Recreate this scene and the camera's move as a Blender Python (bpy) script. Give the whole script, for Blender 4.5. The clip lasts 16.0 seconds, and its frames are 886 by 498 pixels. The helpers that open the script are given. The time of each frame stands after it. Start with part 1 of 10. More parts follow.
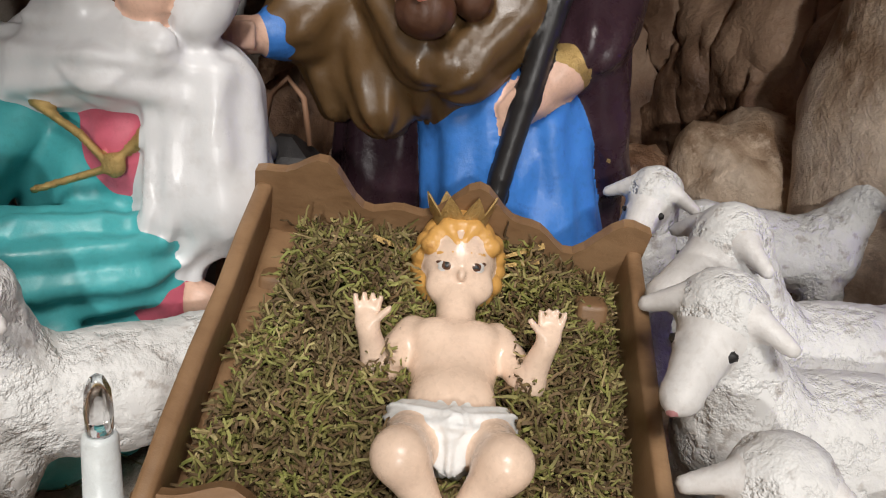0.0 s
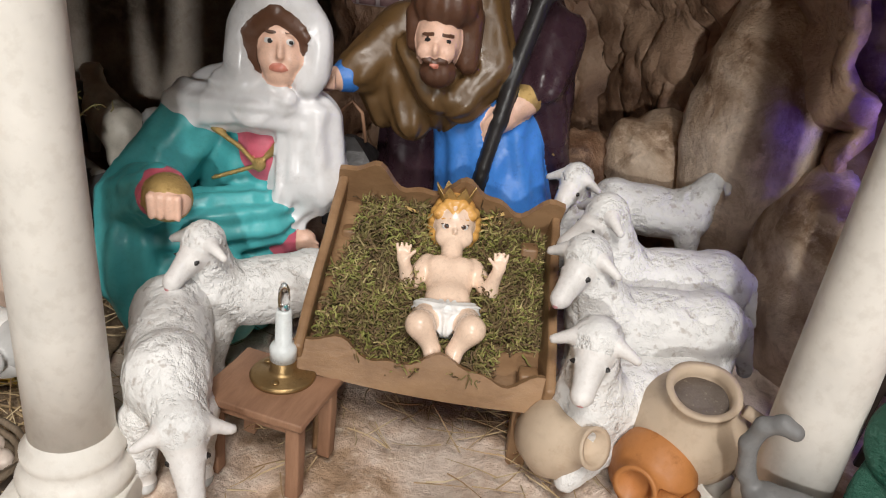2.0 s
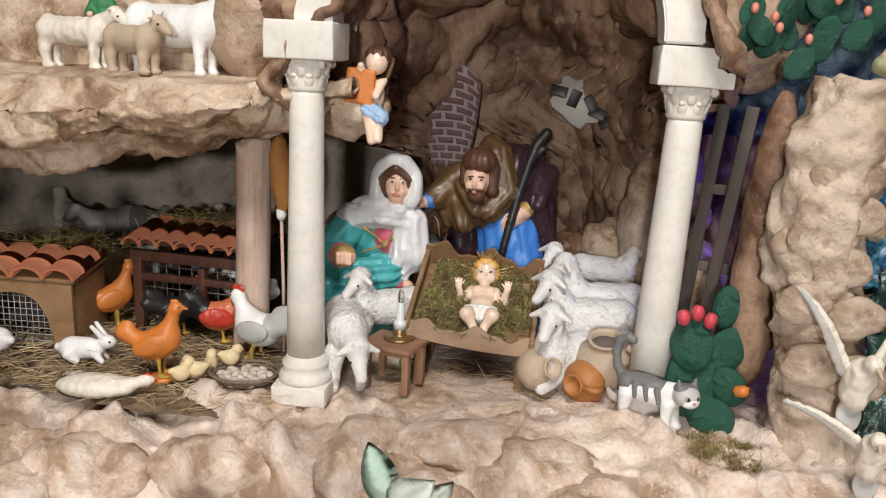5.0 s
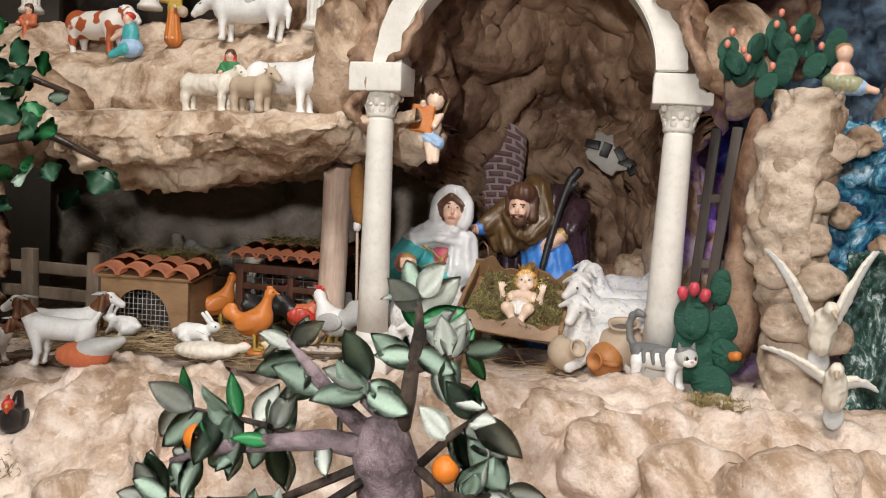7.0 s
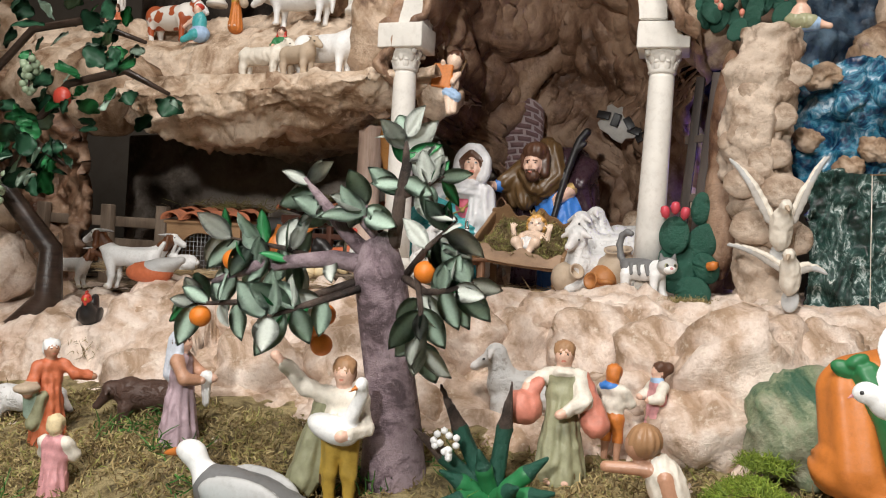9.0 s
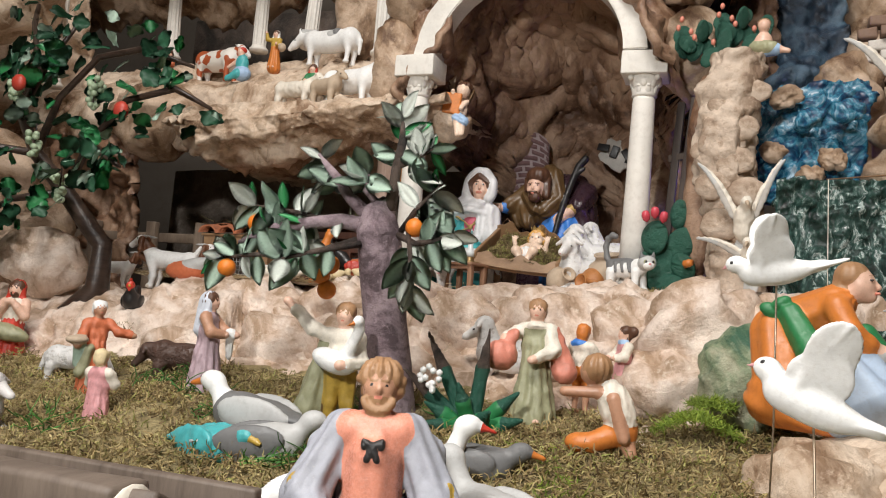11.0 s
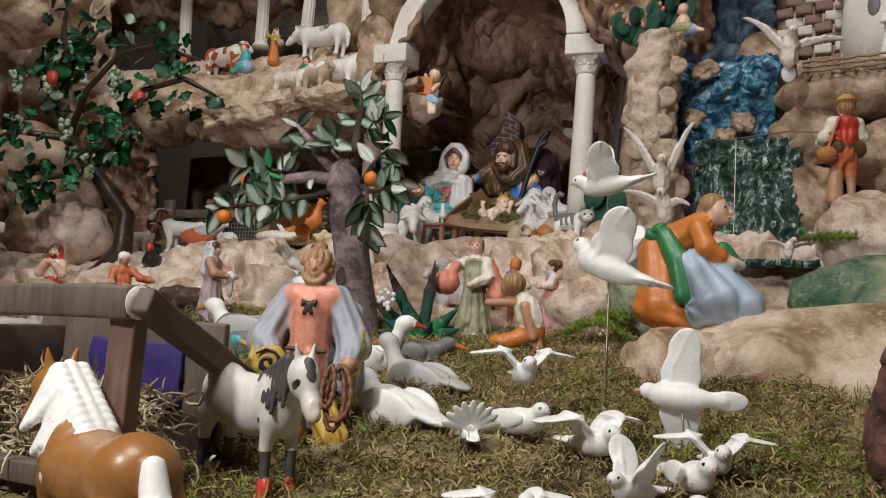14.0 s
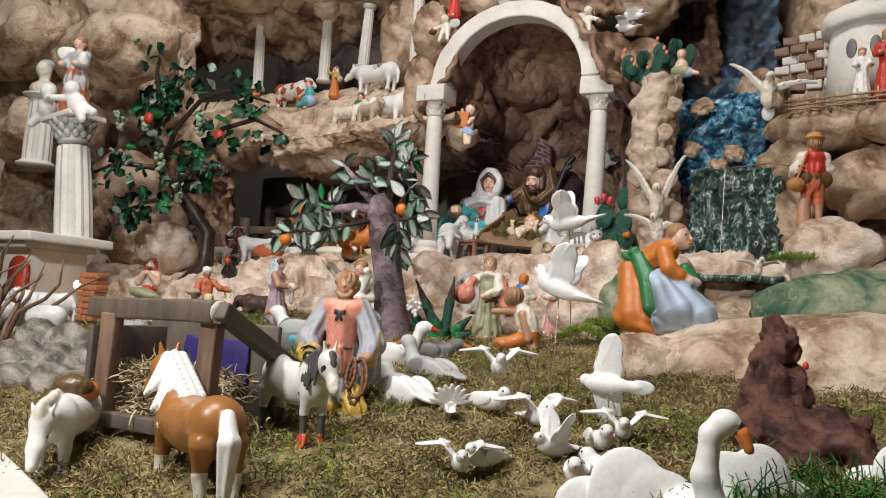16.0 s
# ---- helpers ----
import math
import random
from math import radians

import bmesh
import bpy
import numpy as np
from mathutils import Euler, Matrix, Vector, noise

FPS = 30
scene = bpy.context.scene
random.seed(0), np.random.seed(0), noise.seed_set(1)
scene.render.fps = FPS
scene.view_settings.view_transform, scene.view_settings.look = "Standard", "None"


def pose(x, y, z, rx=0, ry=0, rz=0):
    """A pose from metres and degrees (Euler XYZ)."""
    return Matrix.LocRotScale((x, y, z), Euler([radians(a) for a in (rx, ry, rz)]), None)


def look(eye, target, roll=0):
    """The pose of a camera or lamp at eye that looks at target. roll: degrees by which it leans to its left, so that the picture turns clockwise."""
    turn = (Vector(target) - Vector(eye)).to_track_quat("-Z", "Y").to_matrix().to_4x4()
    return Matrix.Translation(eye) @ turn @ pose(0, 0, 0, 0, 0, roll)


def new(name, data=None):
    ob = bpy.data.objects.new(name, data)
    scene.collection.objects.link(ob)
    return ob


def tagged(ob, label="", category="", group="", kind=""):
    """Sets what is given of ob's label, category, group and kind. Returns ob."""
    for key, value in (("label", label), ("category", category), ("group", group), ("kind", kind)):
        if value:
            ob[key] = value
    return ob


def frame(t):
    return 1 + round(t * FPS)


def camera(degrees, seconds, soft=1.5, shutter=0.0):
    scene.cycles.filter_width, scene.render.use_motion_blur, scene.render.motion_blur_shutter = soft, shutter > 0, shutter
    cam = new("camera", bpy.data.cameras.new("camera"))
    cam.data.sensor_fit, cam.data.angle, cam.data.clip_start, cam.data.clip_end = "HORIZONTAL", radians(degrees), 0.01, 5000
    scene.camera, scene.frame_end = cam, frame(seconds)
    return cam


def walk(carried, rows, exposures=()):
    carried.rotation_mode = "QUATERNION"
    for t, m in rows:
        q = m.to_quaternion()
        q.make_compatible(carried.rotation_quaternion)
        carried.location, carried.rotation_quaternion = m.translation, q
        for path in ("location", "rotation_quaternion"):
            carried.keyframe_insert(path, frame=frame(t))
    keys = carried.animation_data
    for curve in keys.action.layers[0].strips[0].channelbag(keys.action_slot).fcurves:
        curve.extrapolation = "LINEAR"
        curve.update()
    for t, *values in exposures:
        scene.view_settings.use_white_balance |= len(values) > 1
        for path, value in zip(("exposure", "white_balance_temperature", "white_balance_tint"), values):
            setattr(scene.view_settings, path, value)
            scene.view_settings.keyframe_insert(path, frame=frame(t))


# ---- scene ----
cam = camera(59.5, 16.0, soft=1.1)
PATH = [
    (0, (0.172, -0.086, 0.472), (0.224, 1.805, -0.175), 5.8),
    (0.5, (0.172, -0.126, 0.497), (0.214, 1.744, -0.212), 5.7),
    (1, (0.175, -0.179, 0.524), (0.2, 1.655, -0.273), 6.0),
    (1.5, (0.171, -0.224, 0.551), (0.186, 1.593, -0.286), 6.1),
    (2, (0.176, -0.291, 0.583), (0.193, 1.514, -0.279), 6.3),
    (2.5, (0.181, -0.356, 0.621), (0.185, 1.442, -0.256), 5.8),
    (3, (0.191, -0.431, 0.657), (0.185, 1.362, -0.23), 5.4),
    (3.5, (0.194, -0.508, 0.686), (0.171, 1.31, -0.148), 4.9),
    (4, (0.204, -0.603, 0.685), (0.121, 1.266, -0.021), 4.0),
    (4.5, (0.22, -0.687, 0.678), (0.07, 1.215, 0.078), 3.4),
    (5, (0.242, -0.781, 0.642), (0.018, 1.147, 0.157), 2.8),
    (5.2, (0.235, -0.819, 0.625), (0.007, 1.117, 0.178), 3.0),
    (7.3, (0.354, -1.014, 0.479), (-0.144, 0.919, 0.363), 2.5),
    (7.5, (0.374, -1.028, 0.459), (-0.158, 0.898, 0.365), 2.4),
    (8, (0.402, -1.058, 0.407), (-0.164, 0.86, 0.361), 2.5),
    (8.5, (0.42, -1.092, 0.367), (-0.176, 0.817, 0.344), 2.7),
    (8.7, (0.428, -1.106, 0.351), (-0.171, 0.802, 0.328), 2.8),
    (10.8, (0.518, -1.209, 0.224), (-0.17, 0.661, 0.395), 4.3),
    (11, (0.533, -1.223, 0.207), (-0.167, 0.642, 0.388), 4.2),
    (11.5, (0.565, -1.239, 0.176), (-0.142, 0.623, 0.359), 3.8),
    (12, (0.592, -1.256, 0.15), (-0.119, 0.606, 0.317), 3.4),
    (12.5, (0.614, -1.276, 0.137), (-0.1, 0.585, 0.302), 3.2),
    (13, (0.649, -1.308, 0.132), (-0.066, 0.554, 0.282), 3.2),
    (13.5, (0.668, -1.333, 0.131), (-0.059, 0.523, 0.281), 3.1),
    (14, (0.695, -1.373, 0.126), (-0.059, 0.472, 0.296), 3.1),
    (14.5, (0.72, -1.42, 0.131), (-0.048, 0.417, 0.323), 3.2),
    (15, (0.747, -1.488, 0.133), (-0.035, 0.343, 0.317), 3.5),
    (15.5, (0.782, -1.527, 0.137), (-0.034, 0.291, 0.313), 3.5),
    (16, (0.863, -1.553, 0.135), (-0.058, 0.215, 0.303), 3.6),
]
walk(cam, [(t, look(eye, target, roll)) for t, eye, target, roll in PATH], [(0, -0.02), (2.0, 0.06), (4.0, 0.02), (5.2, 0.02), (8.0, 0.02), (11, 0.0), (12.0, -0.12), (13.0, -0.34), (14.5, -0.60), (15.5, -0.46), (16, -0.22)])

# ---- light ----
world = bpy.data.worlds.new("room_dusk")
scene.world = world
world.use_nodes = True
world.node_tree.nodes["Background"].inputs["Color"].default_value = (1.0, 0.86, 0.72, 1)
world.node_tree.nodes["Background"].inputs["Strength"].default_value = 0.007


def area_lamp(name, m, size, power, colour):
    data = bpy.data.lights.new(name, "AREA")
    data.shape, data.size, data.energy, data.color = "DISK", size, power, colour
    ob = new(name, data)
    ob.matrix_world = m
    return ob


# the torch held before the display, and the warm ceiling lamp of the room
area_lamp("torch_light", look((0.20, -1.62, 0.76), (0.20, 0.2, 0.32)), 0.09, 13.0, (1.0, 0.98, 0.95))
area_lamp("ceiling_light", look((0.3, -1.5, 2.3), (0.2, -0.1, 0.3)), 0.9, 52.0, (1.0, 0.95, 0.90))
# the small violet lamp hidden behind the slats beside the stable
violet = bpy.data.lights.new("violet_lamp", "POINT")
violet.energy, violet.color, violet.shadow_soft_size = 0.15, (0.16, 0.10, 1.0), 0.012
new("violet_lamp", violet).location = (0.50, 0.20, 0.47)

# ---- materials ----


def nodes_of(name):
    m = bpy.data.materials.new(name)
    m.use_nodes = True
    t = m.node_tree
    return m, t, t.nodes["Principled BSDF"]


def tex(t, kind, scale, detail=4.0, rough=0.55, coords="Object", stretch=None):
    c = t.nodes.new("ShaderNodeTexCoord")
    n = t.nodes.new(kind)
    n.inputs["Scale"].default_value = scale
    if kind == "ShaderNodeTexNoise":
        n.inputs["Detail"].default_value, n.inputs["Roughness"].default_value = detail, rough
    src = c.outputs[coords]
    if stretch:
        mp = t.nodes.new("ShaderNodeMapping")
        mp.inputs["Scale"].default_value = stretch
        t.links.new(src, mp.inputs["Vector"])
        src = mp.outputs["Vector"]
    t.links.new(src, n.inputs["Vector"])
    return n


def ramp(t, fac, stops):
    r = t.nodes.new("ShaderNodeValToRGB")
    e = r.color_ramp.elements
    while len(e) < len(stops):
        e.new(0.5)
    for k, (pos, col) in enumerate(stops):
        e[k].position, e[k].color = pos, (*col, 1)
    t.links.new(fac, r.inputs["Fac"])
    return r.outputs["Color"]


def mixed(t, fac, a, b, mode="MIX"):
    m = t.nodes.new("ShaderNodeMix")
    m.data_type, m.blend_type = "RGBA", mode
    for slot, v in ((0, fac), (6, a), (7, b)):
        if isinstance(v, (int, float)):
            m.inputs[slot].default_value = v
        elif isinstance(v, tuple):
            m.inputs[slot].default_value = (*v, 1)
        else:
            t.links.new(v, m.inputs[slot])
    return m.outputs[2]


def bump(t, p, height, strength, distance):
    b = t.nodes.new("ShaderNodeBump")
    b.inputs["Strength"].default_value, b.inputs["Distance"].default_value = strength, distance
    t.links.new(height, b.inputs["Height"])
    t.links.new(b.outputs["Normal"], p.inputs["Normal"])


def scaled(c, k):
    return tuple(min(1.0, v * k) for v in c)


def rock_paint(name, light, mid, dark, scale=9.0, rough=0.5, relief=0.0032):
    """Varnished, sponge-painted paper rock: patches of cream, tan and brown, dark washes, dry-brushed high lights."""
    m, t, p = nodes_of(name)
    big = tex(t, "ShaderNodeTexNoise", scale, 6, 0.62)
    big.inputs["Distortion"].default_value = 0.6
    col = ramp(t, big.outputs["Fac"], [(0.39, dark), (0.475, mid), (0.555, light), (0.68, scaled(light, 1.2))])
    wash = tex(t, "ShaderNodeTexNoise", scale * 2.7, 8, 0.72)
    wash.inputs["Distortion"].default_value = 1.2
    col = mixed(t, ramp(t, wash.outputs["Fac"], [(0.34, (0.55, 0.55, 0.55)), (0.46, (0, 0, 0))]), col, scaled(dark, 1.1))
    brush = tex(t, "ShaderNodeTexNoise", scale * 6, 6, 0.7)
    col = mixed(t, ramp(t, brush.outputs["Fac"], [(0.55, (0, 0, 0)), (0.68, (0.55, 0.55, 0.55))]), col, scaled(light, 1.35))
    fine = tex(t, "ShaderNodeTexNoise", scale * 16, 5, 0.7)
    spk = ramp(t, fine.outputs["Fac"], [(0.32, (0.60, 0.50, 0.43)), (0.50, (1, 1, 1))])
    t.links.new(mixed(t, 0.35, col, spk, "MULTIPLY"), p.inputs["Base Color"])
    p.inputs["Roughness"].default_value = rough
    crease = tex(t, "ShaderNodeTexNoise", scale * 3.2, 3, 0.5)
    crease.noise_type = "RIDGED_MULTIFRACTAL"
    add = t.nodes.new("ShaderNodeMath")
    add.operation = "MULTIPLY_ADD"
    t.links.new(crease.outputs["Fac"], add.inputs[0])
    add.inputs[1].default_value = 1.1
    t.links.new(fine.outputs["Fac"], add.inputs[2])
    bump(t, p, add.outputs[0], 0.9, relief)
    return m


def painted(name, colour, rough=0.35, wear=None, amount=0.35, scale=60.0, relief=0.0008, metal=0.0):
    """Hand-painted resin or plaster: uneven brushwork, a thin dark glaze in patches, worn spots, shallow relief."""
    m, t, p = nodes_of(name)
    n1 = tex(t, "ShaderNodeTexNoise", scale * 0.35, 5, 0.65)
    col = ramp(t, n1.outputs["Fac"], [(0.30, scaled(colour, 0.84)), (0.50, colour), (0.66, scaled(colour, 1.10))])
    n2 = tex(t, "ShaderNodeTexNoise", scale * 1.6, 6, 0.7)
    fac = ramp(t, n2.outputs["Fac"], [(0.58, (0, 0, 0)), (0.70, (amount, amount, amount))])
    col = mixed(t, fac, col, wear or scaled(colour, 0.5))
    n3 = tex(t, "ShaderNodeTexNoise", scale * 4.5, 3, 0.6)
    t.links.new(mixed(t, 0.22, col, ramp(t, n3.outputs["Fac"], [(0.36, (0.70, 0.66, 0.62)), (0.50, (1, 1, 1))]), "MULTIPLY"), p.inputs["Base Color"])
    p.inputs["Metallic"].default_value = metal
    rr = ramp(t, n2.outputs["Fac"], [(0.35, (rough * 0.8,) * 3), (0.65, (min(1, rough * 1.5),) * 3)])
    t.links.new(rr, p.inputs["Roughness"])
    bump(t, p, n2.outputs["Fac"], 0.6, relief)
    return m


def wool_paint(name, colour, dirt, amount=0.6, scale=230.0, relief=0.002):
    """Carved fleece: matt paint over curly relief, brown wash left in the hollows of the texture."""
    m, t, p = nodes_of(name)
    curl = tex(t, "ShaderNodeTexNoise", scale, 3, 0.6)
    patch = tex(t, "ShaderNodeTexNoise", scale * 0.12, 3, 0.6)
    col = ramp(t, patch.outputs["Fac"], [(0.35, scaled(colour, 0.86)), (0.6, colour)])
    fac = ramp(t, curl.outputs["Fac"], [(0.31, (amount, amount, amount)), (0.41, (0, 0, 0))])
    t.links.new(mixed(t, fac, col, dirt), p.inputs["Base Color"])
    p.inputs["Roughness"].default_value = 0.5
    lock = tex(t, "ShaderNodeTexNoise", scale * 0.42, 5, 0.68)
    rel = ramp(t, lock.outputs["Fac"], [(0.36, (0, 0, 0)), (0.50, (0.75, 0.75, 0.75)), (0.66, (1, 1, 1))])
    bump(t, p, rel, 0.8, relief)
    return m


def wood(name, light, dark, scale=14.0, stretch=(6, 1, 1), rough=0.6):
    m, t, p = nodes_of(name)
    g = tex(t, "ShaderNodeTexNoise", scale, 8, 0.7, stretch=stretch)
    col = ramp(t, g.outputs["Fac"], [(0.3, dark), (0.6, light)])
    d = tex(t, "ShaderNodeTexNoise", scale * 0.8, 3)
    t.links.new(mixed(t, 0.5, col, ramp(t, d.outputs["Fac"], [(0.35, (0.6, 0.55, 0.5)), (0.6, (1, 1, 1))]), "MULTIPLY"), p.inputs["Base Color"])
    p.inputs["Roughness"].default_value = rough
    bump(t, p, g.outputs["Fac"], 0.7, 0.0012)
    return m


def strand_paint(name, stops, rough=0.75):
    """Dry plant strands, each with its own tone."""
    m, t, p = nodes_of(name)
    g = t.nodes.new("ShaderNodeNewGeometry")
    a = ramp(t, g.outputs["Random Per Island"], stops)
    n = tex(t, "ShaderNodeTexNoise", 14, 3)
    w = tex(t, "ShaderNodeTexNoise", 38, 3)
    a = mixed(t, ramp(t, w.outputs["Fac"], [(0.46, (0, 0, 0)), (0.56, (0.6, 0.6, 0.6))]), a, tuple(0.55 * v for v in stops[1][1]))
    t.links.new(mixed(t, 0.6, a, ramp(t, n.outputs["Fac"], [(0.35, (0.6, 0.55, 0.47)), (0.62, (1, 1, 1))]), "MULTIPLY"), p.inputs["Base Color"])
    p.inputs["Roughness"].default_value = rough
    return m


ROCK = rock_paint("rock_paint_beige", (0.70, 0.565, 0.44), (0.53, 0.39, 0.275), (0.25, 0.15, 0.085), 10)
ROCK_PINK = rock_paint("rock_paint_pink", (0.80, 0.67, 0.575), (0.66, 0.50, 0.39), (0.40, 0.27, 0.175), 12)
ROCK_FAWN = rock_paint("rock_paint_fawn", (0.60, 0.485, 0.385), (0.45, 0.335, 0.245), (0.24, 0.155, 0.10), 11)
ROCK_TAN = rock_paint("rock_paint_tan", (0.54, 0.405, 0.295), (0.36, 0.24, 0.15), (0.14, 0.075, 0.04), 9)
ROCK_BROWN = rock_paint("rock_paint_brown", (0.37, 0.24, 0.16), (0.22, 0.12, 0.07), (0.08, 0.036, 0.02), 8, 0.35)
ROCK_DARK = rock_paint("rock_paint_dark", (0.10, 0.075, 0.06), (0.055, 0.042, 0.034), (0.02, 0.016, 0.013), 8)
ROCK_RED = rock_paint("rock_paint_red", (0.20, 0.085, 0.06), (0.13, 0.05, 0.035), (0.05, 0.022, 0.018), 22, 0.3)
ROCK_GREEN = rock_paint("rock_paint_green", (0.36, 0.36, 0.25), (0.20, 0.26, 0.15), (0.03, 0.10, 0.055), 9)
ROCK_GREY = rock_paint("rock_paint_grey", (0.42, 0.38, 0.33), (0.27, 0.24, 0.20), (0.11, 0.09, 0.07), 16)
ROCK_NAVY = rock_paint("rock_paint_navy", (0.07, 0.12, 0.17), (0.025, 0.05, 0.085), (0.008, 0.014, 0.025), 12, 0.3)
PLASTER = painted("plaster_white", (0.74, 0.71, 0.655), 0.55, (0.66, 0.60, 0.52), 0.15, 30, 0.0005)
WHITE = painted("paint_white", (0.86, 0.86, 0.845), 0.45, (0.5, 0.46, 0.42), 0.25)
IVORY = painted("paint_ivory", (0.78, 0.72, 0.62), 0.4, (0.5, 0.42, 0.32), 0.3)
SKIN = painted("paint_skin", (0.76, 0.49, 0.37), 0.36, (0.62, 0.33, 0.23), 0.15, 160, 0.0002)
SKIN_BABY = painted("paint_skin_pale", (0.82, 0.62, 0.48), 0.24, (0.68, 0.42, 0.30), 0.12, 90, 0.0002)
SKIN_TAN = painted("paint_skin_tan", (0.50, 0.27, 0.17), 0.3)
HAIR_BROWN = painted("paint_hair_brown", (0.10, 0.045, 0.025), 0.35)
HAIR_TAWNY = painted("paint_hair_tawny", (0.36, 0.20, 0.10), 0.4)
HAIR_BLOND = painted("paint_hair_blond", (0.66, 0.36, 0.10), 0.35, (0.35, 0.15, 0.03), 0.6)
GOLD = painted("paint_gold", (0.50, 0.34, 0.13), 0.48, (0.22, 0.12, 0.03), 0.75, 190, 0.0016, 0.6)
TEAL = painted("paint_teal", (0.075, 0.41, 0.43), 0.36, (0.04, 0.24, 0.25), 0.4)
PINK = painted("paint_pink", (0.62, 0.13, 0.19), 0.4)
PINK_PALE = painted("paint_pink_pale", (0.66, 0.32, 0.33), 0.38)
BLUE = painted("paint_blue", (0.05, 0.21, 0.62), 0.36, (0.02, 0.08, 0.30), 0.5)
BLUE_PALE = painted("paint_blue_pale", (0.36, 0.52, 0.74), 0.45)
OLIVE_CLOTH = painted("paint_olive_brown", (0.12, 0.068, 0.027), 0.34, (0.05, 0.025, 0.01), 0.7, 40)
MAROON = painted("paint_maroon", (0.045, 0.022, 0.03), 0.25)
DARK = painted("paint_black", (0.02, 0.018, 0.018), 0.35)
RED = painted("paint_red", (0.55, 0.05, 0.03), 0.35)
ORANGE = painted("paint_orange", (0.62, 0.20, 0.04), 0.36, (0.4, 0.1, 0.02), 0.4)
ORANGE_ROBE = painted("paint_orange_robe", (0.58, 0.16, 0.07), 0.4)
CORAL = painted("paint_coral", (0.66, 0.24, 0.17), 0.36)
YELLOW = painted("paint_mustard", (0.50, 0.33, 0.06), 0.35, (0.28, 0.15, 0.02), 0.5)
CHICK = painted("paint_chick", (0.74, 0.60, 0.36), 0.5)
SAGE = painted("paint_sage", (0.34, 0.34, 0.21), 0.35)
LAVENDER = painted("paint_lavender", (0.46, 0.34, 0.38), 0.4)
GREEN = painted("paint_green", (0.03, 0.20, 0.07), 0.4)
CACTUS = painted("paint_cactus", (0.012, 0.082, 0.052), 0.5, (0.09, 0.19, 0.15), 0.75, 70, 0.009)
BROWN_COAT = painted("paint_chestnut", (0.34, 0.145, 0.04), 0.3, (0.24, 0.09, 0.02), 0.3, 20)
GREY = painted("paint_grey", (0.17, 0.17, 0.17), 0.45, (0.10, 0.10, 0.10), 0.5)
GREY_PALE = painted("paint_grey_pale", (0.50, 0.50, 0.49), 0.45, (0.3, 0.29, 0.28), 0.4)
CLAY = painted("clay_pale", (0.50, 0.395, 0.29), 0.6, (0.35, 0.24, 0.15), 0.4, 30)
TERRACOTTA = painted("clay_orange", (0.42, 0.17, 0.05), 0.5, (0.22, 0.08, 0.02), 0.6, 40)
TILE_CLAY = painted("clay_tile", (0.50, 0.17, 0.08), 0.6, (0.34, 0.10, 0.04), 0.5, 40)
WOOL = wool_paint("fleece_white", (0.76, 0.755, 0.74), (0.24, 0.18, 0.14), 0.50, 130, 0.0022)
WOOL_GREY = wool_paint("fleece_grey", (0.55, 0.53, 0.52), (0.16, 0.13, 0.12), 0.6)
FACE_WHITE = painted("sheep_face_white", (0.72, 0.70, 0.68), 0.45, (0.45, 0.36, 0.3), 0.35, 90)
SATIN = painted("satin_white", (0.70, 0.70, 0.71), 0.3, (0.6, 0.6, 0.6), 0.3, 20)
WOOD_STOOL = wood("wood_brown", (0.34, 0.19, 0.115), (0.20, 0.10, 0.055))
WOOD_PALE = wood("wood_manger", (0.33, 0.20, 0.105), (0.20, 0.11, 0.052), 16, (1.5, 2.5, 3), 0.45)
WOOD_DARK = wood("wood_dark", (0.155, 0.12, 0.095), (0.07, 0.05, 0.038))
WOOD_RED = wood("wood_reddish", (0.12, 0.045, 0.025), (0.05, 0.018, 0.01))
WOOD_PINK = wood("driftwood_pink", (0.70, 0.54, 0.45), (0.46, 0.30, 0.22), 26, (3.0, 3.0, 0.35))
BARK = rock_paint("bark_mauve", (0.36, 0.275, 0.30), (0.26, 0.19, 0.215), (0.11, 0.075, 0.085), 30, 0.6)
BARK_DARK = rock_paint("bark_dark", (0.10, 0.07, 0.055), (0.055, 0.036, 0.028), (0.018, 0.012, 0.009), 30, 0.5)
BRASS = painted("brass_old", (0.30, 0.20, 0.09), 0.35, (0.12, 0.08, 0.04), 0.5, 80, 0.0005, 0.8)
MOSS = strand_paint("moss_strands", [(0.0, (0.16, 0.105, 0.05)), (0.30, (0.35, 0.25, 0.11)), (0.55, (0.26, 0.25, 0.07)), (0.8, (0.47, 0.38, 0.17)), (1.0, (0.60, 0.50, 0.27))])
MOSS_CRIB = strand_paint("moss_olive", [(0.0, (0.10, 0.064, 0.030)), (0.35, (0.28, 0.19, 0.095)), (0.6, (0.25, 0.27, 0.065)), (0.85, (0.38, 0.37, 0.12)), (1.0, (0.54, 0.43, 0.22))])
STRAW = strand_paint("straw_strands", [(0.0, (0.36, 0.23, 0.12)), (0.5, (0.58, 0.43, 0.24)), (1.0, (0.74, 0.62, 0.40))])
MOSS_GREEN = strand_paint("moss_green", [(0.0, (0.13, 0.20, 0.02)), (0.6, (0.22, 0.32, 0.03)), (1.0, (0.34, 0.42, 0.06))])
LEAF_BACK = painted("leaf_pale", (0.40, 0.53, 0.43), 0.7, (0.15, 0.28, 0.20), 0.8, 90)
LEAF = painted("leaf_green", (0.04, 0.27, 0.09), 0.35, (0.01, 0.10, 0.03), 0.4, 50)
LEAF_DARK = painted("leaf_dark", (0.025, 0.10, 0.05), 0.45, (0.05, 0.09, 0.05), 0.4, 50)
GRAPE = painted("grape_pale", (0.33, 0.42, 0.28), 0.35)

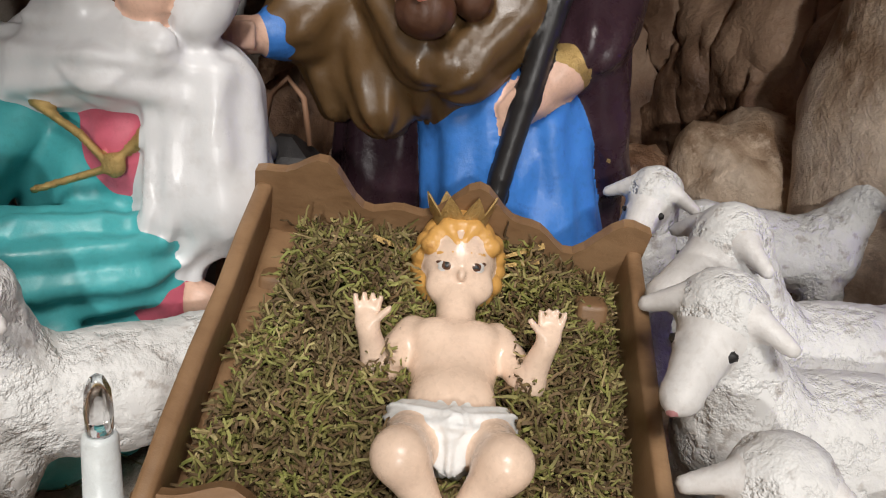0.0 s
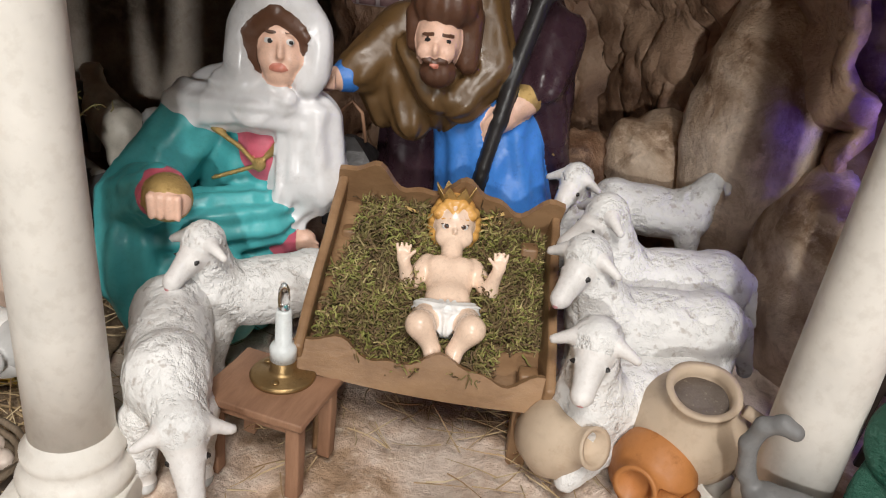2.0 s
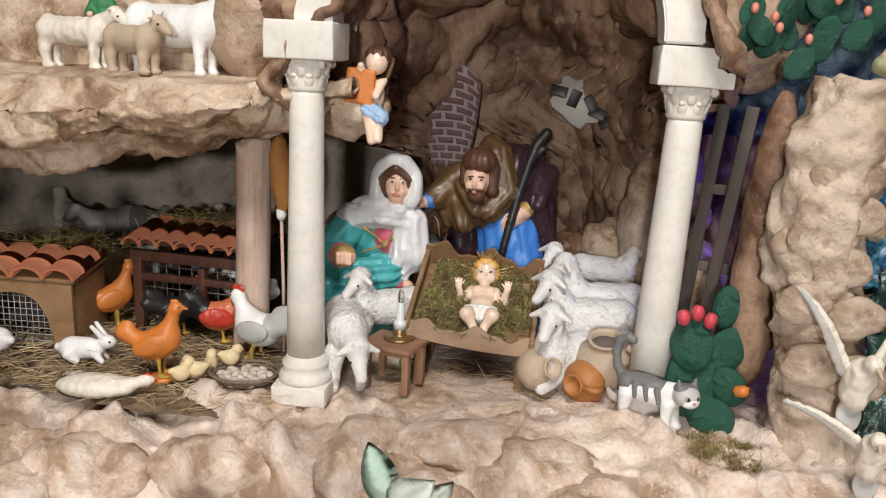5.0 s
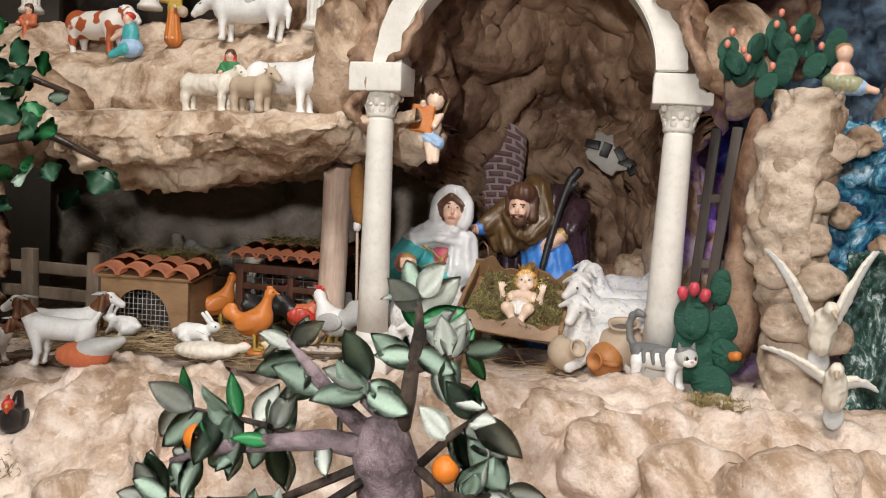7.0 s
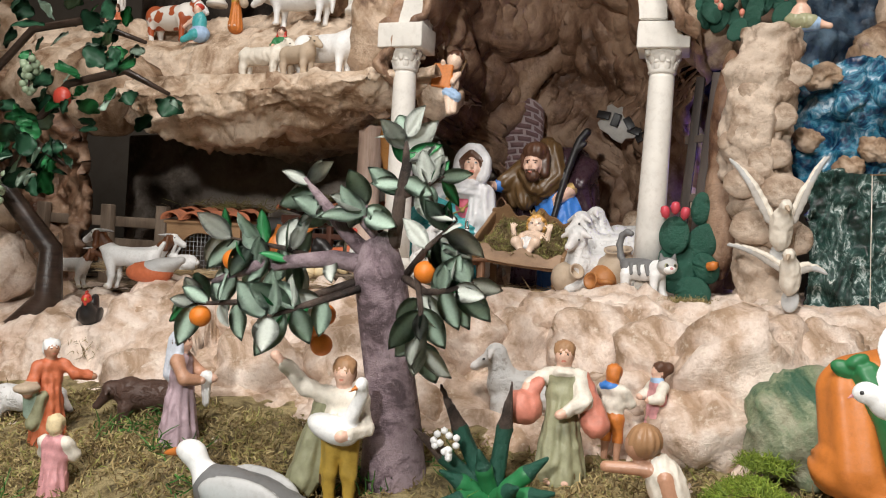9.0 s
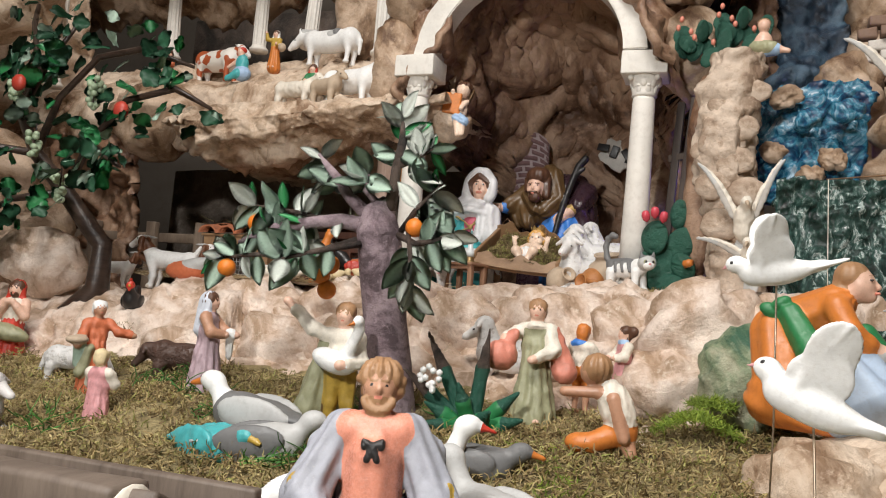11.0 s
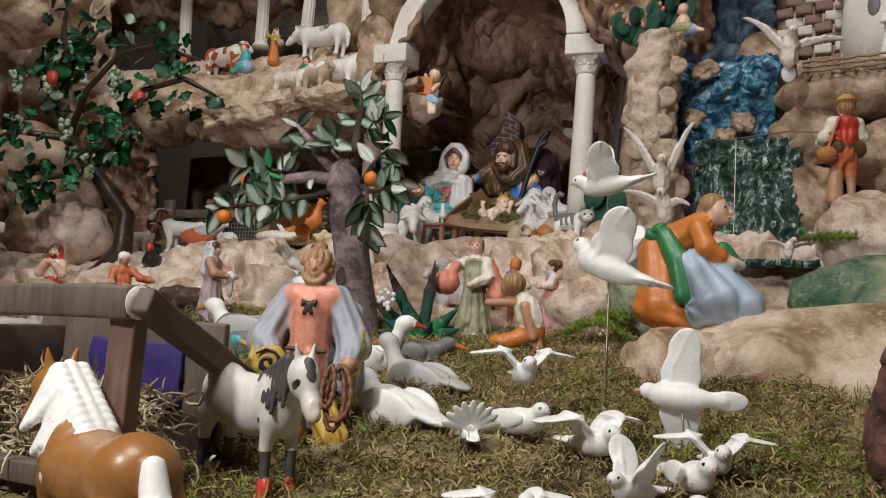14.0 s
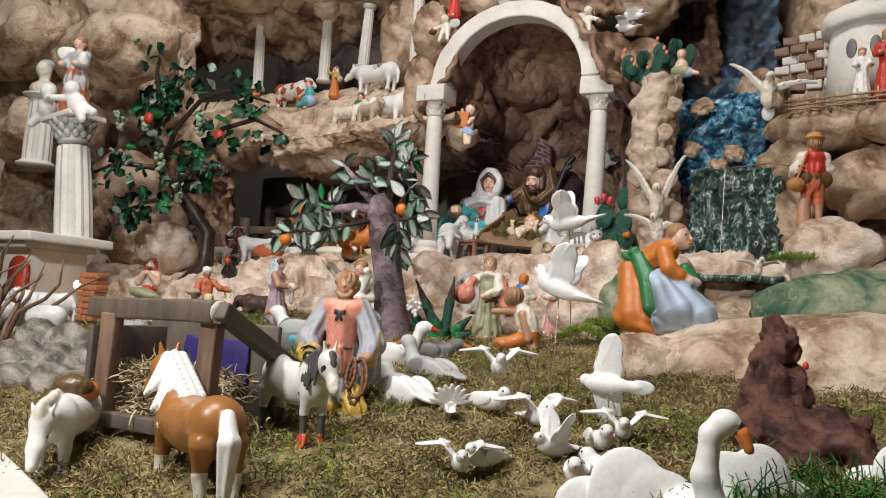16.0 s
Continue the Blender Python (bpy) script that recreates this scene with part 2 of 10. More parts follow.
SOFT_PAINTS = (TEAL, PINK, PINK_PALE, BLUE, BLUE_PALE, OLIVE_CLOTH, MAROON, RED, ORANGE_ROBE, CORAL, YELLOW, SAGE, LAVENDER, SATIN, IVORY)

# ---- building tools ----


def part(name, bm, material, parent=None, label="", smooth=True):
    """Links a bmesh as one mesh object under its thing."""
    me = bpy.data.meshes.new(name)
    bm.to_mesh(me)
    bm.free()
    for m in material if isinstance(material, (list, tuple)) else [material]:
        me.materials.append(m)
    if smooth:
        me.shade_smooth()
    ob = new(name, me)
    ob.parent = parent
    if label:
        tagged(ob, label)
    return ob


def thing(name, label, category, m=None, group="", kind=""):
    ob = new(name)
    ob.empty_display_size = 0.01
    if m is not None:
        ob.matrix_world = m
    return tagged(ob, label, category, group, kind)


def box(bm, c, s, rot=(0, 0, 0), bevel=0.0):
    r = bmesh.ops.create_cube(bm, size=1.0, matrix=pose(*c, *rot) @ Matrix.Diagonal((*s, 1)))
    if bevel:
        edges = list({e for v in r["verts"] for e in v.link_edges})
        bmesh.ops.bevel(bm, geom=edges, offset=bevel, segments=2, profile=0.6, affect="EDGES")
    return bm


def worn_box(c, s, rot=(0, 0, 0), bevel=0.002, cuts=2, wobble=0.0008, seed=0):
    bm = bmesh.new()
    box(bm, (0, 0, 0), s, (0, 0, 0), bevel)
    bmesh.ops.subdivide_edges(bm, edges=[e for e in bm.edges if e.calc_length() > max(s) * 0.4], cuts=cuts, use_grid_fill=True)
    for v in bm.verts:
        v.co += noise.noise_vector(v.co * 60 + Vector((seed, 0, 0))) * wobble
    bm.transform(pose(*c, *rot))
    return bm


def lathe(profile, steps=32, wobble=0.0, seed=0.0, bm=None, m=None):
    """A turned shape from (radius, height) pairs, closed at both ends."""
    out = bm or bmesh.new()
    rings = []
    for r, z in profile:
        ring = []
        for k in range(steps):
            a = 2 * math.pi * k / steps
            q = Vector((r * math.cos(a), r * math.sin(a), z))
            if wobble:
                q *= 1 + wobble * noise.noise(q * 40 + Vector((seed, seed, 0)))
            ring.append(out.verts.new(m @ q if m else q))
        rings.append(ring)
    for a, b in zip(rings, rings[1:]):
        for k in range(steps):
            out.faces.new((a[k], a[(k + 1) % steps], b[(k + 1) % steps], b[k]))
    out.faces.new(rings[0][::-1])
    out.faces.new(rings[-1])
    return out


def tube(points, radii, steps=8, bm=None):
    """A bent tapering rod through the points."""
    out = bm or bmesh.new()
    pts = [Vector(p) for p in points]
    if isinstance(radii, (int, float)):
        radii = [radii] * len(pts)
    rings, side = [], None
    for k, p in enumerate(pts):
        d = (pts[min(k + 1, len(pts) - 1)] - pts[max(k - 1, 0)]).normalized()
        side = d.orthogonal().normalized() if side is None else (side - d * side.dot(d)).normalized()
        up = d.cross(side)
        rings.append([out.verts.new(p + (side * math.cos(2 * math.pi * j / steps) + up * math.sin(2 * math.pi * j / steps)) * radii[k]) for j in range(steps)])
    for a, b in zip(rings, rings[1:]):
        for j in range(steps):
            out.faces.new((a[j], a[(j + 1) % steps], b[(j + 1) % steps], b[j]))
    out.faces.new(rings[0][::-1])
    out.faces.new(rings[-1])
    return out


def facets(q):
    """Crumpled facets: each cell is a tilted plane, joined by creases."""
    d, p = noise.voronoi(q)
    h = [(q - p[k]).dot(noise.cell_vector(p[k] * 7.3) - Vector((0.5, 0.5, 0.5))) + 0.5 * noise.cell(p[k] * 3.1) for k in (0, 1)]
    w = min(1.0, (d[1] - d[0]) / 0.22)
    w = 0.5 + 0.5 * w * w * (3 - 2 * w)
    return h[0] * w + h[1] * (1 - w)


def lumps(p, s, seed=0.0):
    """Height of crumpled, bulging paper rock at a place."""
    q = Vector(p) * s + Vector((seed, seed * 1.7, seed * 0.3))
    q += noise.noise_vector(q * 0.8) * 0.35
    return 0.25 + facets(q) * 0.62 + facets(q * 2.3) * 0.34 + facets(q * 5.2) * 0.15 + noise.fractal(q * 1.1, 0.9, 2.1, 4) * 0.26 - abs(noise.noise(q * 4.7)) * 0.16


def rock_sheet(name, fn, nu, nv, amp, s, material, label, category="rock", thick=0.012, seed=0.0, kind="structure", flat=None):
    """A crumpled rock surface: fn(u, v) gives its smooth form, lumps push it out along its normal."""
    g = np.array([[fn(i / (nu - 1), j / (nv - 1)) for j in range(nv)] for i in range(nu)], float)
    n = np.cross(np.gradient(g, axis=0), np.gradient(g, axis=1))
    n /= np.linalg.norm(n, axis=2, keepdims=True) + 1e-12
    for i in range(nu):
        for j in range(nv):
            k = amp if flat is None else amp * flat(g[i, j])
            g[i, j] += n[i, j] * k * (lumps(g[i, j], s, seed) - 0.25)
    idx = np.arange(nu * nv).reshape(nu, nv)
    faces = np.stack([idx[:-1, :-1], idx[1:, :-1], idx[1:, 1:], idx[:-1, 1:]], -1).reshape(-1, 4)
    me = bpy.data.meshes.new(name)
    me.from_pydata(g.reshape(-1, 3).tolist(), [], faces.tolist())
    me.materials.append(material)
    me.shade_smooth()
    ob = new(name, me)
    if thick:
        mod = ob.modifiers.new("thickness", "SOLIDIFY")
        mod.thickness, mod.offset = thick, -1
    return tagged(ob, label, category, kind=kind)


def boulder(name, c, r, material, label, amp=0.25, s=None, seed=0.0, rot=(0, 0, 0), level=4, parent=None, kind=""):
    bm = bmesh.new()
    bmesh.ops.create_icosphere(bm, subdivisions=level, radius=1.0)
    big = max(r)
    s = s or 1.1 / big
    for v in bm.verts:
        d = v.co.normalized()
        v.co = Vector((v.co.x * r[0], v.co.y * r[1], v.co.z * r[2]))
        v.co += d * min(r) * amp * 2 * (lumps(v.co + Vector(c), s, seed) - 0.25)
    ob = part(name, bm, material, parent)
    ob.matrix_world = pose(*c, *rot)
    return ob if parent else tagged(ob, label, "rock", kind=kind)


# carved and cast figures: soft unions of simple solids, turned into one skin


def _turn(rot):
    return np.array(Euler([radians(a) for a in rot]).to_matrix())


def E(mat, c, r, rot=(0, 0, 0), k=1.0, fold=None):
    """An ellipsoid."""
    c, r, R = np.array(c, float), np.array(r, float), _turn(rot)

    def d(p):
        q = (p - c) @ R
        a = np.linalg.norm(q / r, axis=-1)
        b = np.linalg.norm(q / (r * r), axis=-1) + 1e-9
        out = a * (a - 1) / b
        if fold:
            out = out + fold[1] * np.sin(fold[0] * np.arctan2(q[..., 1], q[..., 0]) + fold[2])
        return out
    return mat, d, c - r.max(), c + r.max(), k


def C(mat, a, b, ra, rb=None, k=1.0, fold=None, flat=1.0):
    """A tapering rod with round ends."""
    a, b = np.array(a, float), np.array(b, float)
    rb = ra if rb is None else rb
    ax = b - a
    L2 = float(ax @ ax) + 1e-12
    side = np.array(Vector(ax).orthogonal().normalized())
    up = np.cross(ax / math.sqrt(L2), side)

    def d(p):
        q = p - a
        h = np.clip((q @ ax) / L2, 0, 1)
        w = q - h[..., None] * ax
        out = np.linalg.norm(w, axis=-1) - (ra + (rb - ra) * h)
        if fold:
            out = out + fold[1] * np.sin(fold[0] * np.arctan2(w @ up, w @ side) + fold[2])
        return out
    m = max(ra, rb)
    return mat, d, np.minimum(a, b) - m, np.maximum(a, b) + m, k


def B(mat, c, h, rot=(0, 0, 0), rd=0.02, k=1.0):
    """A box with rounded edges."""
    c, h, R = np.array(c, float), np.array(h, float), _turn(rot)

    def d(p):
        q = np.abs((p - c) @ R) - (h - rd)
        return np.linalg.norm(np.maximum(q, 0), axis=-1) + np.minimum(q.max(axis=-1), 0) - rd
    m = np.linalg.norm(h)
    return mat, d, c - m, c + m, k


def moved(solids, m):
    """The same solids, turned and shifted by a rigid matrix."""
    R, o = np.array(m.to_3x3()), np.array(m.translation)
    out = []
    for mat, d, lo, hi, k in solids:
        c, r = (lo + hi) / 2, np.linalg.norm(hi - lo) / 2
        if r > 1.2 * float((hi - lo).max()) / 2:
            r = np.abs(R) @ ((hi - lo) / 2)
        c = R @ c + o
        out.append((mat, (lambda P, d=d: d((P - o) @ R)), c - r, c + r, k))
    return out


CLOTH, FLEECE = set(SOFT_PAINTS), {WOOL, WOOL_GREY}


def skin(name, solids, res=56, soft=0.03, base=None, ruffle=1.0):
    """One mesh round the soft union of the solids; each face takes the material of the solid nearest to it."""
    lo = np.min([s[2] for s in solids], axis=0)
    hi = np.max([s[3] for s in solids], axis=0)
    if base is not None:
        lo[2] = max(lo[2], base)
    h = float((hi - lo).max()) / res
    lo, hi = lo - 2 * h, hi + 2 * h
    n = np.ceil((hi - lo) / h).astype(int) + 1
    axes = [lo[k] + h * np.arange(n[k]) for k in range(3)]
    P = np.stack(np.meshgrid(*axes, indexing="ij"), -1)
    f = np.full(tuple(n), 1e3)
    for s in solids:
        # only the cells near this solid can change
        kk = max(soft * s[4], 1e-5)
        pad = kk + 3 * h + 0.06 * float((s[3] - s[2]).max())
        i0 = np.clip(np.floor((s[2] - pad - lo) / h).astype(int), 0, n - 1)
        i1 = np.clip(np.ceil((s[3] + pad - lo) / h).astype(int) + 1, 1, n)
        near = tuple(slice(a, b) for a, b in zip(i0, i1))
        d, g = s[1](P[near]), f[near]
        t = np.clip(0.5 + 0.5 * (d - g) / kk, 0, 1)
        f[near] = d * (1 - t) + g * t - kk * t * (1 - t)
    if base is not None:
        f = np.maximum(f, base - P[..., 2])
    ins = f < 0
    corners = [(i, j, k) for i in (0, 1) for j in (0, 1) for k in (0, 1)]
    cut = lambda arr, o: arr[o[0]:n[0] - 1 + o[0], o[1]:n[1] - 1 + o[1], o[2]:n[2] - 1 + o[2]]
    cs = np.stack([cut(ins, o) for o in corners], -1)
    act = cs.any(-1) & ~cs.all(-1)
    cell = np.argwhere(act)
    idx = -np.ones(act.shape, int)
    idx[act] = np.arange(len(cell))
    tot, num = np.zeros((len(cell), 3)), np.zeros((len(cell), 1))
    for a in corners:
        for k in range(3):
            if a[k] == 0:
                b = list(a)
                b[k] = 1
                fa, fb = cut(f, a)[act], cut(f, tuple(b))[act]
                hit = (fa < 0) != (fb < 0)
                t = np.where(hit, fa / np.where(hit, fa - fb, 1), 0)
                q = np.tile(np.array(a, float), (len(cell), 1))
                q[:, k] = t
                tot += q * hit[:, None]
                num += hit[:, None]
    verts = lo + h * (cell + tot / num)
    faces = []
    for k in range(3):
        u, v = (k + 1) % 3, (k + 2) % 3
        sl0, sl1 = [slice(None)] * 3, [slice(None)] * 3
        sl0[k], sl1[k] = slice(0, n[k] - 1), slice(1, n[k])
        A, Bb = ins[tuple(sl0)], ins[tuple(sl1)]
        for e, sign in ((A & ~Bb, 1), (~A & Bb, -1)):
            g = np.argwhere(e)
            g = g[(g[:, u] > 0) & (g[:, v] > 0) & (g[:, u] < n[u] - 1) & (g[:, v] < n[v] - 1)]
            q = []
            for du, dv in ((-1, -1), (0, -1), (0, 0), (-1, 0)):
                w = g.copy()
                w[:, u] += du
                w[:, v] += dv
                q.append(idx[w[:, 0], w[:, 1], w[:, 2]])
            q = np.stack(q, -1)
            faces.append(q if sign > 0 else q[:, ::-1])
    faces = np.concatenate(faces)
    faces = faces[(faces >= 0).all(1)]
    mats = []
    for s in solids:
        if s[0] not in mats:
            mats.append(s[0])
    which = np.array([mats.index(s[0]) for s in solids])

    def per_mat(p):
        d = np.stack([s[1](p) for s in solids], -1)
        return np.stack([d[:, which == k].min(-1) for k in range(len(mats))], -1)
    face_mat = np.argmin(per_mat(verts[faces].mean(1)), -1)
    if len(mats) > 1:
        # slide the vertices of a colour edge along the skin onto the true line between the colours
        lo_m, hi_m = np.full(len(verts), 999), np.full(len(verts), -1)
        for c in range(4):
            np.minimum.at(lo_m, faces[:, c], face_mat)
            np.maximum.at(hi_m, faces[:, c], face_mat)
        edge = np.flatnonzero(hi_m > lo_m)
        for _ in range(2):
            p = verts[edge]
            g, e = [], h * 0.1
            d0 = per_mat(p)
            order = np.argsort(d0, -1)
            a, b2 = order[:, 0], order[:, 1]
            rows = np.arange(len(edge))
            f0 = d0[rows, b2] - d0[rows, a]
            nrm = []
            for k in range(3):
                q = p.copy()
                q[:, k] += e
                d1 = per_mat(q)
                g.append((d1[rows, b2] - d1[rows, a] - f0) / e)
                nrm.append((d1[rows, a] + d1[rows, b2] - d0[rows, a] - d0[rows, b2]) / e)
            g, nrm = np.stack(g, -1), np.stack(nrm, -1)
            nrm /= np.linalg.norm(nrm, axis=1, keepdims=True) + 1e-9
            g -= nrm * (g * nrm).sum(1, keepdims=True)
            step = -f0[:, None] * g / ((g * g).sum(1, keepdims=True) + 0.05)
            ln = np.linalg.norm(step, axis=1, keepdims=True) + 1e-12
            verts[edge] = p + step * np.minimum(1, 0.45 * h / ln)
    which = face_mat
    # carved cloth folds and fleece
    size = float((hi - lo).max())
    vm = np.zeros(len(verts), int)
    vm[faces.reshape(-1)] = np.repeat(face_mat, 4)
    kind = [1 if m in CLOTH else 2 if m in FLEECE else 0 for m in mats]
    todo = np.flatnonzero(np.array(kind)[vm] > 0)
    if ruffle and len(todo):
        n = np.zeros_like(verts)
        fn = np.cross(verts[faces[:, 2]] - verts[faces[:, 0]], verts[faces[:, 3]] - verts[faces[:, 1]])
        for c in range(4):
            np.add.at(n, faces[:, c], fn)
        n /= np.linalg.norm(n, axis=1, keepdims=True) + 1e-12
        for v in todo:
            x, y, z = verts[v] / size
            if kind[vm[v]] == 1:
                a = 0.012 * (0.5 - 1.6 * abs(noise.noise(Vector((x * 13 + 3, y * 13, z * 6)))) + 0.5 * noise.noise(Vector((x * 27, y * 27 + 5, z * 16))))
            else:
                a = 0.0045 * noise.noise(Vector((x * 34, y * 34, z * 34))) - 0.0025 * abs(noise.noise(Vector((x * 70, y * 70, z * 70))))
            verts[v] += n[v] * a * size * ruffle
    me = bpy.data.meshes.new(name)
    me.from_pydata(verts.tolist(), [], faces.tolist())
    for m in mats:
        me.materials.append(m)
    me.polygons.foreach_set("material_index", which.astype(np.int32))
    me.shade_smooth()
    return me


def figure(name, label, category, solids, m, res=56, soft=0.03, group="", base=None, ruffle=1.0):
    """A cast figure as one plain mesh."""
    ob = new(name, skin(name, solids, res, soft, base, ruffle))
    ob.matrix_world = m
    return tagged(ob, label, category, group)


def strands(name, feet, lean, length, radius, curl, material, label, category, seed=0, parent=None, segs=4, flat=0.0):
    """Many thin bent strands in one mesh: feet (n, 3), lean (n, 3) their first direction."""
    rng = np.random.default_rng(seed)
    n = len(feet)
    L = length * rng.uniform(0.5, 1.3, n)
    d = lean / (np.linalg.norm(lean, axis=1, keepdims=True) + 1e-9)
    p = feet.copy()
    rings = []
    side = np.cross(d, rng.normal(size=(n, 3)))
    side /= np.linalg.norm(side, axis=1, keepdims=True) + 1e-9
    spin = rng.normal(size=(n, 3)) * curl
    for k in range(segs + 1):
        up = np.cross(d, side)
        r = radius * (1 - 0.55 * k / segs)
        rings.append(np.stack([p + r * (side * math.cos(a) + up * math.sin(a)) for a in (0, 2.094, 4.189)], 1))
        p = p + d * (L / segs)[:, None]
        d = d + spin + rng.normal(size=(n, 3)) * curl * 0.6
        if flat:
            d[:, 2] *= 1 - flat
        d /= np.linalg.norm(d, axis=1, keepdims=True) + 1e-9
        side = side - d * (side * d).sum(1, keepdims=True)
        side /= np.linalg.norm(side, axis=1, keepdims=True) + 1e-9
    V = np.stack(rings, 1)
    per = 3 * (segs + 1)
    f = []
    for k in range(segs):
        for j in range(3):
            f.append((3 * k + j, 3 * k + (j + 1) % 3, 3 * k + 3 + (j + 1) % 3, 3 * k + 3 + j))
    F = (np.array(f)[None] + (np.arange(n) * per)[:, None, None]).reshape(-1, 4)
    me = bpy.data.meshes.new(name)
    me.from_pydata(V.reshape(-1, 3).tolist(), [], F.tolist())
    me.materials.append(material)
    ob = new(name, me)
    ob.parent = parent
    return tagged(ob, label, "" if parent else category, kind="stuff")

# ---- the large structure ----


def smooth01(a, b, x):
    t = max(0.0, min(1.0, (x - a) / (b - a)))
    return t * t * (3 - 2 * t)


def meadow_z(x, y):
    z = 0.105 + (y + 0.33) * 0.2
    z = max(z, -0.05) if y > -1.1 else -0.05
    return z + 0.012 * noise.noise(Vector((x * 5, y * 5, 0)))


def terrace_z(x, y):
    """The rocky step on which the stable stands."""
    top = 0.25 + 0.02 * smooth01(0.15, 0.4, x) - 0.036 * smooth01(-0.33, -0.42, x)
    a, b = (-0.17, -0.085) if x > -0.2 else (-0.30, -0.10)
    low = meadow_z(x, y) - 0.02 + 0.05 * smooth01(-0.34, -0.2, y)
    return low + (top - low) * smooth01(a, b, y)


def ground_form(u, v):
    x, y = -2.6 + 5.6 * u, -3.2 + 3.1 * v
    return x, y, meadow_z(x, y)


ground = rock_sheet("ground", ground_form, 150, 90, 0.012, 16, rock_paint("earth", (0.52, 0.42, 0.21), (0.36, 0.28, 0.13), (0.17, 0.13, 0.06), 34, 0.9, 0.008), "brown earth and moss of the meadow", "ground", 0, 3.0)


def terrace_form(u, v):
    x, y = -0.95 + 1.95 * u, -0.40 + 1.0 * (v ** 1.4)
    return x, y, terrace_z(x, y)


rock_sheet("rock_terrace", terrace_form, 430, 170, 0.042, 11, ROCK_PINK, "pinkish beige painted paper rock step under the stable", "rock", 0, 1.0,
           flat=lambda p: 0.3 + 0.7 * smooth01(0.09, -0.02, p[1]))


def cave_form(u, v):
    e = radians(90 * v)
    c = math.cos(e)
    z = 0.24 + 0.63 * math.sin(e)
    a0 = -8 + 62 * (1 - smooth01(0.47, 0.60, z))
    a1 = 158 + 34 * smooth01(0.56, 0.66, z)
    a = radians(a0 + (a1 - a0) * u)
    return 0.205 - 0.275 * math.cos(a) * c ** 0.8, 0.06 + 0.50 * math.sin(a) * c ** 0.7, z


rock_sheet("cave_wall", lambda u, v: cave_form(u, 1 - v), 190, 120, 0.050, 8, rock_paint("rock_paint_umber", (0.44, 0.29, 0.195), (0.28, 0.165, 0.105), (0.11, 0.055, 0.03), 8, 0.4), "brown crumpled paper rock lining of the stable grotto", "rock", 0.012, 5.0)

rock_sheet("yard_floor", lambda u, v: (-0.80 + 0.755 * u, -0.035 - 0.02 * math.sin(9 * u) + 0.50 * v, 0.2545 - 0.036 * smooth01(-0.33, -0.42, -0.80 + 0.755 * u)), 110, 70, 0.008, 26, rock_paint("soil_brown", (0.36, 0.26, 0.17), (0.24, 0.165, 0.10), (0.11, 0.07, 0.04), 30, 0.9, 0.006), "dark brown soil of the hen yard", "ground", 0, 16.0)

# the shelf of rock over the hen yard, with its rumpled lip


def shelf_form(u, v):
    x = -0.62 + 0.66 * u
    prof = [(0.46, 0.505), (0.20, 0.495), (0.06, 0.485), (0.0, 0.52), (-0.012, 0.56), (0.02, 0.60), (0.10, 0.607), (0.42, 0.61)]
    k = v * (len(prof) - 1)
    i = min(int(k), len(prof) - 2)
    t = k - i
    y = prof[i][0] * (1 - t) + prof[i + 1][0] * t
    z = prof[i][1] * (1 - t) + prof[i + 1][1] * t
    rise = 0.17 * max(0.0, x + 0.36) + 0.035 * smooth01(-0.13, 0.0, x) + 0.05 * smooth01(-0.46, -0.58, x)
    return x, y + 0.05 * smooth01(0.8, 1.0, u) + 0.07 * smooth01(0.2, 0.0, u), z + rise * smooth01(0.60, 0.50, z)


rock_sheet("rock_shelf", shelf_form, 150, 110, 0.030, 15, ROCK, "beige rumpled paper rock shelf over the hen yard", "rock", 0, 2.0,
           flat=lambda p: 0.3 if p[2] > 0.598 else 1.0)


def tier_form(u, v):
    x = -1.05 + 1.07 * u
    prof = [(0.175, 0.58), (0.16, 0.64), (0.165, 0.70), (0.20, 0.728), (0.27, 0.765), (0.31, 0.812), (0.5, 0.82)]
    k = v * (len(prof) - 1)
    i = min(int(k), len(prof) - 2)
    t = k - i
    return x, prof[i][0] * (1 - t) + prof[i + 1][0] * t - 0.02 * math.sin(7 * u), prof[i][1] * (1 - t) + prof[i + 1][1] * t - 0.03 * smooth01(-0.3, -0.6, x)


rock_sheet("rock_tier", tier_form, 190, 60, 0.022, 16, ROCK, "beige paper rock ledge under the temple columns", "rock", 0, 4.0)

bm = worn_box((-0.42, 0.50, 0.39), (0.98, 0.03, 0.34), bevel=0.004, cuts=12, wobble=0.006)
tagged(part("wall_stable_back", bm, rock_paint("wall_umber", (0.36, 0.31, 0.26), (0.29, 0.24, 0.20), (0.17, 0.135, 0.105), 7, 0.7)), "dark brown painted back wall of the hen yard", "wall", kind="structure")
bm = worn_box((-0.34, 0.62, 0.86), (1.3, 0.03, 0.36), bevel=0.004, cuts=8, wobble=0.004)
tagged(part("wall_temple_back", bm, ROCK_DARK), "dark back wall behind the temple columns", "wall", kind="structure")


def crag_form(x0, x1, y0, z0, z1, depth=0.06, bend=0.0):
    def fn(u, v):
        x = x0 + (x1 - x0) * u
        b = math.sin(math.pi * u)
        return x, y0 - depth * b + bend * (u - 0.5) - 0.02 * math.sin(9 * v), z0 + (z1 - z0) * v
    return fn


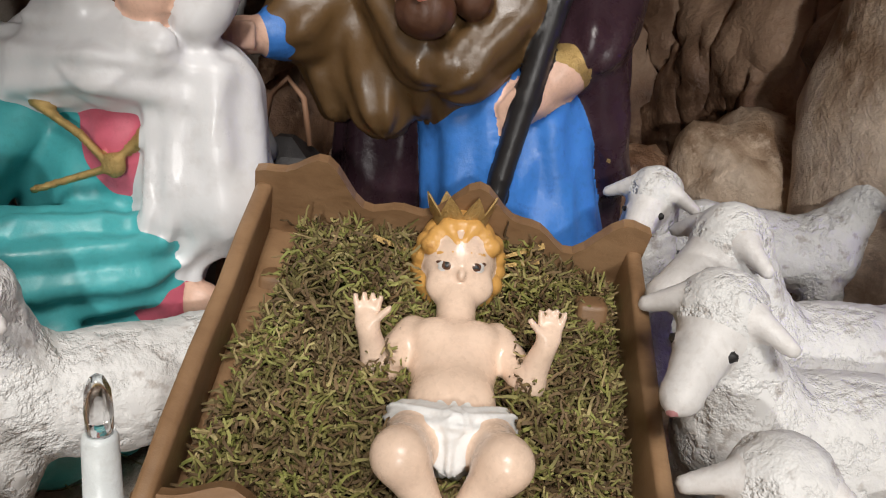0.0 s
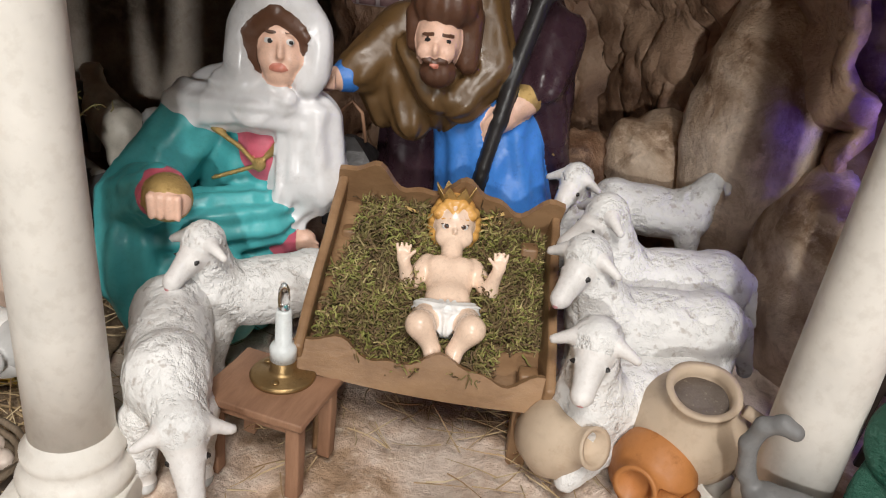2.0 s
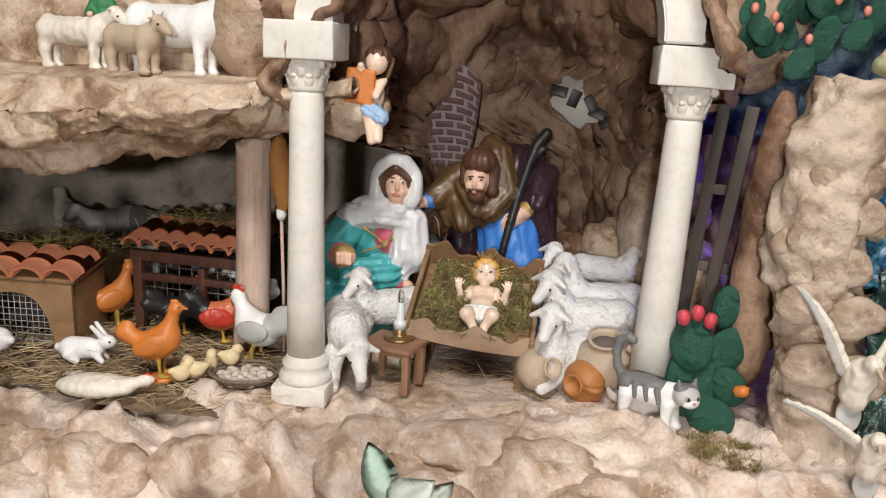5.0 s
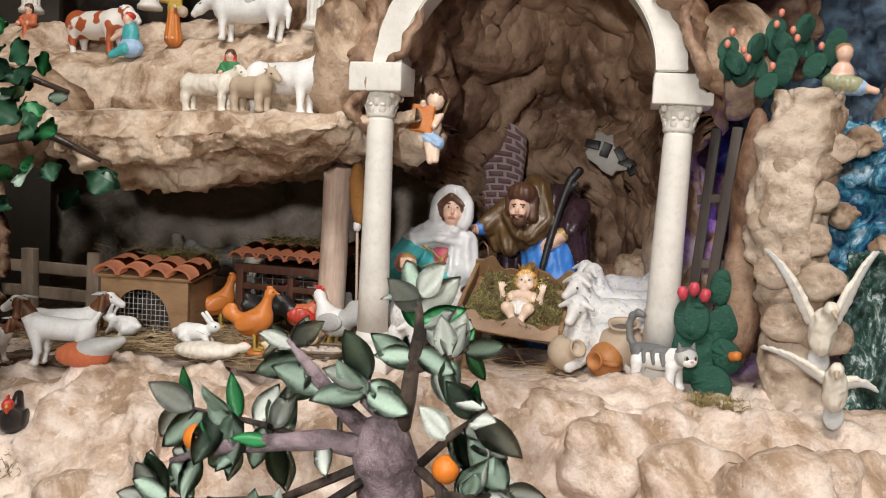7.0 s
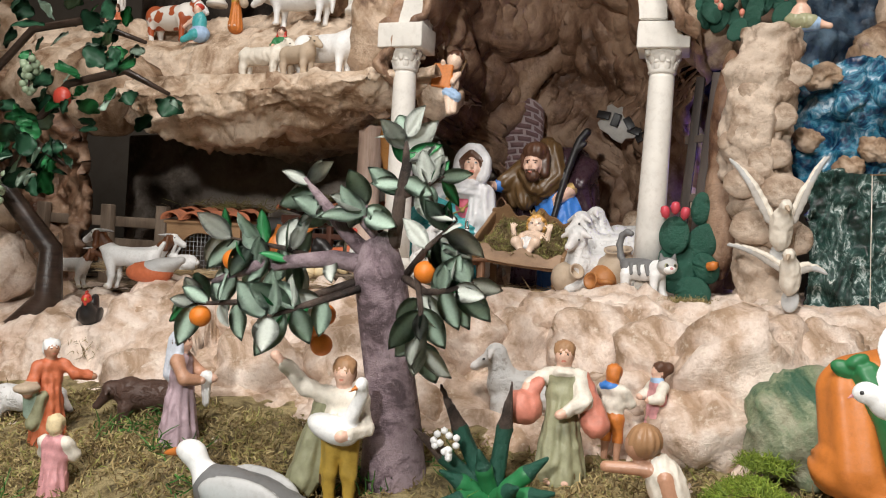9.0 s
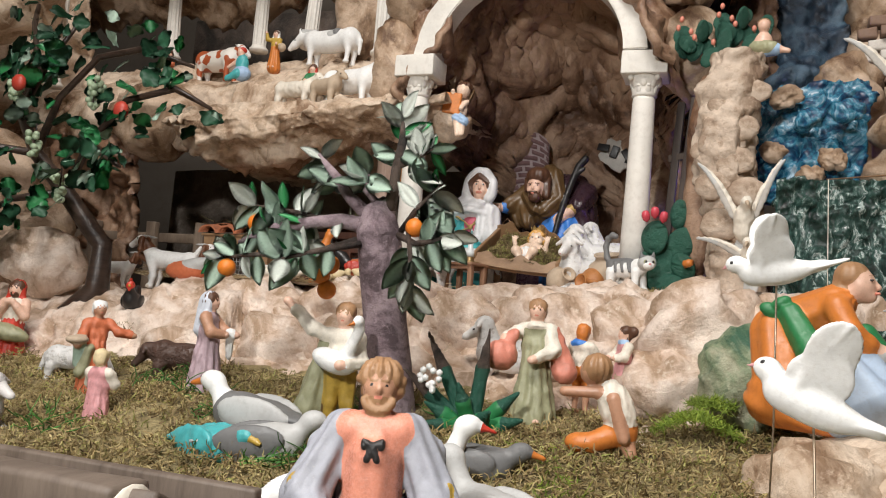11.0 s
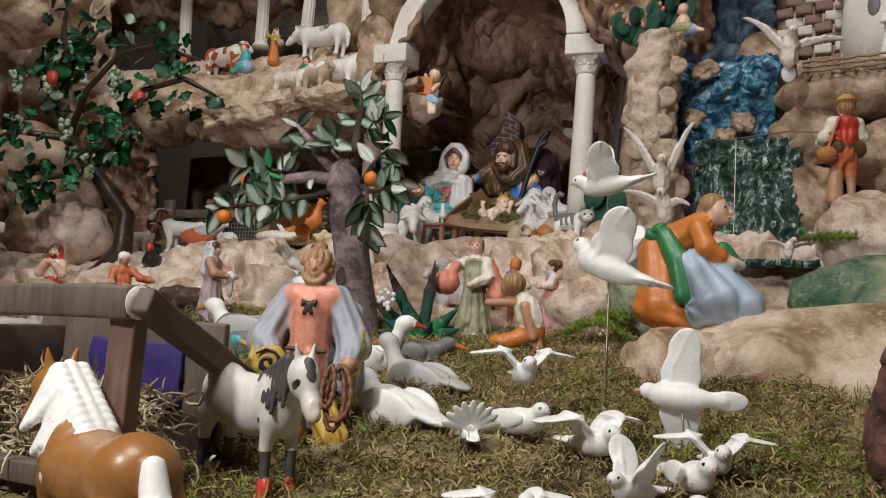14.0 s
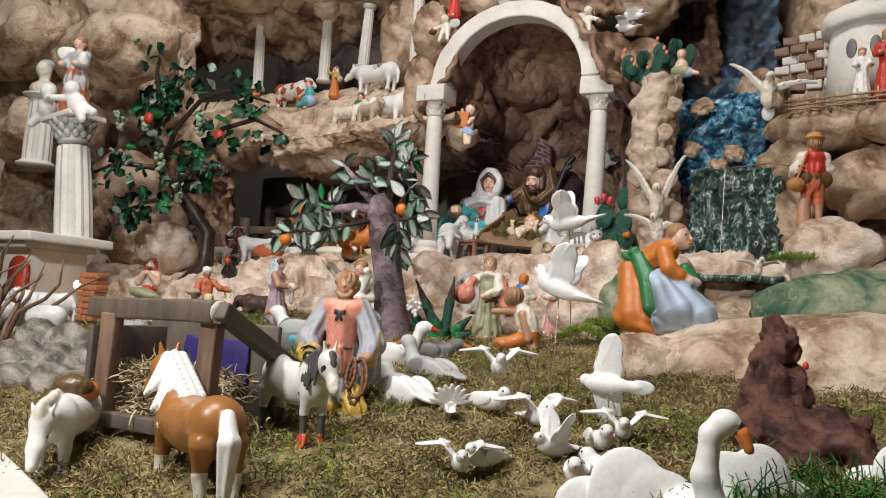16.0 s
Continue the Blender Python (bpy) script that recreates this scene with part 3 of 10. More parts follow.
# rock mass round the temple, over the arch and up to the top of the display
rock_sheet("rock_roof", lambda u, v: (-1.3 + 1.32 * u, 0.14 + 0.35 * (1 - v) - 0.06 * math.sin(math.pi * v), 0.985 + 0.16 * v ** 1.5 + 0.02 * math.sin(11 * u)), 130, 40, 0.07, 11, ROCK_TAN, "beige paper rock overhang above the temple columns", "rock", 0.02, 6.0)
rock_sheet("rock_face_arch", crag_form(-0.10, 0.02, 0.14, 0.55, 1.15, 0.05), 40, 120, 0.05, 12, ROCK_BROWN, "brown paper rock beside the white arch", "rock", 0.02, 7.0)
rock_sheet("rock_face_top", lambda u, v: (-0.02 + 0.62 * u, 0.16 - 0.03 * math.sin(3 * u), 0.86 + 0.5 * v), 110, 70, 0.05, 11, ROCK_BROWN, "brown paper rock above the white arch", "rock", 0.02, 8.0)


def pillar_form(u, v):
    a = 2 * math.pi * u
    z = 0.10 + 0.54 * min(1.0, v / 0.92)
    r = 0.042 + 0.050 * (1 - smooth01(0.14, 0.36, z)) + 0.006 * math.sin(16 * z)
    if v > 0.92:
        r *= max(0.02, 1 - (v - 0.92) / 0.08)
    return 0.534 + 0.012 * math.sin(9 * z) + r * math.cos(a), -0.005 - r * math.sin(a) * 0.9 * -1, z


rock_sheet("rock_pillar", pillar_form, 90, 130, 0.028, 13, ROCK_FAWN, "beige paper rock pillar beside the stable", "rock", 0, 9.0)
rock_sheet("rock_back_right", crag_form(0.36, 0.58, 0.34, 0.2, 0.95, -0.03, -0.1), 60, 110, 0.05, 10, ROCK_BROWN, "brown paper rock wall behind the slats", "rock", 0.02, 10.0)
rock_sheet("rock_side_right", crag_form(0.74, 1.35, 0.12, 0.18, 0.60, 0.08, -0.25), 120, 70, 0.06, 9, ROCK_TAN, "beige and brown rock bank beside the pool", "rock", 0.02, 11.0)
rock_sheet("rock_upper_right", crag_form(0.66, 1.4, 0.36, 0.56, 1.2, 0.03, -0.2), 110, 90, 0.05, 9, ROCK_TAN, "beige rock face with a built wall", "rock", 0.02, 12.0)
rock_sheet("rock_navy", crag_form(0.46, 0.72, 0.33, 0.55, 1.1, 0.02, 0.0), 60, 90, 0.05, 12, ROCK_NAVY, "dark blue painted rock of the upper waterfall", "rock", 0.02, 13.0)
rock_sheet("rock_far_left", crag_form(-1.9, -0.98, 0.10, 0.0, 1.25, 0.04, 0.2), 120, 120, 0.08, 8, ROCK, "beige and brown rock wall behind the white house", "rock", 0.02, 15.0)
rock_sheet("rock_left", crag_form(-1.12, -0.70, 0.16, 0.1, 0.62, 0.02, -0.1), 100, 90, 0.07, 8, ROCK_BROWN, "brown rock wall behind the vine", "rock", 0.02, 14.0)

# unseen room round the display, its colours kept dark to cut bounced light
for nm, c, s in (("wall_north", (0.2, 1.5, 1.0), (6.4, 0.1, 3.4)), ("wall_south", (0.2, -3.6, 1.0), (6.4, 0.1, 3.4)), ("wall_west", (-2.9, -1.0, 1.0), (0.1, 5.2, 3.4)), ("wall_east", (3.3, -1.0, 1.0), (0.1, 5.2, 3.4))):
    tagged(part(nm, box(bmesh.new(), c, s), painted("wall_paint_" + nm[5:], (0.13, 0.11, 0.09), 0.8, scale=4), smooth=False), "plain plastered wall of the room", "wall", kind="structure")
tagged(part("ceiling", box(bmesh.new(), (0.2, -1.0, 2.75), (6.4, 5.2, 0.1)), painted("ceiling_paint", (0.20, 0.18, 0.16), 0.8, scale=4), smooth=False), "plain plastered ceiling of the room", "ceiling", kind="structure")
tagged(part("floor", box(bmesh.new(), (0.2, -1.0, -0.75), (6.4, 5.2, 0.1)), painted("floor_paint", (0.16, 0.12, 0.09), 0.7, scale=6), smooth=False), "plain dark floor of the room", "floor", kind="structure")

tagged(part("display_edge", worn_box((0, 0, 0), (0.70, 0.14, 0.02), bevel=0.003, cuts=4), PLASTER), "pale painted board edging the display in front", "board", kind="structure").matrix_world = pose(0.136, -1.128, -0.042, 0, 0, -24)

# ---- the white arch on its two columns ----
def stable_column(m, h, group="columns of the arch"):
    """Cast plaster column: plinth, round base, shaft, leafy capital, impost block."""
    col = thing("column", "ivory plaster column with leafy capital at the stable front", "column", m, group)
    part("plinth", worn_box((0, 0, 0.011), (0.062, 0.062, 0.022), bevel=0.0015, wobble=0.0006), PLASTER, col)
    part("base", lathe([(0.030, 0.022), (0.0305, 0.028), (0.028, 0.033), (0.0245, 0.036), (0.0265, 0.041), (0.0265, 0.045), (0.0225, 0.049), (0.0215, 0.054)], 40), PLASTER, col)
    part("shaft", lathe([(0.0215, 0.054), (0.021, 0.12), (0.0198, 0.2), (0.0182, h - 0.075), (0.0175, h - 0.07)], 40, 0.01), PLASTER, col)
    bm = lathe([(0.0178, h - 0.071), (0.0205, h - 0.068), (0.0195, h - 0.063), (0.022, h - 0.05), (0.0255, h - 0.045), (0.026, h - 0.038)], 40)
    for k in range(8):
        a = math.pi / 4 * k
        for z, r, s in ((h - 0.060, 0.0198, 0.0075), (h - 0.049, 0.0222, 0.0080)):
            b = a + (0.39 if z < h - 0.055 else 0)
            for up, out, w, tall in ((0, 0, 0.62, 1.0), (0.75, 0.0022, 0.5, 0.35)):
                bmesh.ops.create_icosphere(bm, subdivisions=2, radius=1, matrix=pose((r + out) * math.cos(b), (r + out) * math.sin(b), z + up * s, 0, 14, math.degrees(b)) @ Matrix.Diagonal((s * 0.26, s * w, s * tall, 1)))
    for k in range(4):
        b = math.pi / 4 + math.pi / 2 * k
        bmesh.ops.create_icosphere(bm, subdivisions=2, radius=0.0048, matrix=pose(0.0295 * math.cos(b), 0.0295 * math.sin(b), h - 0.042))
    part("capital", bm, PLASTER, col)
    part("impost", worn_box((0, 0, h - 0.019), (0.073, 0.066, 0.038), bevel=0.002, wobble=0.0014), PLASTER, col)
    return col


stable_column(pose(-0.005, 0.030, 0.25), 0.419)
stable_column(pose(0.381, 0.045, 0.245, 0, 1.2, 0), 0.416)


def arch():
    thing_ = thing("arch", "white plaster round arch on two columns", "arch")
    bm = bmesh.new()
    cx, zc, ri, ro, d = 0.190, 0.663, 0.155, 0.192, 0.050
    n = 48
    rings = []
    for k in range(n + 1):
        a = math.pi * k / n
        wob = 0.0025 * noise.noise(Vector((k * 0.5, 0, 0)))
        ring = []
        for r, y in ((ri, -d / 2), (ro + wob, -d / 2), (ro + wob, d / 2), (ri, d / 2)):
            ring.append(bm.verts.new((cx - r * math.cos(a) * 1.06, 0.037 + y, zc + r * math.sin(a) * 0.98)))
        rings.append(ring)
    for p, q in zip(rings, rings[1:]):
        for j in range(4):
            bm.faces.new((p[j], p[(j + 1) % 4], q[(j + 1) % 4], q[j]))
    bm.faces.new(rings[0][::-1])
    bm.faces.new(rings[-1])
    bmesh.ops.recalc_face_normals(bm, faces=bm.faces)
    bmesh.ops.bevel(bm, geom=[e for e in bm.edges if abs(e.calc_face_angle(0)) > 1.0], offset=0.002, segments=2, affect="EDGES")
    part("voussoir_ring", bm, PLASTER, thing_, smooth=False)


arch()

# ---- the stable: manger and figures ----


def manger():
    """Rough wooden crib: sloping tray, side boards, wavy front board, legs; filled with moss."""
    m = thing("manger", "rough brown wooden manger with wavy front board, filled with moss", "manger")
    tilt = 25.5
    base = pose(0.179, 0.152, 0.3475, tilt, 5.5, 0)
    t = part("tray", worn_box((0, 0, -0.019), (0.146, 0.136, 0.008), wobble=0.0015, cuts=4), WOOD_PALE, m)
    t.matrix_world = base
    for x in (-0.0755, 0.0755):
        b = part("side_board", worn_box((x, 0, -0.008), (0.006, 0.140, 0.032), wobble=0.0012, cuts=4, seed=x * 90), WOOD_PALE, m)
        b.matrix_world = base
    for nm, y, amp, lean, drop in (("front_board", -0.0690, 0.005, -40, 0.006), ("back_board", 0.0705, 0.009, -4, 0.034)):
        bm = bmesh.new()
        n = 40
        rows = []
        for k in range(n + 1):
            u = -1 + 2 * k / n
            x = 0.079 * u
            top = 0.012 + amp * math.sin(7.2 * u + 0.6) + amp * 0.4 * math.sin(17 * u)
            sag = 0.010 * (1 - u * u)
            rows.append([bm.verts.new((x, dy, z)) for dy, z in ((-0.0025, top), (0.0025, top), (0.0025, -drop - sag * 0.4), (-0.0025, -drop - sag * 0.4))])
        for p, q in zip(rows, rows[1:]):
            for j in range(4):
                bm.faces.new((p[j], p[(j + 1) % 4], q[(j + 1) % 4], q[j]))
        bm.faces.new(rows[0][::-1])
        bm.faces.new(rows[-1])
        bmesh.ops.recalc_face_normals(bm, faces=bm.faces)
        b = part(nm, bm, WOOD_PALE, m, smooth=False)
        b.matrix_world = base @ pose(0, y, -0.007 if y < 0 else 0, lean, 0, 0)
    for x in (-0.062, 0.062):
        for y, z in ((0.105, 0.318), (0.196, 0.360)):
            part("leg", worn_box((0.178 + x, y, (z + 0.245) / 2), (0.012, 0.012, z - 0.245)), WOOD_PALE, m)
    rng = np.random.default_rng(4)
    # tufts of moss: strands that spring from common roots
    n = 30000
    cu, cv = rng.uniform(-0.90, 0.97, 900), rng.uniform(-0.93, 0.98, 900)
    heap = np.array([noise.fractal(Vector((a * 2.6, b * 3.0, 1.7)), 0.8, 2.0, 3) for a, b in zip(cu, cv)])
    edge = 0.84 - 0.12 * cv
    keep = (heap > -0.75) & ~((cu < -edge) & (rng.uniform(0, 1, 900) < 0.85)) & ~((cu > 0.55) & (cv < -0.45))
    cu, cv, heap = cu[keep], cv[keep], heap[keep]
    pick = rng.integers(0, len(cu), n)
    off = rng.normal(size=(n, 2)) * np.array([0.042, 0.044])
    u, v = np.clip(cu[pick] + off[:, 0], -0.97, 0.99), np.clip(cv[pick] + off[:, 1], -0.99, 1.0)
    bed = 1 - 0.75 * (np.abs(u - 0.10) < 0.30) * (np.abs(v) < 0.95)
    hgt = (0.020 + 0.014 * np.clip(heap[pick], -0.5, 0.9)) * bed * (1 - u ** 6) * rng.uniform(0.0, 1, n) * (1 - 6 * np.minimum(0.15, np.abs(off).max(1)))
    R = np.array(base.to_3x3())
    feet = np.stack([u * 0.072, v * 0.067, hgt - 0.015], 1) @ R.T + np.array(base.translation)
    lean = rng.normal(size=(n, 3)) * np.array([0.8, 0.8, 0.5]) + np.stack([off[:, 0] * 16, off[:, 1] * 16, np.full(n, 0.55)], 1)
    strands("moss", feet, lean, 0.0085, 0.00078, 1.9, MOSS_CRIB, "curly dry green and brown moss", "moss", 4, m, 5)
    return base


manger()


def eyes(solids, c, gap, r, mat=None):
    for s in (-1, 1):
        solids.append(E(mat or DARK, (c[0] + s * gap, c[1], c[2]), (r, r * 0.5, r * 0.75), k=0.05))


CHILD = pose(0.1865, 0.134, 0.3195, 24, 0, 0) @ Matrix.Diagonal((0.95, 0.95, 0.95, 1))
NOD = Matrix.Translation((0.0, 0.083, 0.020)) @ pose(0, 0, 0, 46, 0, 3) @ Matrix.Translation((0.0, -0.069, -0.019))
# the child: lies on its back, head raised; local y runs from feet to head, z out of the belly
head = [E(SKIN_BABY, (0, 0.069, 0.019), (0.0152, 0.0185, 0.0150)), E(SKIN_BABY, (0, 0.0570, 0.0265), (0.0080, 0.0070, 0.0065)),
        E(SKIN_BABY, (0, 0.0650, 0.0345), (0.0017, 0.0026, 0.0022), k=0.3), E(CORAL, (0, 0.0588, 0.0335), (0.0030, 0.0010, 0.0011), k=0.1), E(CORAL, (0, 0.0574, 0.0332), (0.0020, 0.0008, 0.0010), k=0.1),
        E(SKIN_BABY, (-0.0080, 0.060, 0.0285), (0.0055, 0.0058, 0.004)), E(SKIN_BABY, (0.0080, 0.060, 0.0285), (0.0055, 0.0058, 0.004))]
for a in range(15):
    w = radians(-48 + 19.7 * a)
    head.append(E(HAIR_BLOND, (0.0152 * math.cos(w), 0.069 + 0.0165 * math.sin(w), 0.0175 + 0.003 * math.sin(a * 2)), (0.0050, 0.0048, 0.0062), k=0.25))
for a in range(7):
    w = radians(25 + 21.7 * a)
    head.append(E(HAIR_BLOND, (0.0128 * math.cos(w), 0.0705 + 0.0140 * math.sin(w), 0.0262 - 0.001 * (a % 2)), (0.0046, 0.0040, 0.0042), k=0.25))
head += [C(HAIR_BLOND, (-0.006, 0.0845, 0.0255), (-0.002, 0.0775, 0.0315), 0.0032, 0.0012, k=0.25), C(HAIR_BLOND, (0.005, 0.0845, 0.0260), (0.001, 0.0785, 0.0315), 0.0030, 0.0012, k=0.25), E(HAIR_BLOND, (0, 0.076, 0.012), (0.0165, 0.0165, 0.013), k=0.3)]
for q in (-1, 1):
    head += [E(FACE_WHITE, (q * 0.0062, 0.0682, 0.0322), (0.0033, 0.0018, 0.0012), k=0.03), E(HAIR_BROWN, (q * 0.0060, 0.0683, 0.0331), (0.0018, 0.0016, 0.0008), k=0.02), E(DARK, (q * 0.0059, 0.0684, 0.0336), (0.0009, 0.0009, 0.0006), k=0.02),
             C(HAIR_BROWN, (q * 0.0032, 0.0702, 0.0330), (q * 0.0094, 0.0698, 0.0308), 0.00045, k=0.02), C(HAIR_BLOND, (q * 0.0035, 0.0738, 0.0326), (q * 0.0092, 0.0732, 0.0304), 0.00055, k=0.02)]
s = [E(SKIN_BABY, (0, 0.036, 0.013), (0.0165, 0.021, 0.0120)), E(SKIN_BABY, (0, 0.018, 0.0140), (0.0158, 0.016, 0.0130)), E(SKIN_BABY, (-0.008, 0.044, 0.019), (0.0085, 0.008, 0.0065)), E(SKIN_BABY, (0.008, 0.044, 0.019), (0.0085, 0.008, 0.0065)),
     E(WHITE, (0, 0.003, 0.013), (0.0205, 0.0115, 0.0145), fold=(11, 0.0009, 0)), C(WHITE, (-0.017, 0.008, 0.017), (0.0, 0.000, 0.0275), 0.0060, 0.0050, fold=(7, 0.0010, 1), k=0.5), C(WHITE, (0.017, 0.008, 0.017), (0.0, 0.000, 0.0275), 0.0060, 0.0050, fold=(7, 0.0010, 0), k=0.5), C(WHITE, (0, 0.0, 0.0255), (0.0, -0.008, 0.018), 0.0060, 0.0045, fold=(6, 0.0008, 0), k=0.5),
     C(SKIN_BABY, (0, 0.054, 0.014), (0, 0.066, 0.017), 0.0078)] + moved(head, NOD)
for q in (-1, 1):
    s.append(C(SKIN_BABY, (q * 0.016, 0.049, 0.014), (q * 0.0275, 0.030, 0.014), 0.0070, 0.0060))
    s.append(C(SKIN_BABY, (q * 0.0275, 0.030, 0.014), (q * 0.0310, 0.034, 0.027), 0.0060, 0.0044))
    s.append(E(SKIN_BABY, (q * 0.0325, 0.037, 0.033), (0.0048, 0.0056, 0.0034), (30, q * 20, 0)))
    for f in range(4):
        s.append(C(SKIN_BABY, (q * (0.0295 + 0.0022 * f), 0.039, 0.035), (q * (0.0285 + 0.003 * f), 0.0435 - abs(f - 1.5) * 0.001, 0.040), 0.0014, 0.0011, k=0.2))
    s.append(C(SKIN_BABY, (q * 0.0305, 0.035, 0.034), (q * 0.0250, 0.038, 0.039), 0.0016, 0.0012, k=0.2))
    s.append(C(SKIN_BABY, (q * 0.0115, 0.003, 0.014), (q * 0.0165, -0.014, 0.029), 0.0100, 0.0086))
    s.append(C(SKIN_BABY, (q * 0.0165, -0.014, 0.029), (q * 0.0070, -0.0225, 0.0165), 0.0086, 0.0055))
    s.append(E(SKIN_BABY, (q * 0.0072, -0.0275, 0.0150), (0.0048, 0.0080, 0.0045), (35, 0, q * -8)))
    for f in range(4):
        s.append(E(SKIN_BABY, (q * (0.0045 + 0.0019 * f), -0.0345 + 0.0009 * f, 0.0125), (0.0011, 0.0014, 0.0012), k=0.2))
figure("baby_figurine", "pale painted baby figurine with blond curls, lying in the manger", "figurine", s, CHILD, 150, 0.0035)
# gold crown and rays behind the head
crown = thing("crown", "small gilt metal crown with rays behind the baby's head", "crown", CHILD @ NOD @ pose(0.0, 0.0850, 0.016, -80, 0, 0))
bm = bmesh.new()
pts = []
for k in range(48):
    a = 2 * math.pi * k / 48
    tip = 1 - abs((k % 6) - 3) / 3
    pts.append([bm.verts.new((r * math.cos(a), r * math.sin(a), z)) for r, z in ((0.0108, 0), (0.0118, 0.004), (0.0128 + 0.0026 * tip, 0.0055 + 0.0075 * tip))])
for k in range(48):
    p, q = pts[k], pts[(k + 1) % 48]
    bm.faces.new((p[0], q[0], q[1], p[1]))
    bm.faces.new((p[1], q[1], q[2], p[2]))
ob = part("crown_band", bm, GOLD, crown, smooth=False)
ob.modifiers.new("thickness", "SOLIDIFY").thickness = 0.0007
for q in (-1, 1):
    for k in range(6):
        a = radians(-34 + 11 * k)
        r = part("ray", tube([(q * 0.014 * math.cos(a), 0.0, 0.014 * math.sin(a)), (q * (0.035 + 0.004 * (k % 2)) * math.cos(a), 0.0, 0.036 * math.sin(a))], [0.0007, 0.0017], 4), GOLD, crown, smooth=False)
        r.matrix_world = CHILD @ NOD @ pose(0.0, 0.066, 0.012, -90, 0, 0)


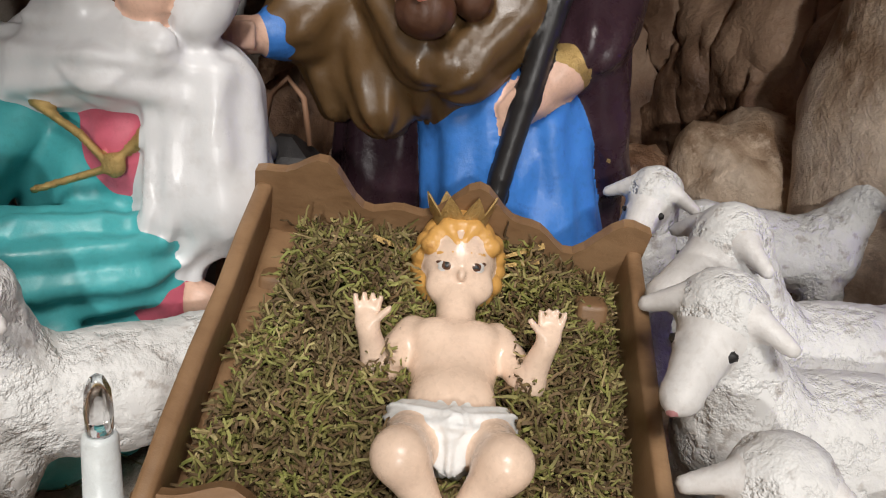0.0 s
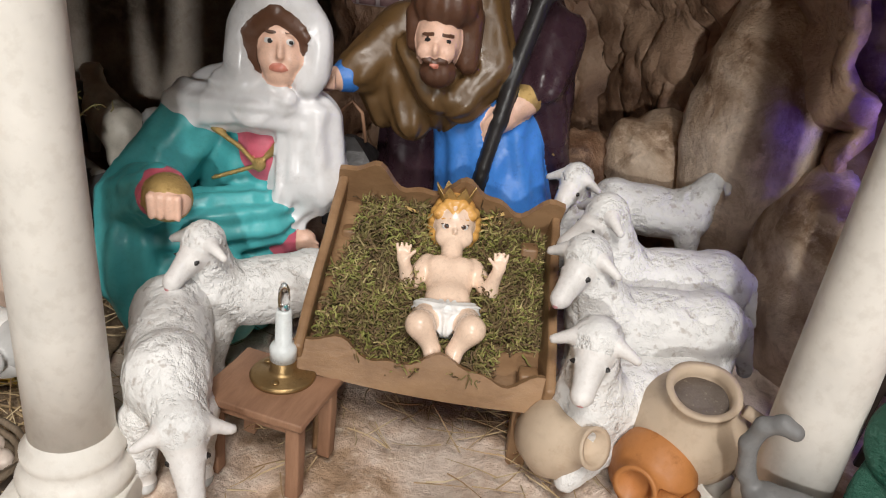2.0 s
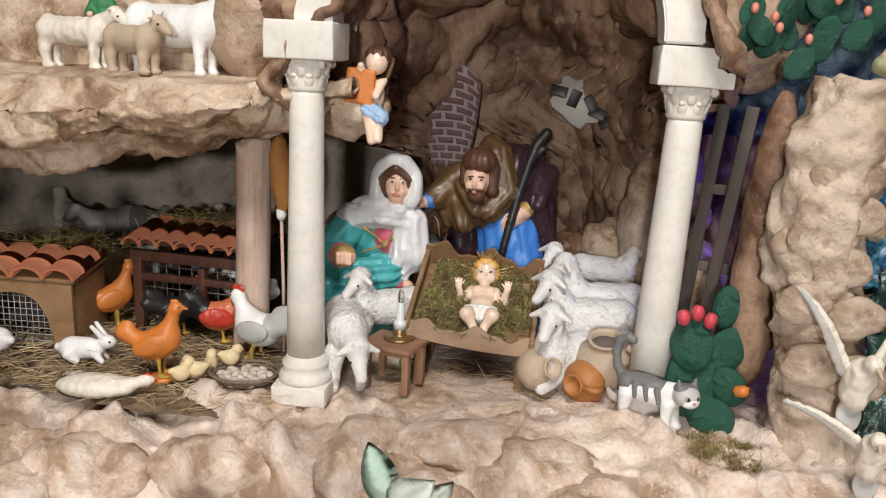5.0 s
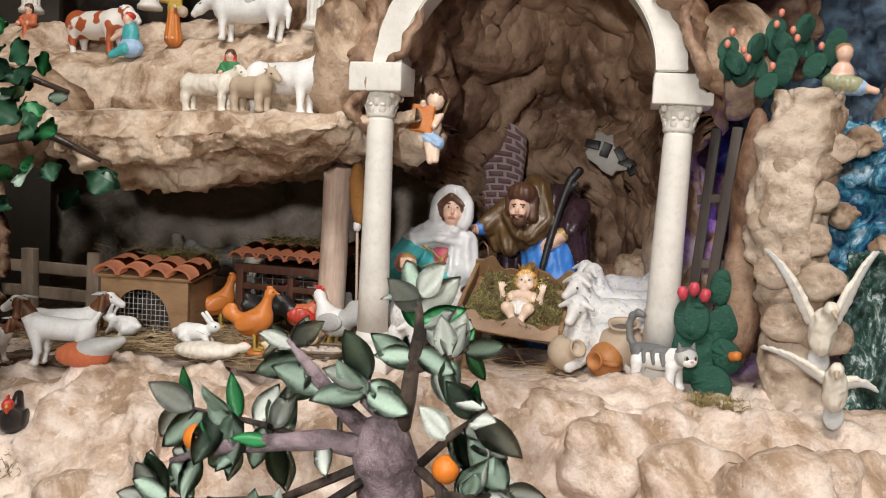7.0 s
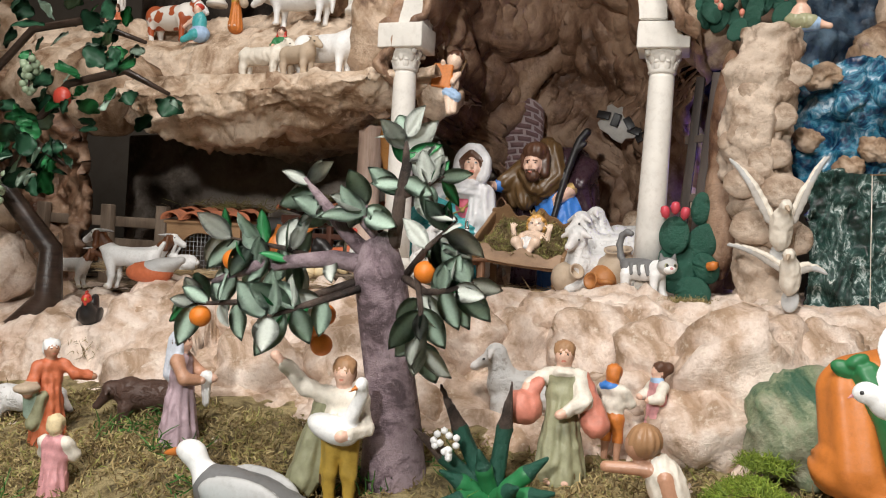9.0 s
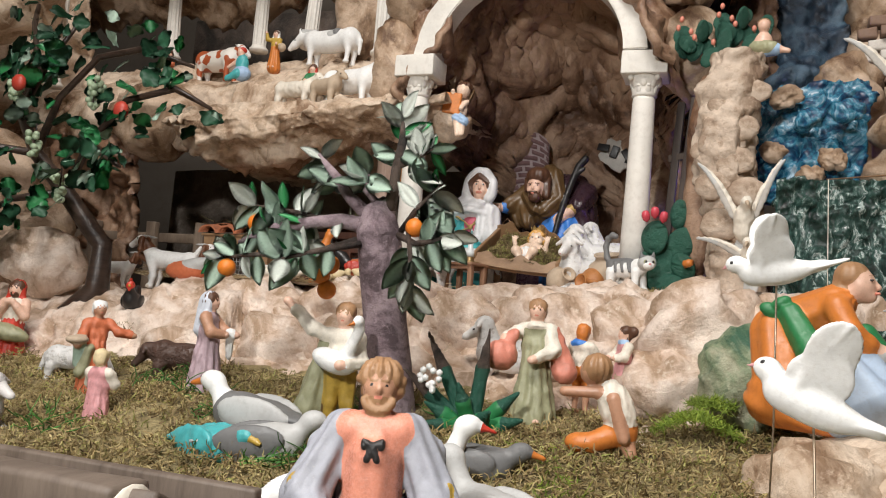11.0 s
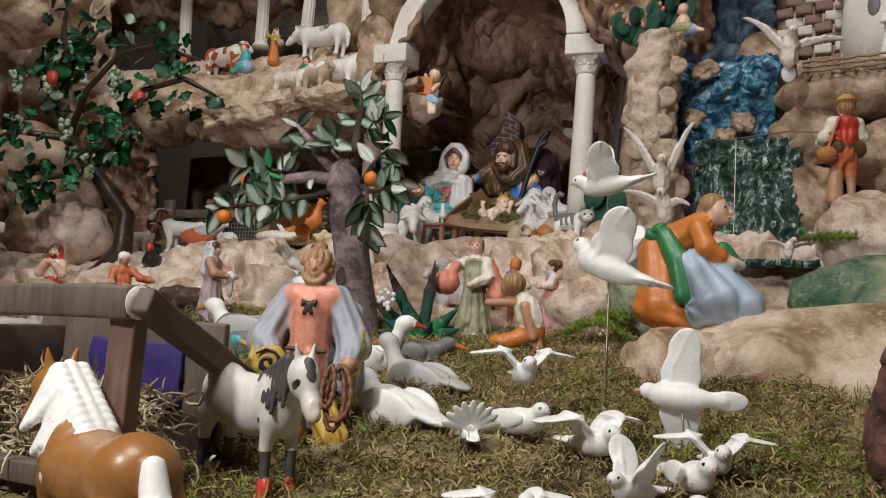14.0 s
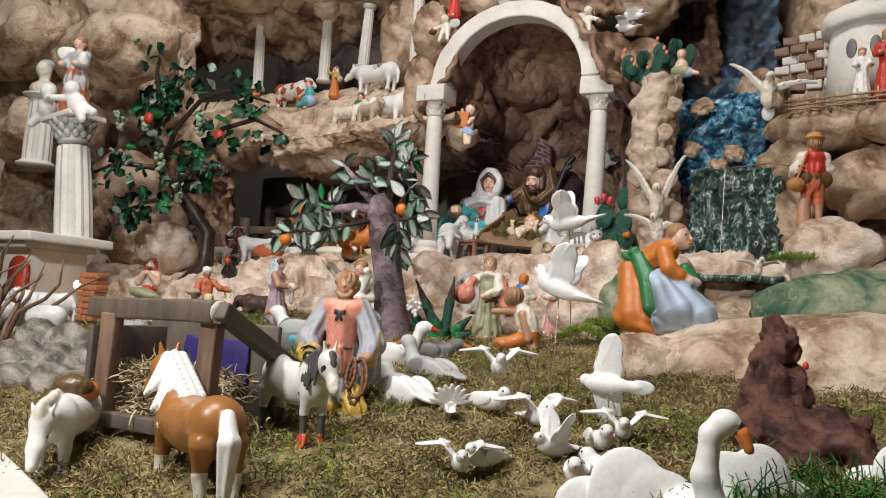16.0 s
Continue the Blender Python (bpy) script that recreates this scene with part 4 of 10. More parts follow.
def mary():
    """Kneeling woman, given in the place's own metres."""
    s = [E(TEAL, (0.018, 0.240, 0.300), (0.062, 0.050, 0.058), fold=(11, 0.0018, 0.4)), E(TEAL, (0.0, 0.200, 0.296), (0.056, 0.045, 0.046), fold=(9, 0.0018, 1)), E(TEAL, (0.034, 0.252, 0.372), (0.044, 0.032, 0.058), fold=(8, 0.0012, 0)),
         C(TEAL, (-0.010, 0.238, 0.402), (-0.036, 0.196, 0.362), 0.025, 0.024, fold=(7, 0.0012, 0)), C(TEAL, (-0.036, 0.196, 0.362), (-0.002, 0.160, 0.386), 0.024, 0.0185, fold=(7, 0.0012, 0)),
         C(TEAL, (-0.010, 0.190, 0.348), (0.050, 0.216, 0.352), 0.024, 0.021, fold=(9, 0.0018, 0.7)), E(TEAL, (-0.030, 0.185, 0.325), (0.030, 0.030, 0.040), fold=(8, 0.0018, 0)),
         C(PINK, (0.000, 0.157, 0.388), (0.0085, 0.1435, 0.3915), 0.0150, 0.0138), C(GOLD, (0.0100, 0.1412, 0.392), (0.0105, 0.1402, 0.392), 0.0150, k=0.05),
         E(SKIN, (0.0140, 0.1350, 0.392), (0.0112, 0.0090, 0.0092)),
         E(PINK, (0.050, 0.232, 0.398), (0.022, 0.016, 0.026)), C(GOLD, (0.016, 0.2190, 0.412), (0.034, 0.2145, 0.403), 0.0019, k=0.1), C(GOLD, (0.034, 0.2145, 0.403), (0.047, 0.2130, 0.391), 0.0019, k=0.1), C(GOLD, (0.047, 0.2130, 0.391), (0.016, 0.2120, 0.379), 0.0017, k=0.1), E(GOLD, (0.048, 0.2125, 0.392), (0.0050, 0.0026, 0.0054), k=0.1), C(GOLD, (0.050, 0.2135, 0.395), (0.062, 0.216, 0.408), 0.0017, k=0.1),
         C(PINK, (0.048, 0.232, 0.352), (0.062, 0.222, 0.334), 0.0165, 0.0145, fold=(6, 0.0006, 0)), C(GOLD, (0.050, 0.2130, 0.339), (0.060, 0.2120, 0.345), 0.0016, k=0.1), C(SKIN, (0.066, 0.222, 0.335), (0.080, 0.222, 0.334), 0.0085, 0.0075),
         C(SKIN, (0.057, 0.234, 0.430), (0.059, 0.229, 0.452), 0.0120), E(SKIN, (0.0595, 0.2290, 0.4735), (0.0172, 0.0180, 0.0245)), E(SKIN, (0.0605, 0.2165, 0.4560), (0.0088, 0.0070, 0.0078)),
         E(SKIN, (0.0535, 0.2155, 0.4655), (0.0060, 0.0055, 0.0065)), E(SKIN, (0.0685, 0.2160, 0.4655), (0.0060, 0.0055, 0.0065)), C(SKIN, (0.0622, 0.2115, 0.4765), (0.0628, 0.2085, 0.4690), 0.0017, 0.0027, k=0.3), E(CORAL, (0.0615, 0.2098, 0.4605), (0.0044, 0.0020, 0.0017), k=0.05),
         C(HAIR_BROWN, (0.0420, 0.226, 0.448), (0.0418, 0.221, 0.480), 0.0058, 0.0066, k=0.3), C(HAIR_BROWN, (0.0418, 0.221, 0.480), (0.0590, 0.2165, 0.4945), 0.0066, 0.0058, k=0.3), C(HAIR_BROWN, (0.0590, 0.2165, 0.4945), (0.0765, 0.222, 0.481), 0.0058, 0.0062, k=0.3), C(HAIR_BROWN, (0.0765, 0.222, 0.481), (0.0765, 0.226, 0.455), 0.0060, 0.005, k=0.3),
         E(SATIN, (0.056, 0.248, 0.476), (0.0295, 0.0265, 0.0335)), *[E(SATIN, (0.0585 + 0.0262 * math.cos(w), 0.2250 + 0.002 * math.sin(3 * w), 0.4700 + 0.0345 * math.sin(w)), (0.0092, 0.0105, 0.0092)) for w in [radians(-38 + 16 * k) for k in range(17)]], C(SATIN, (0.030, 0.226, 0.432), (0.0330, 0.2240, 0.458), 0.0105, 0.0090),
         E(SATIN, (0.034, 0.258, 0.420), (0.052, 0.032, 0.032), fold=(9, 0.0012, 0)), C(SATIN, (-0.008, 0.238, 0.422), (0.044, 0.2160, 0.4290), 0.0175, 0.0125, fold=(6, 0.0012, 0)), C(SATIN, (0.044, 0.2160, 0.4290), (0.080, 0.2280, 0.4250), 0.0125, 0.0145, fold=(6, 0.0012, 0)), C(SATIN, (0.020, 0.224, 0.444), (0.066, 0.214, 0.4385), 0.0085, 0.0070, fold=(5, 0.0006, 0)),
         C(SATIN, (0.080, 0.2330, 0.420), (0.0860, 0.2300, 0.378), 0.0210, 0.0225, fold=(7, 0.00096, 0)), C(SATIN, (0.0860, 0.2300, 0.378), (0.0720, 0.2250, 0.352), 0.0210, 0.0100, fold=(7, 0.00096, 0)), C(SATIN, (0.066, 0.222, 0.420), (0.066, 0.218, 0.372), 0.0090, 0.0110, fold=(6, 0.0012, 0))]
    for f in range(4):
        s.append(C(SKIN, (0.0055 + 0.0054 * f, 0.1262, 0.3975), (0.0062 + 0.0052 * f, 0.1250, 0.3860), 0.0028, 0.0024, k=0.03))
    for f in range(3):
        s.append(C(SKIN, (0.080, 0.219, 0.3375 - 0.0036 * f), (0.0895, 0.218, 0.3335 - 0.0036 * f), 0.0022, 0.0016, k=0.2))
    for x, y in ((0.0550, 0.2123), (0.0690, 0.2128)):
        s += [E(FACE_WHITE, (x, y, 0.4775), (0.0033, 0.0014, 0.0017), k=0.03), E(DARK, (x + 0.0003, y - 0.0010, 0.4774), (0.0015, 0.0010, 0.0015), k=0.02), C(HAIR_BROWN, (x - 0.0038, y - 0.0002, 0.4826), (x + 0.0036, y - 0.0002, 0.4832), 0.0008, 0.0007, k=0.02)]
    m = pose(0.03, 0.22, 0.256)
    figure("kneeling_woman_figurine", "large kneeling woman figurine in teal robe and white satin veil", "figurine", [(a, (lambda P, g=g: g(P + np.array([0.03, 0.22, 0.256]))), lo - np.array([0.03, 0.22, 0.256]), hi - np.array([0.03, 0.22, 0.256]), k) for a, g, lo, hi, k in s], m, 170, 0.006, base=0.0, ruffle=0.55)


mary()


def joseph():
    """Stooping man with a staff, given in the place's own metres."""
    s = [E(OLIVE_CLOTH, (0.168, 0.322, 0.455), (0.046, 0.034, 0.050), fold=(9, 0.00126, 0)), E(OLIVE_CLOTH, (0.140, 0.312, 0.458), (0.030, 0.026, 0.036), fold=(8, 0.00126, 1)),
         C(OLIVE_CLOTH, (0.136, 0.310, 0.476), (0.106, 0.288, 0.448), 0.021, 0.0175, fold=(6, 0.00084, 0)), C(OLIVE_CLOTH, (0.112, 0.296, 0.452), (0.124, 0.296, 0.412), 0.016, 0.010, fold=(6, 0.00084, 0)), C(OLIVE_CLOTH, (0.138, 0.300, 0.450), (0.146, 0.284, 0.413), 0.022, 0.015, fold=(7, 0.00084, 0)), E(OLIVE_CLOTH, (0.170, 0.285, 0.438), (0.034, 0.018, 0.028), fold=(7, 0.00126, 0)),
         C(OLIVE_CLOTH, (0.190, 0.298, 0.512), (0.204, 0.286, 0.462), 0.0165, 0.018, fold=(6, 0.00105, 0), k=0.5), C(OLIVE_CLOTH, (0.204, 0.286, 0.462), (0.182, 0.270, 0.436), 0.018, 0.015, fold=(6, 0.00105, 0), k=0.5), C(OLIVE_CLOTH, (0.142, 0.280, 0.468), (0.164, 0.268, 0.440), 0.012, 0.014, fold=(6, 0.00105, 0), k=0.5), C(OLIVE_CLOTH, (0.178, 0.312, 0.520), (0.192, 0.300, 0.510), 0.018, 0.016, fold=(6, 0.00084, 0), k=0.5),
         C(BLUE, (0.108, 0.289, 0.446), (0.099, 0.283, 0.444), 0.0130, 0.0125, k=0.3), C(SKIN, (0.100, 0.284, 0.444), (0.089, 0.276, 0.4415), 0.0085, 0.0070), E(SKIN, (0.0825, 0.271, 0.4415), (0.0085, 0.0075, 0.0085)),
         C(BLUE, (0.192, 0.304, 0.425), (0.208, 0.294, 0.340), 0.030, 0.036, fold=(9, 0.001344, 0.4)), C(BLUE, (0.222, 0.302, 0.415), (0.240, 0.292, 0.335), 0.026, 0.028, fold=(8, 0.00126, 0)), C(BLUE, (0.214, 0.305, 0.350), (0.222, 0.306, 0.250), 0.044, 0.048, fold=(11, 0.00168, 0)),
         E(MAROON, (0.226, 0.340, 0.462), (0.040, 0.042, 0.060), fold=(9, 0.00126, 0)), E(MAROON, (0.205, 0.345, 0.490), (0.040, 0.036, 0.034), fold=(8, 0.00084, 0)), C(MAROON, (0.238, 0.338, 0.450), (0.248, 0.335, 0.280), 0.034, 0.038, fold=(8, 0.00168, 0)), C(MAROON, (0.150, 0.335, 0.410), (0.150, 0.335, 0.260), 0.030, 0.034, fold=(8, 0.00126, 0)),
         C(MAROON, (0.250, 0.325, 0.478), (0.243, 0.293, 0.450), 0.0245, 0.0190, fold=(6, 0.00084, 0)), C(GOLD, (0.240, 0.2895, 0.4475), (0.2300, 0.2835, 0.4390), 0.0118, 0.0112, k=0.1), C(GOLD, (0.242, 0.287, 0.438), (0.259, 0.292, 0.398), 0.0038, 0.0034, k=0.1), C(MAROON, (0.248, 0.296, 0.435), (0.264, 0.302, 0.385), 0.016, 0.010, k=0.4),
         C(SKIN, (0.229, 0.282, 0.437), (0.217, 0.277, 0.4265), 0.0105, 0.0090), E(SKIN, (0.2120, 0.2745, 0.4235), (0.0095, 0.0085, 0.0080)),
         C(SKIN, (0.166, 0.282, 0.462), (0.164, 0.270, 0.470), 0.013), E(SKIN, (0.1625, 0.2610, 0.4805), (0.0168, 0.0172, 0.0215), (18, 0, 0)), E(SKIN, (0.1610, 0.2430, 0.4760), (0.0028, 0.0042, 0.0056), (18, 0, 0), k=0.3), E(SKIN, (0.1540, 0.2470, 0.4740), (0.0060, 0.0050, 0.0060), k=0.5), E(SKIN, (0.1690, 0.2470, 0.4740), (0.0060, 0.0050, 0.0060), k=0.5),
         E(HAIR_BROWN, (0.1655, 0.2680, 0.5040), (0.0245, 0.0250, 0.0195), k=0.3, fold=(13, 0.000504, 0)), C(HAIR_BROWN, (0.1835, 0.2660, 0.4960), (0.1840, 0.2640, 0.4660), 0.0100, 0.0085, k=0.3, fold=(5, 0.00042, 0)), C(HAIR_BROWN, (0.1450, 0.2650, 0.4960), (0.1450, 0.2620, 0.4760), 0.0075, 0.0055, k=0.3),
         E(HAIR_BROWN, (0.1640, 0.2520, 0.4600), (0.0130, 0.0100, 0.0115), k=0.3, fold=(9, 0.000336, 0)), C(HAIR_BROWN, (0.1545, 0.2440, 0.4690), (0.1680, 0.2440, 0.4690), 0.0022, k=0.2), E(CORAL, (0.1612, 0.2412, 0.4660), (0.0036, 0.0018, 0.0013), k=0.05)]
    for f in range(4):
        s.append(C(SKIN, (0.0770 + 0.0040 * f, 0.2640 - 0.0004 * f, 0.4470), (0.0775 + 0.0040 * f, 0.2640, 0.4375), 0.0022, 0.0020, k=0.08))
        s.append(C(SKIN, (0.2065 + 0.0004 * f, 0.2680 + 0.0012 * f, 0.4275 - 0.0036 * f), (0.2010 + 0.0010 * f, 0.2700, 0.4205 - 0.0036 * f), 0.0024, 0.0020, k=0.08))
    for q in (-1, 1):
        s += [E(DARK, (0.1620 + q * 0.0070, 0.2450, 0.4830), (0.0030, 0.0012, 0.0010), k=0.02), C(HAIR_BROWN, (0.1620 + q * 0.0035, 0.2440, 0.4868), (0.1620 + q * 0.0105, 0.2460, 0.4862), 0.0010, k=0.02)]
    pts = [(0.198, 0.262, 0.350), (0.205, 0.264, 0.390), (0.212, 0.268, 0.425), (0.222, 0.278, 0.470), (0.233, 0.288, 0.510), (0.240, 0.292, 0.530), (0.252, 0.294, 0.545)]
    s += [C(DARK, a, b, 0.0048 + 0.0005 * k, 0.0053 + 0.0005 * k, k=0.2) for k, (a, b) in enumerate(zip(pts, pts[1:]))]
    s.append(C(DARK, (0.233, 0.288, 0.510), (0.250, 0.290, 0.524), 0.006, 0.004, k=0.3))
    o = np.array([0.20, 0.31, 0.254])
    figure("bearded_man_figurine", "large stooping bearded man figurine in brown cloak and blue robe", "figurine", [(a, (lambda P, g=g: g(P + o)), lo - o, hi - o, k) for a, g, lo, hi, k in s], pose(*o), 170, 0.006, base=0.0, ruffle=0.45)


joseph()


def sheep_solids(wool=None, face=None, head=(0.040, 0.0, 0.092), turn=0.0, lying=False, graze=False):
    """A sheep about 0.12 long, facing +x, feet at z = 0; head gives the head's middle, turn its yaw."""
    wool, face = wool or WOOL, face or FACE_WHITE
    z = 0.034 if lying else 0.060
    h = np.array(head)
    R = np.array(Matrix.Rotation(radians(turn), 3, "Z"))
    pitch = -50 if graze else -32
    fwd = R @ np.array([math.cos(radians(pitch)), 0, math.sin(radians(pitch))])
    side = R @ np.array([0, 1, 0])
    s = [E(wool, (-0.005, 0, z), (0.050, 0.0225, 0.0235)), E(wool, (-0.036, 0, z), (0.022, 0.0225, 0.0245)), E(wool, (0.028, 0, z + 0.002), (0.022, 0.021, 0.0235)),
         C(wool, (0.030, 0, z + 0.008), h - fwd * 0.010, 0.0185, 0.0118), E(wool, h - fwd * 0.008 + np.array([0, 0, 0.003]), (0.0125, 0.0122, 0.0115)),
         C(face, h, h + fwd * 0.0195, 0.0094, 0.0060, k=0.5), E(face, h + fwd * 0.0225, (0.0055, 0.0054, 0.0050), k=0.5), E(PINK_PALE, h + fwd * 0.0275, (0.0014, 0.0022, 0.0012), k=0.1),
         C(wool, (-0.056, 0, z + 0.004), (-0.066, 0, z - 0.026), 0.007, 0.005, k=0.5)]
    for q in (-1, 1):
        e = h - fwd * 0.003 + np.array([0, 0, 0.007]) + side * q * 0.011
        s.append(C(face, e, e + side * q * 0.0105 - np.array([0, 0, 0.0055]), 0.0042, 0.0026, k=0.3))
        s.append(E(DARK, h + fwd * 0.008 + side * q * 0.0092 + np.array([0, 0, 0.0035]), (0.0016, 0.0016, 0.0013), k=0.02))
        if lying:
            s.append(C(wool, (0.030, q * 0.016, 0.018), (0.050, q * 0.018, 0.007), 0.009, 0.0065))
            s.append(C(wool, (-0.034, q * 0.020, 0.020), (-0.012, q * 0.026, 0.008), 0.012, 0.0075))
        else:
            for x, b in ((0.032, 0.004), (-0.040, -0.005)):
                s.append(C(wool, (x, q * 0.013, 0.044), (x + b, q * 0.014, 0.018), 0.0112, 0.0062, k=0.6))
                s.append(C(face, (x + b, q * 0.014, 0.018), (x, q * 0.014, 0.003), 0.0058, 0.0055, k=0.6))
                s.append(E(GREY_PALE, (x + 0.002, q * 0.014, 0.003), (0.0072, 0.0058, 0.0036), k=0.3))
    return s


def sheep(label, m, scale=1.0, res=84, **kw):
    return figure("sheep_figurine", label, "sheep figurine", sheep_solids(**kw), m @ Matrix.Diagonal((scale, scale, scale, 1)), res, 0.006, "sheep in the stable")


sheep("white standing sheep figurine with head turned, beside the manger", pose(0.062, 0.162, 0.262, 0, 0, -150), 1.0, turn=32, head=(0.044, 0.010, 0.098))
sheep("white sheep figurine with speckled fleece, head lowered to the ground", pose(0.028, 0.085, 0.252, 0, 0, -72), 1.12, head=(0.066, 0.008, 0.050), graze=True, turn=10)
sheep("white sheep figurine standing beside the manger with head turned", pose(0.318, 0.148, 0.268, 0, 0, -177), 1.10, turn=52, head=(0.048, 0.006, 0.096))
sheep("white sheep figurine standing behind another sheep", pose(0.335, 0.195, 0.276, 0, 0, -174), 1.10, turn=20, head=(0.050, 0.0, 0.098))
sheep("white seated sheep figurine at the back of the flock", pose(0.284, 0.282, 0.302, 0, 0, -112), 0.95, turn=-10, head=(0.038, 0.0, 0.088), lying=True)
sheep("white standing sheep figurine against the rock wall", pose(0.347, 0.292, 0.304, 0, 0, -12), 0.90, turn=0, head=(0.056, 0.0, 0.092))
sheep("white lying sheep figurine beside the clay pots", pose(0.305, 0.112, 0.262, 0, 0, -150), 1.12, turn=42, head=(0.040, 0.008, 0.076), lying=True)

# ---- things in the stable and the hen yard ----


def stool():
    st = thing("stool", "small reddish brown wooden stool in front of the manger", "stool", pose(0.090, 0.077, 0.253, 0, 0, -17))
    part("stool_top", worn_box((0, 0, 0.054), (0.066, 0.054, 0.005), bevel=0.001), WOOD_STOOL, st)
    for x in (-0.026, 0.026):
        for y in (-0.020, 0.020):
            part("leg", worn_box((x, y, 0.026), (0.0085, 0.0085, 0.052), bevel=0.001, seed=x), WOOD_STOOL, st)
    for y in (-0.020, 0.020):
        part("apron", worn_box((0, y, 0.048), (0.052, 0.005, 0.007), bevel=0.001), WOOD_STOOL, st)


stool()
CLEAR, t_, p_ = nodes_of("clear_bulb_glass")
p_.inputs["Transmission Weight"].default_value, p_.inputs["Roughness"].default_value = 1.0, 0.05
candle = thing("candle_lamp", "white plastic candle lamp with clear bulb on a brass foot", "lamp", pose(0.094, 0.086, 0.3095))
foot_ = part("brass_foot", lathe([(0.019, 0.0), (0.0195, 0.002), (0.018, 0.0035), (0.009, 0.004), (0.0075, 0.006), (0.0075, 0.012), (0.0065, 0.0125)], 32), BRASS, candle)
for k in range(3):
    part("screw", lathe([(0.0022, 0.0036), (0.0022, 0.0046), (0.0012, 0.005)], 12, m=pose(0.0135 * math.cos(2.1 * k + 0.4), 0.0135 * math.sin(2.1 * k + 0.4), 0)), BRASS, foot_)
part("sleeve", lathe([(0.0078, 0.0125), (0.0080, 0.020), (0.0072, 0.022), (0.0050, 0.0235), (0.0046, 0.044), (0.0040, 0.0455)], 28), painted("plastic_pale", (0.66, 0.70, 0.70), 0.3, (0.5, 0.55, 0.56), 0.2), candle)
bulb = part("bulb", lathe([(0.0034, 0.0455), (0.0036, 0.052), (0.0032, 0.058), (0.0018, 0.0615), (0.0004, 0.0625)], 20), CLEAR, candle)
bulb.visible_shadow = False
part("wire_loop", tube([(0.016 + 0.013 * math.cos(a), 0.012 + 0.013 * math.sin(a), 0.004 + 0.0015 * math.sin(3 * a)) for a in [0.42 * k for k in range(16)]], 0.0011, 6), painted("wire_green", (0.02, 0.42, 0.06), 0.35), candle).matrix_world = pose(0.085, 0.118, 0.258)


def clay_pot(name, label, m, profile, mat, handle=None, inner=None):
    pot = thing(name, label, "pot", m)
    part("body", lathe(profile, 40, 0.03, 2.0), mat, pot)
    if inner:
        part("filling", lathe([(inner[0], inner[1] - 0.004), (inner[0], inner[1]), (inner[0] * 0.5, inner[1] + 0.001)], 28, 0.1), painted("grain_" + name, (0.16, 0.13, 0.11), 0.9, (0.4, 0.36, 0.3), 0.7, 260, 0.002), pot)
    if handle:
        part("handle", tube(handle, 0.004, 10), mat, pot)
    return pot


JAR = [(0.012, 0.0), (0.024, 0.006), (0.034, 0.022), (0.035, 0.034), (0.030, 0.048), (0.020, 0.055), (0.0185, 0.061), (0.0215, 0.064), (0.0215, 0.066), (0.0172, 0.0655), (0.0160, 0.060), (0.016, 0.054)]
clay_pot("clay_jar", "pale clay jar with wide mouth beside the sheep", pose(0.340, 0.098, 0.272, 16, -6, 10), JAR, CLAY, [(0.021, -0.012, 0.060), (0.030, -0.018, 0.056), (0.034, -0.018, 0.044)], (0.0165, 0.058))
JUG = [(0.010, 0.0), (0.019, 0.005), (0.025, 0.018), (0.024, 0.030), (0.016, 0.040), (0.011, 0.044), (0.0125, 0.051), (0.0125, 0.053), (0.0095, 0.052), (0.008, 0.044), (0.004, 0.043)]
clay_pot("clay_jug", "pale clay jug lying on its side by the manger", pose(0.247, 0.100, 0.279, 68, 0, 40), JUG, CLAY)
clay_pot("orange_jug", "glazed orange clay jug lying on the rock", pose(0.326, 0.080, 0.282, 84, 0, -38), [(r * 1.05, z * 0.8) for r, z in JUG], TERRACOTTA, [(0.012, 0.0, 0.036), (0.026, 0.0, 0.034), (0.026, 0.0, 0.018)])
clay_pot("white_bowl", "small white bowl half hidden behind the orange jug", pose(0.350, 0.068, 0.266, 10, 20, 0), [(0.006, 0), (0.013, 0.006), (0.016, 0.016), (0.0145, 0.016), (0.011, 0.008)], PLASTER)


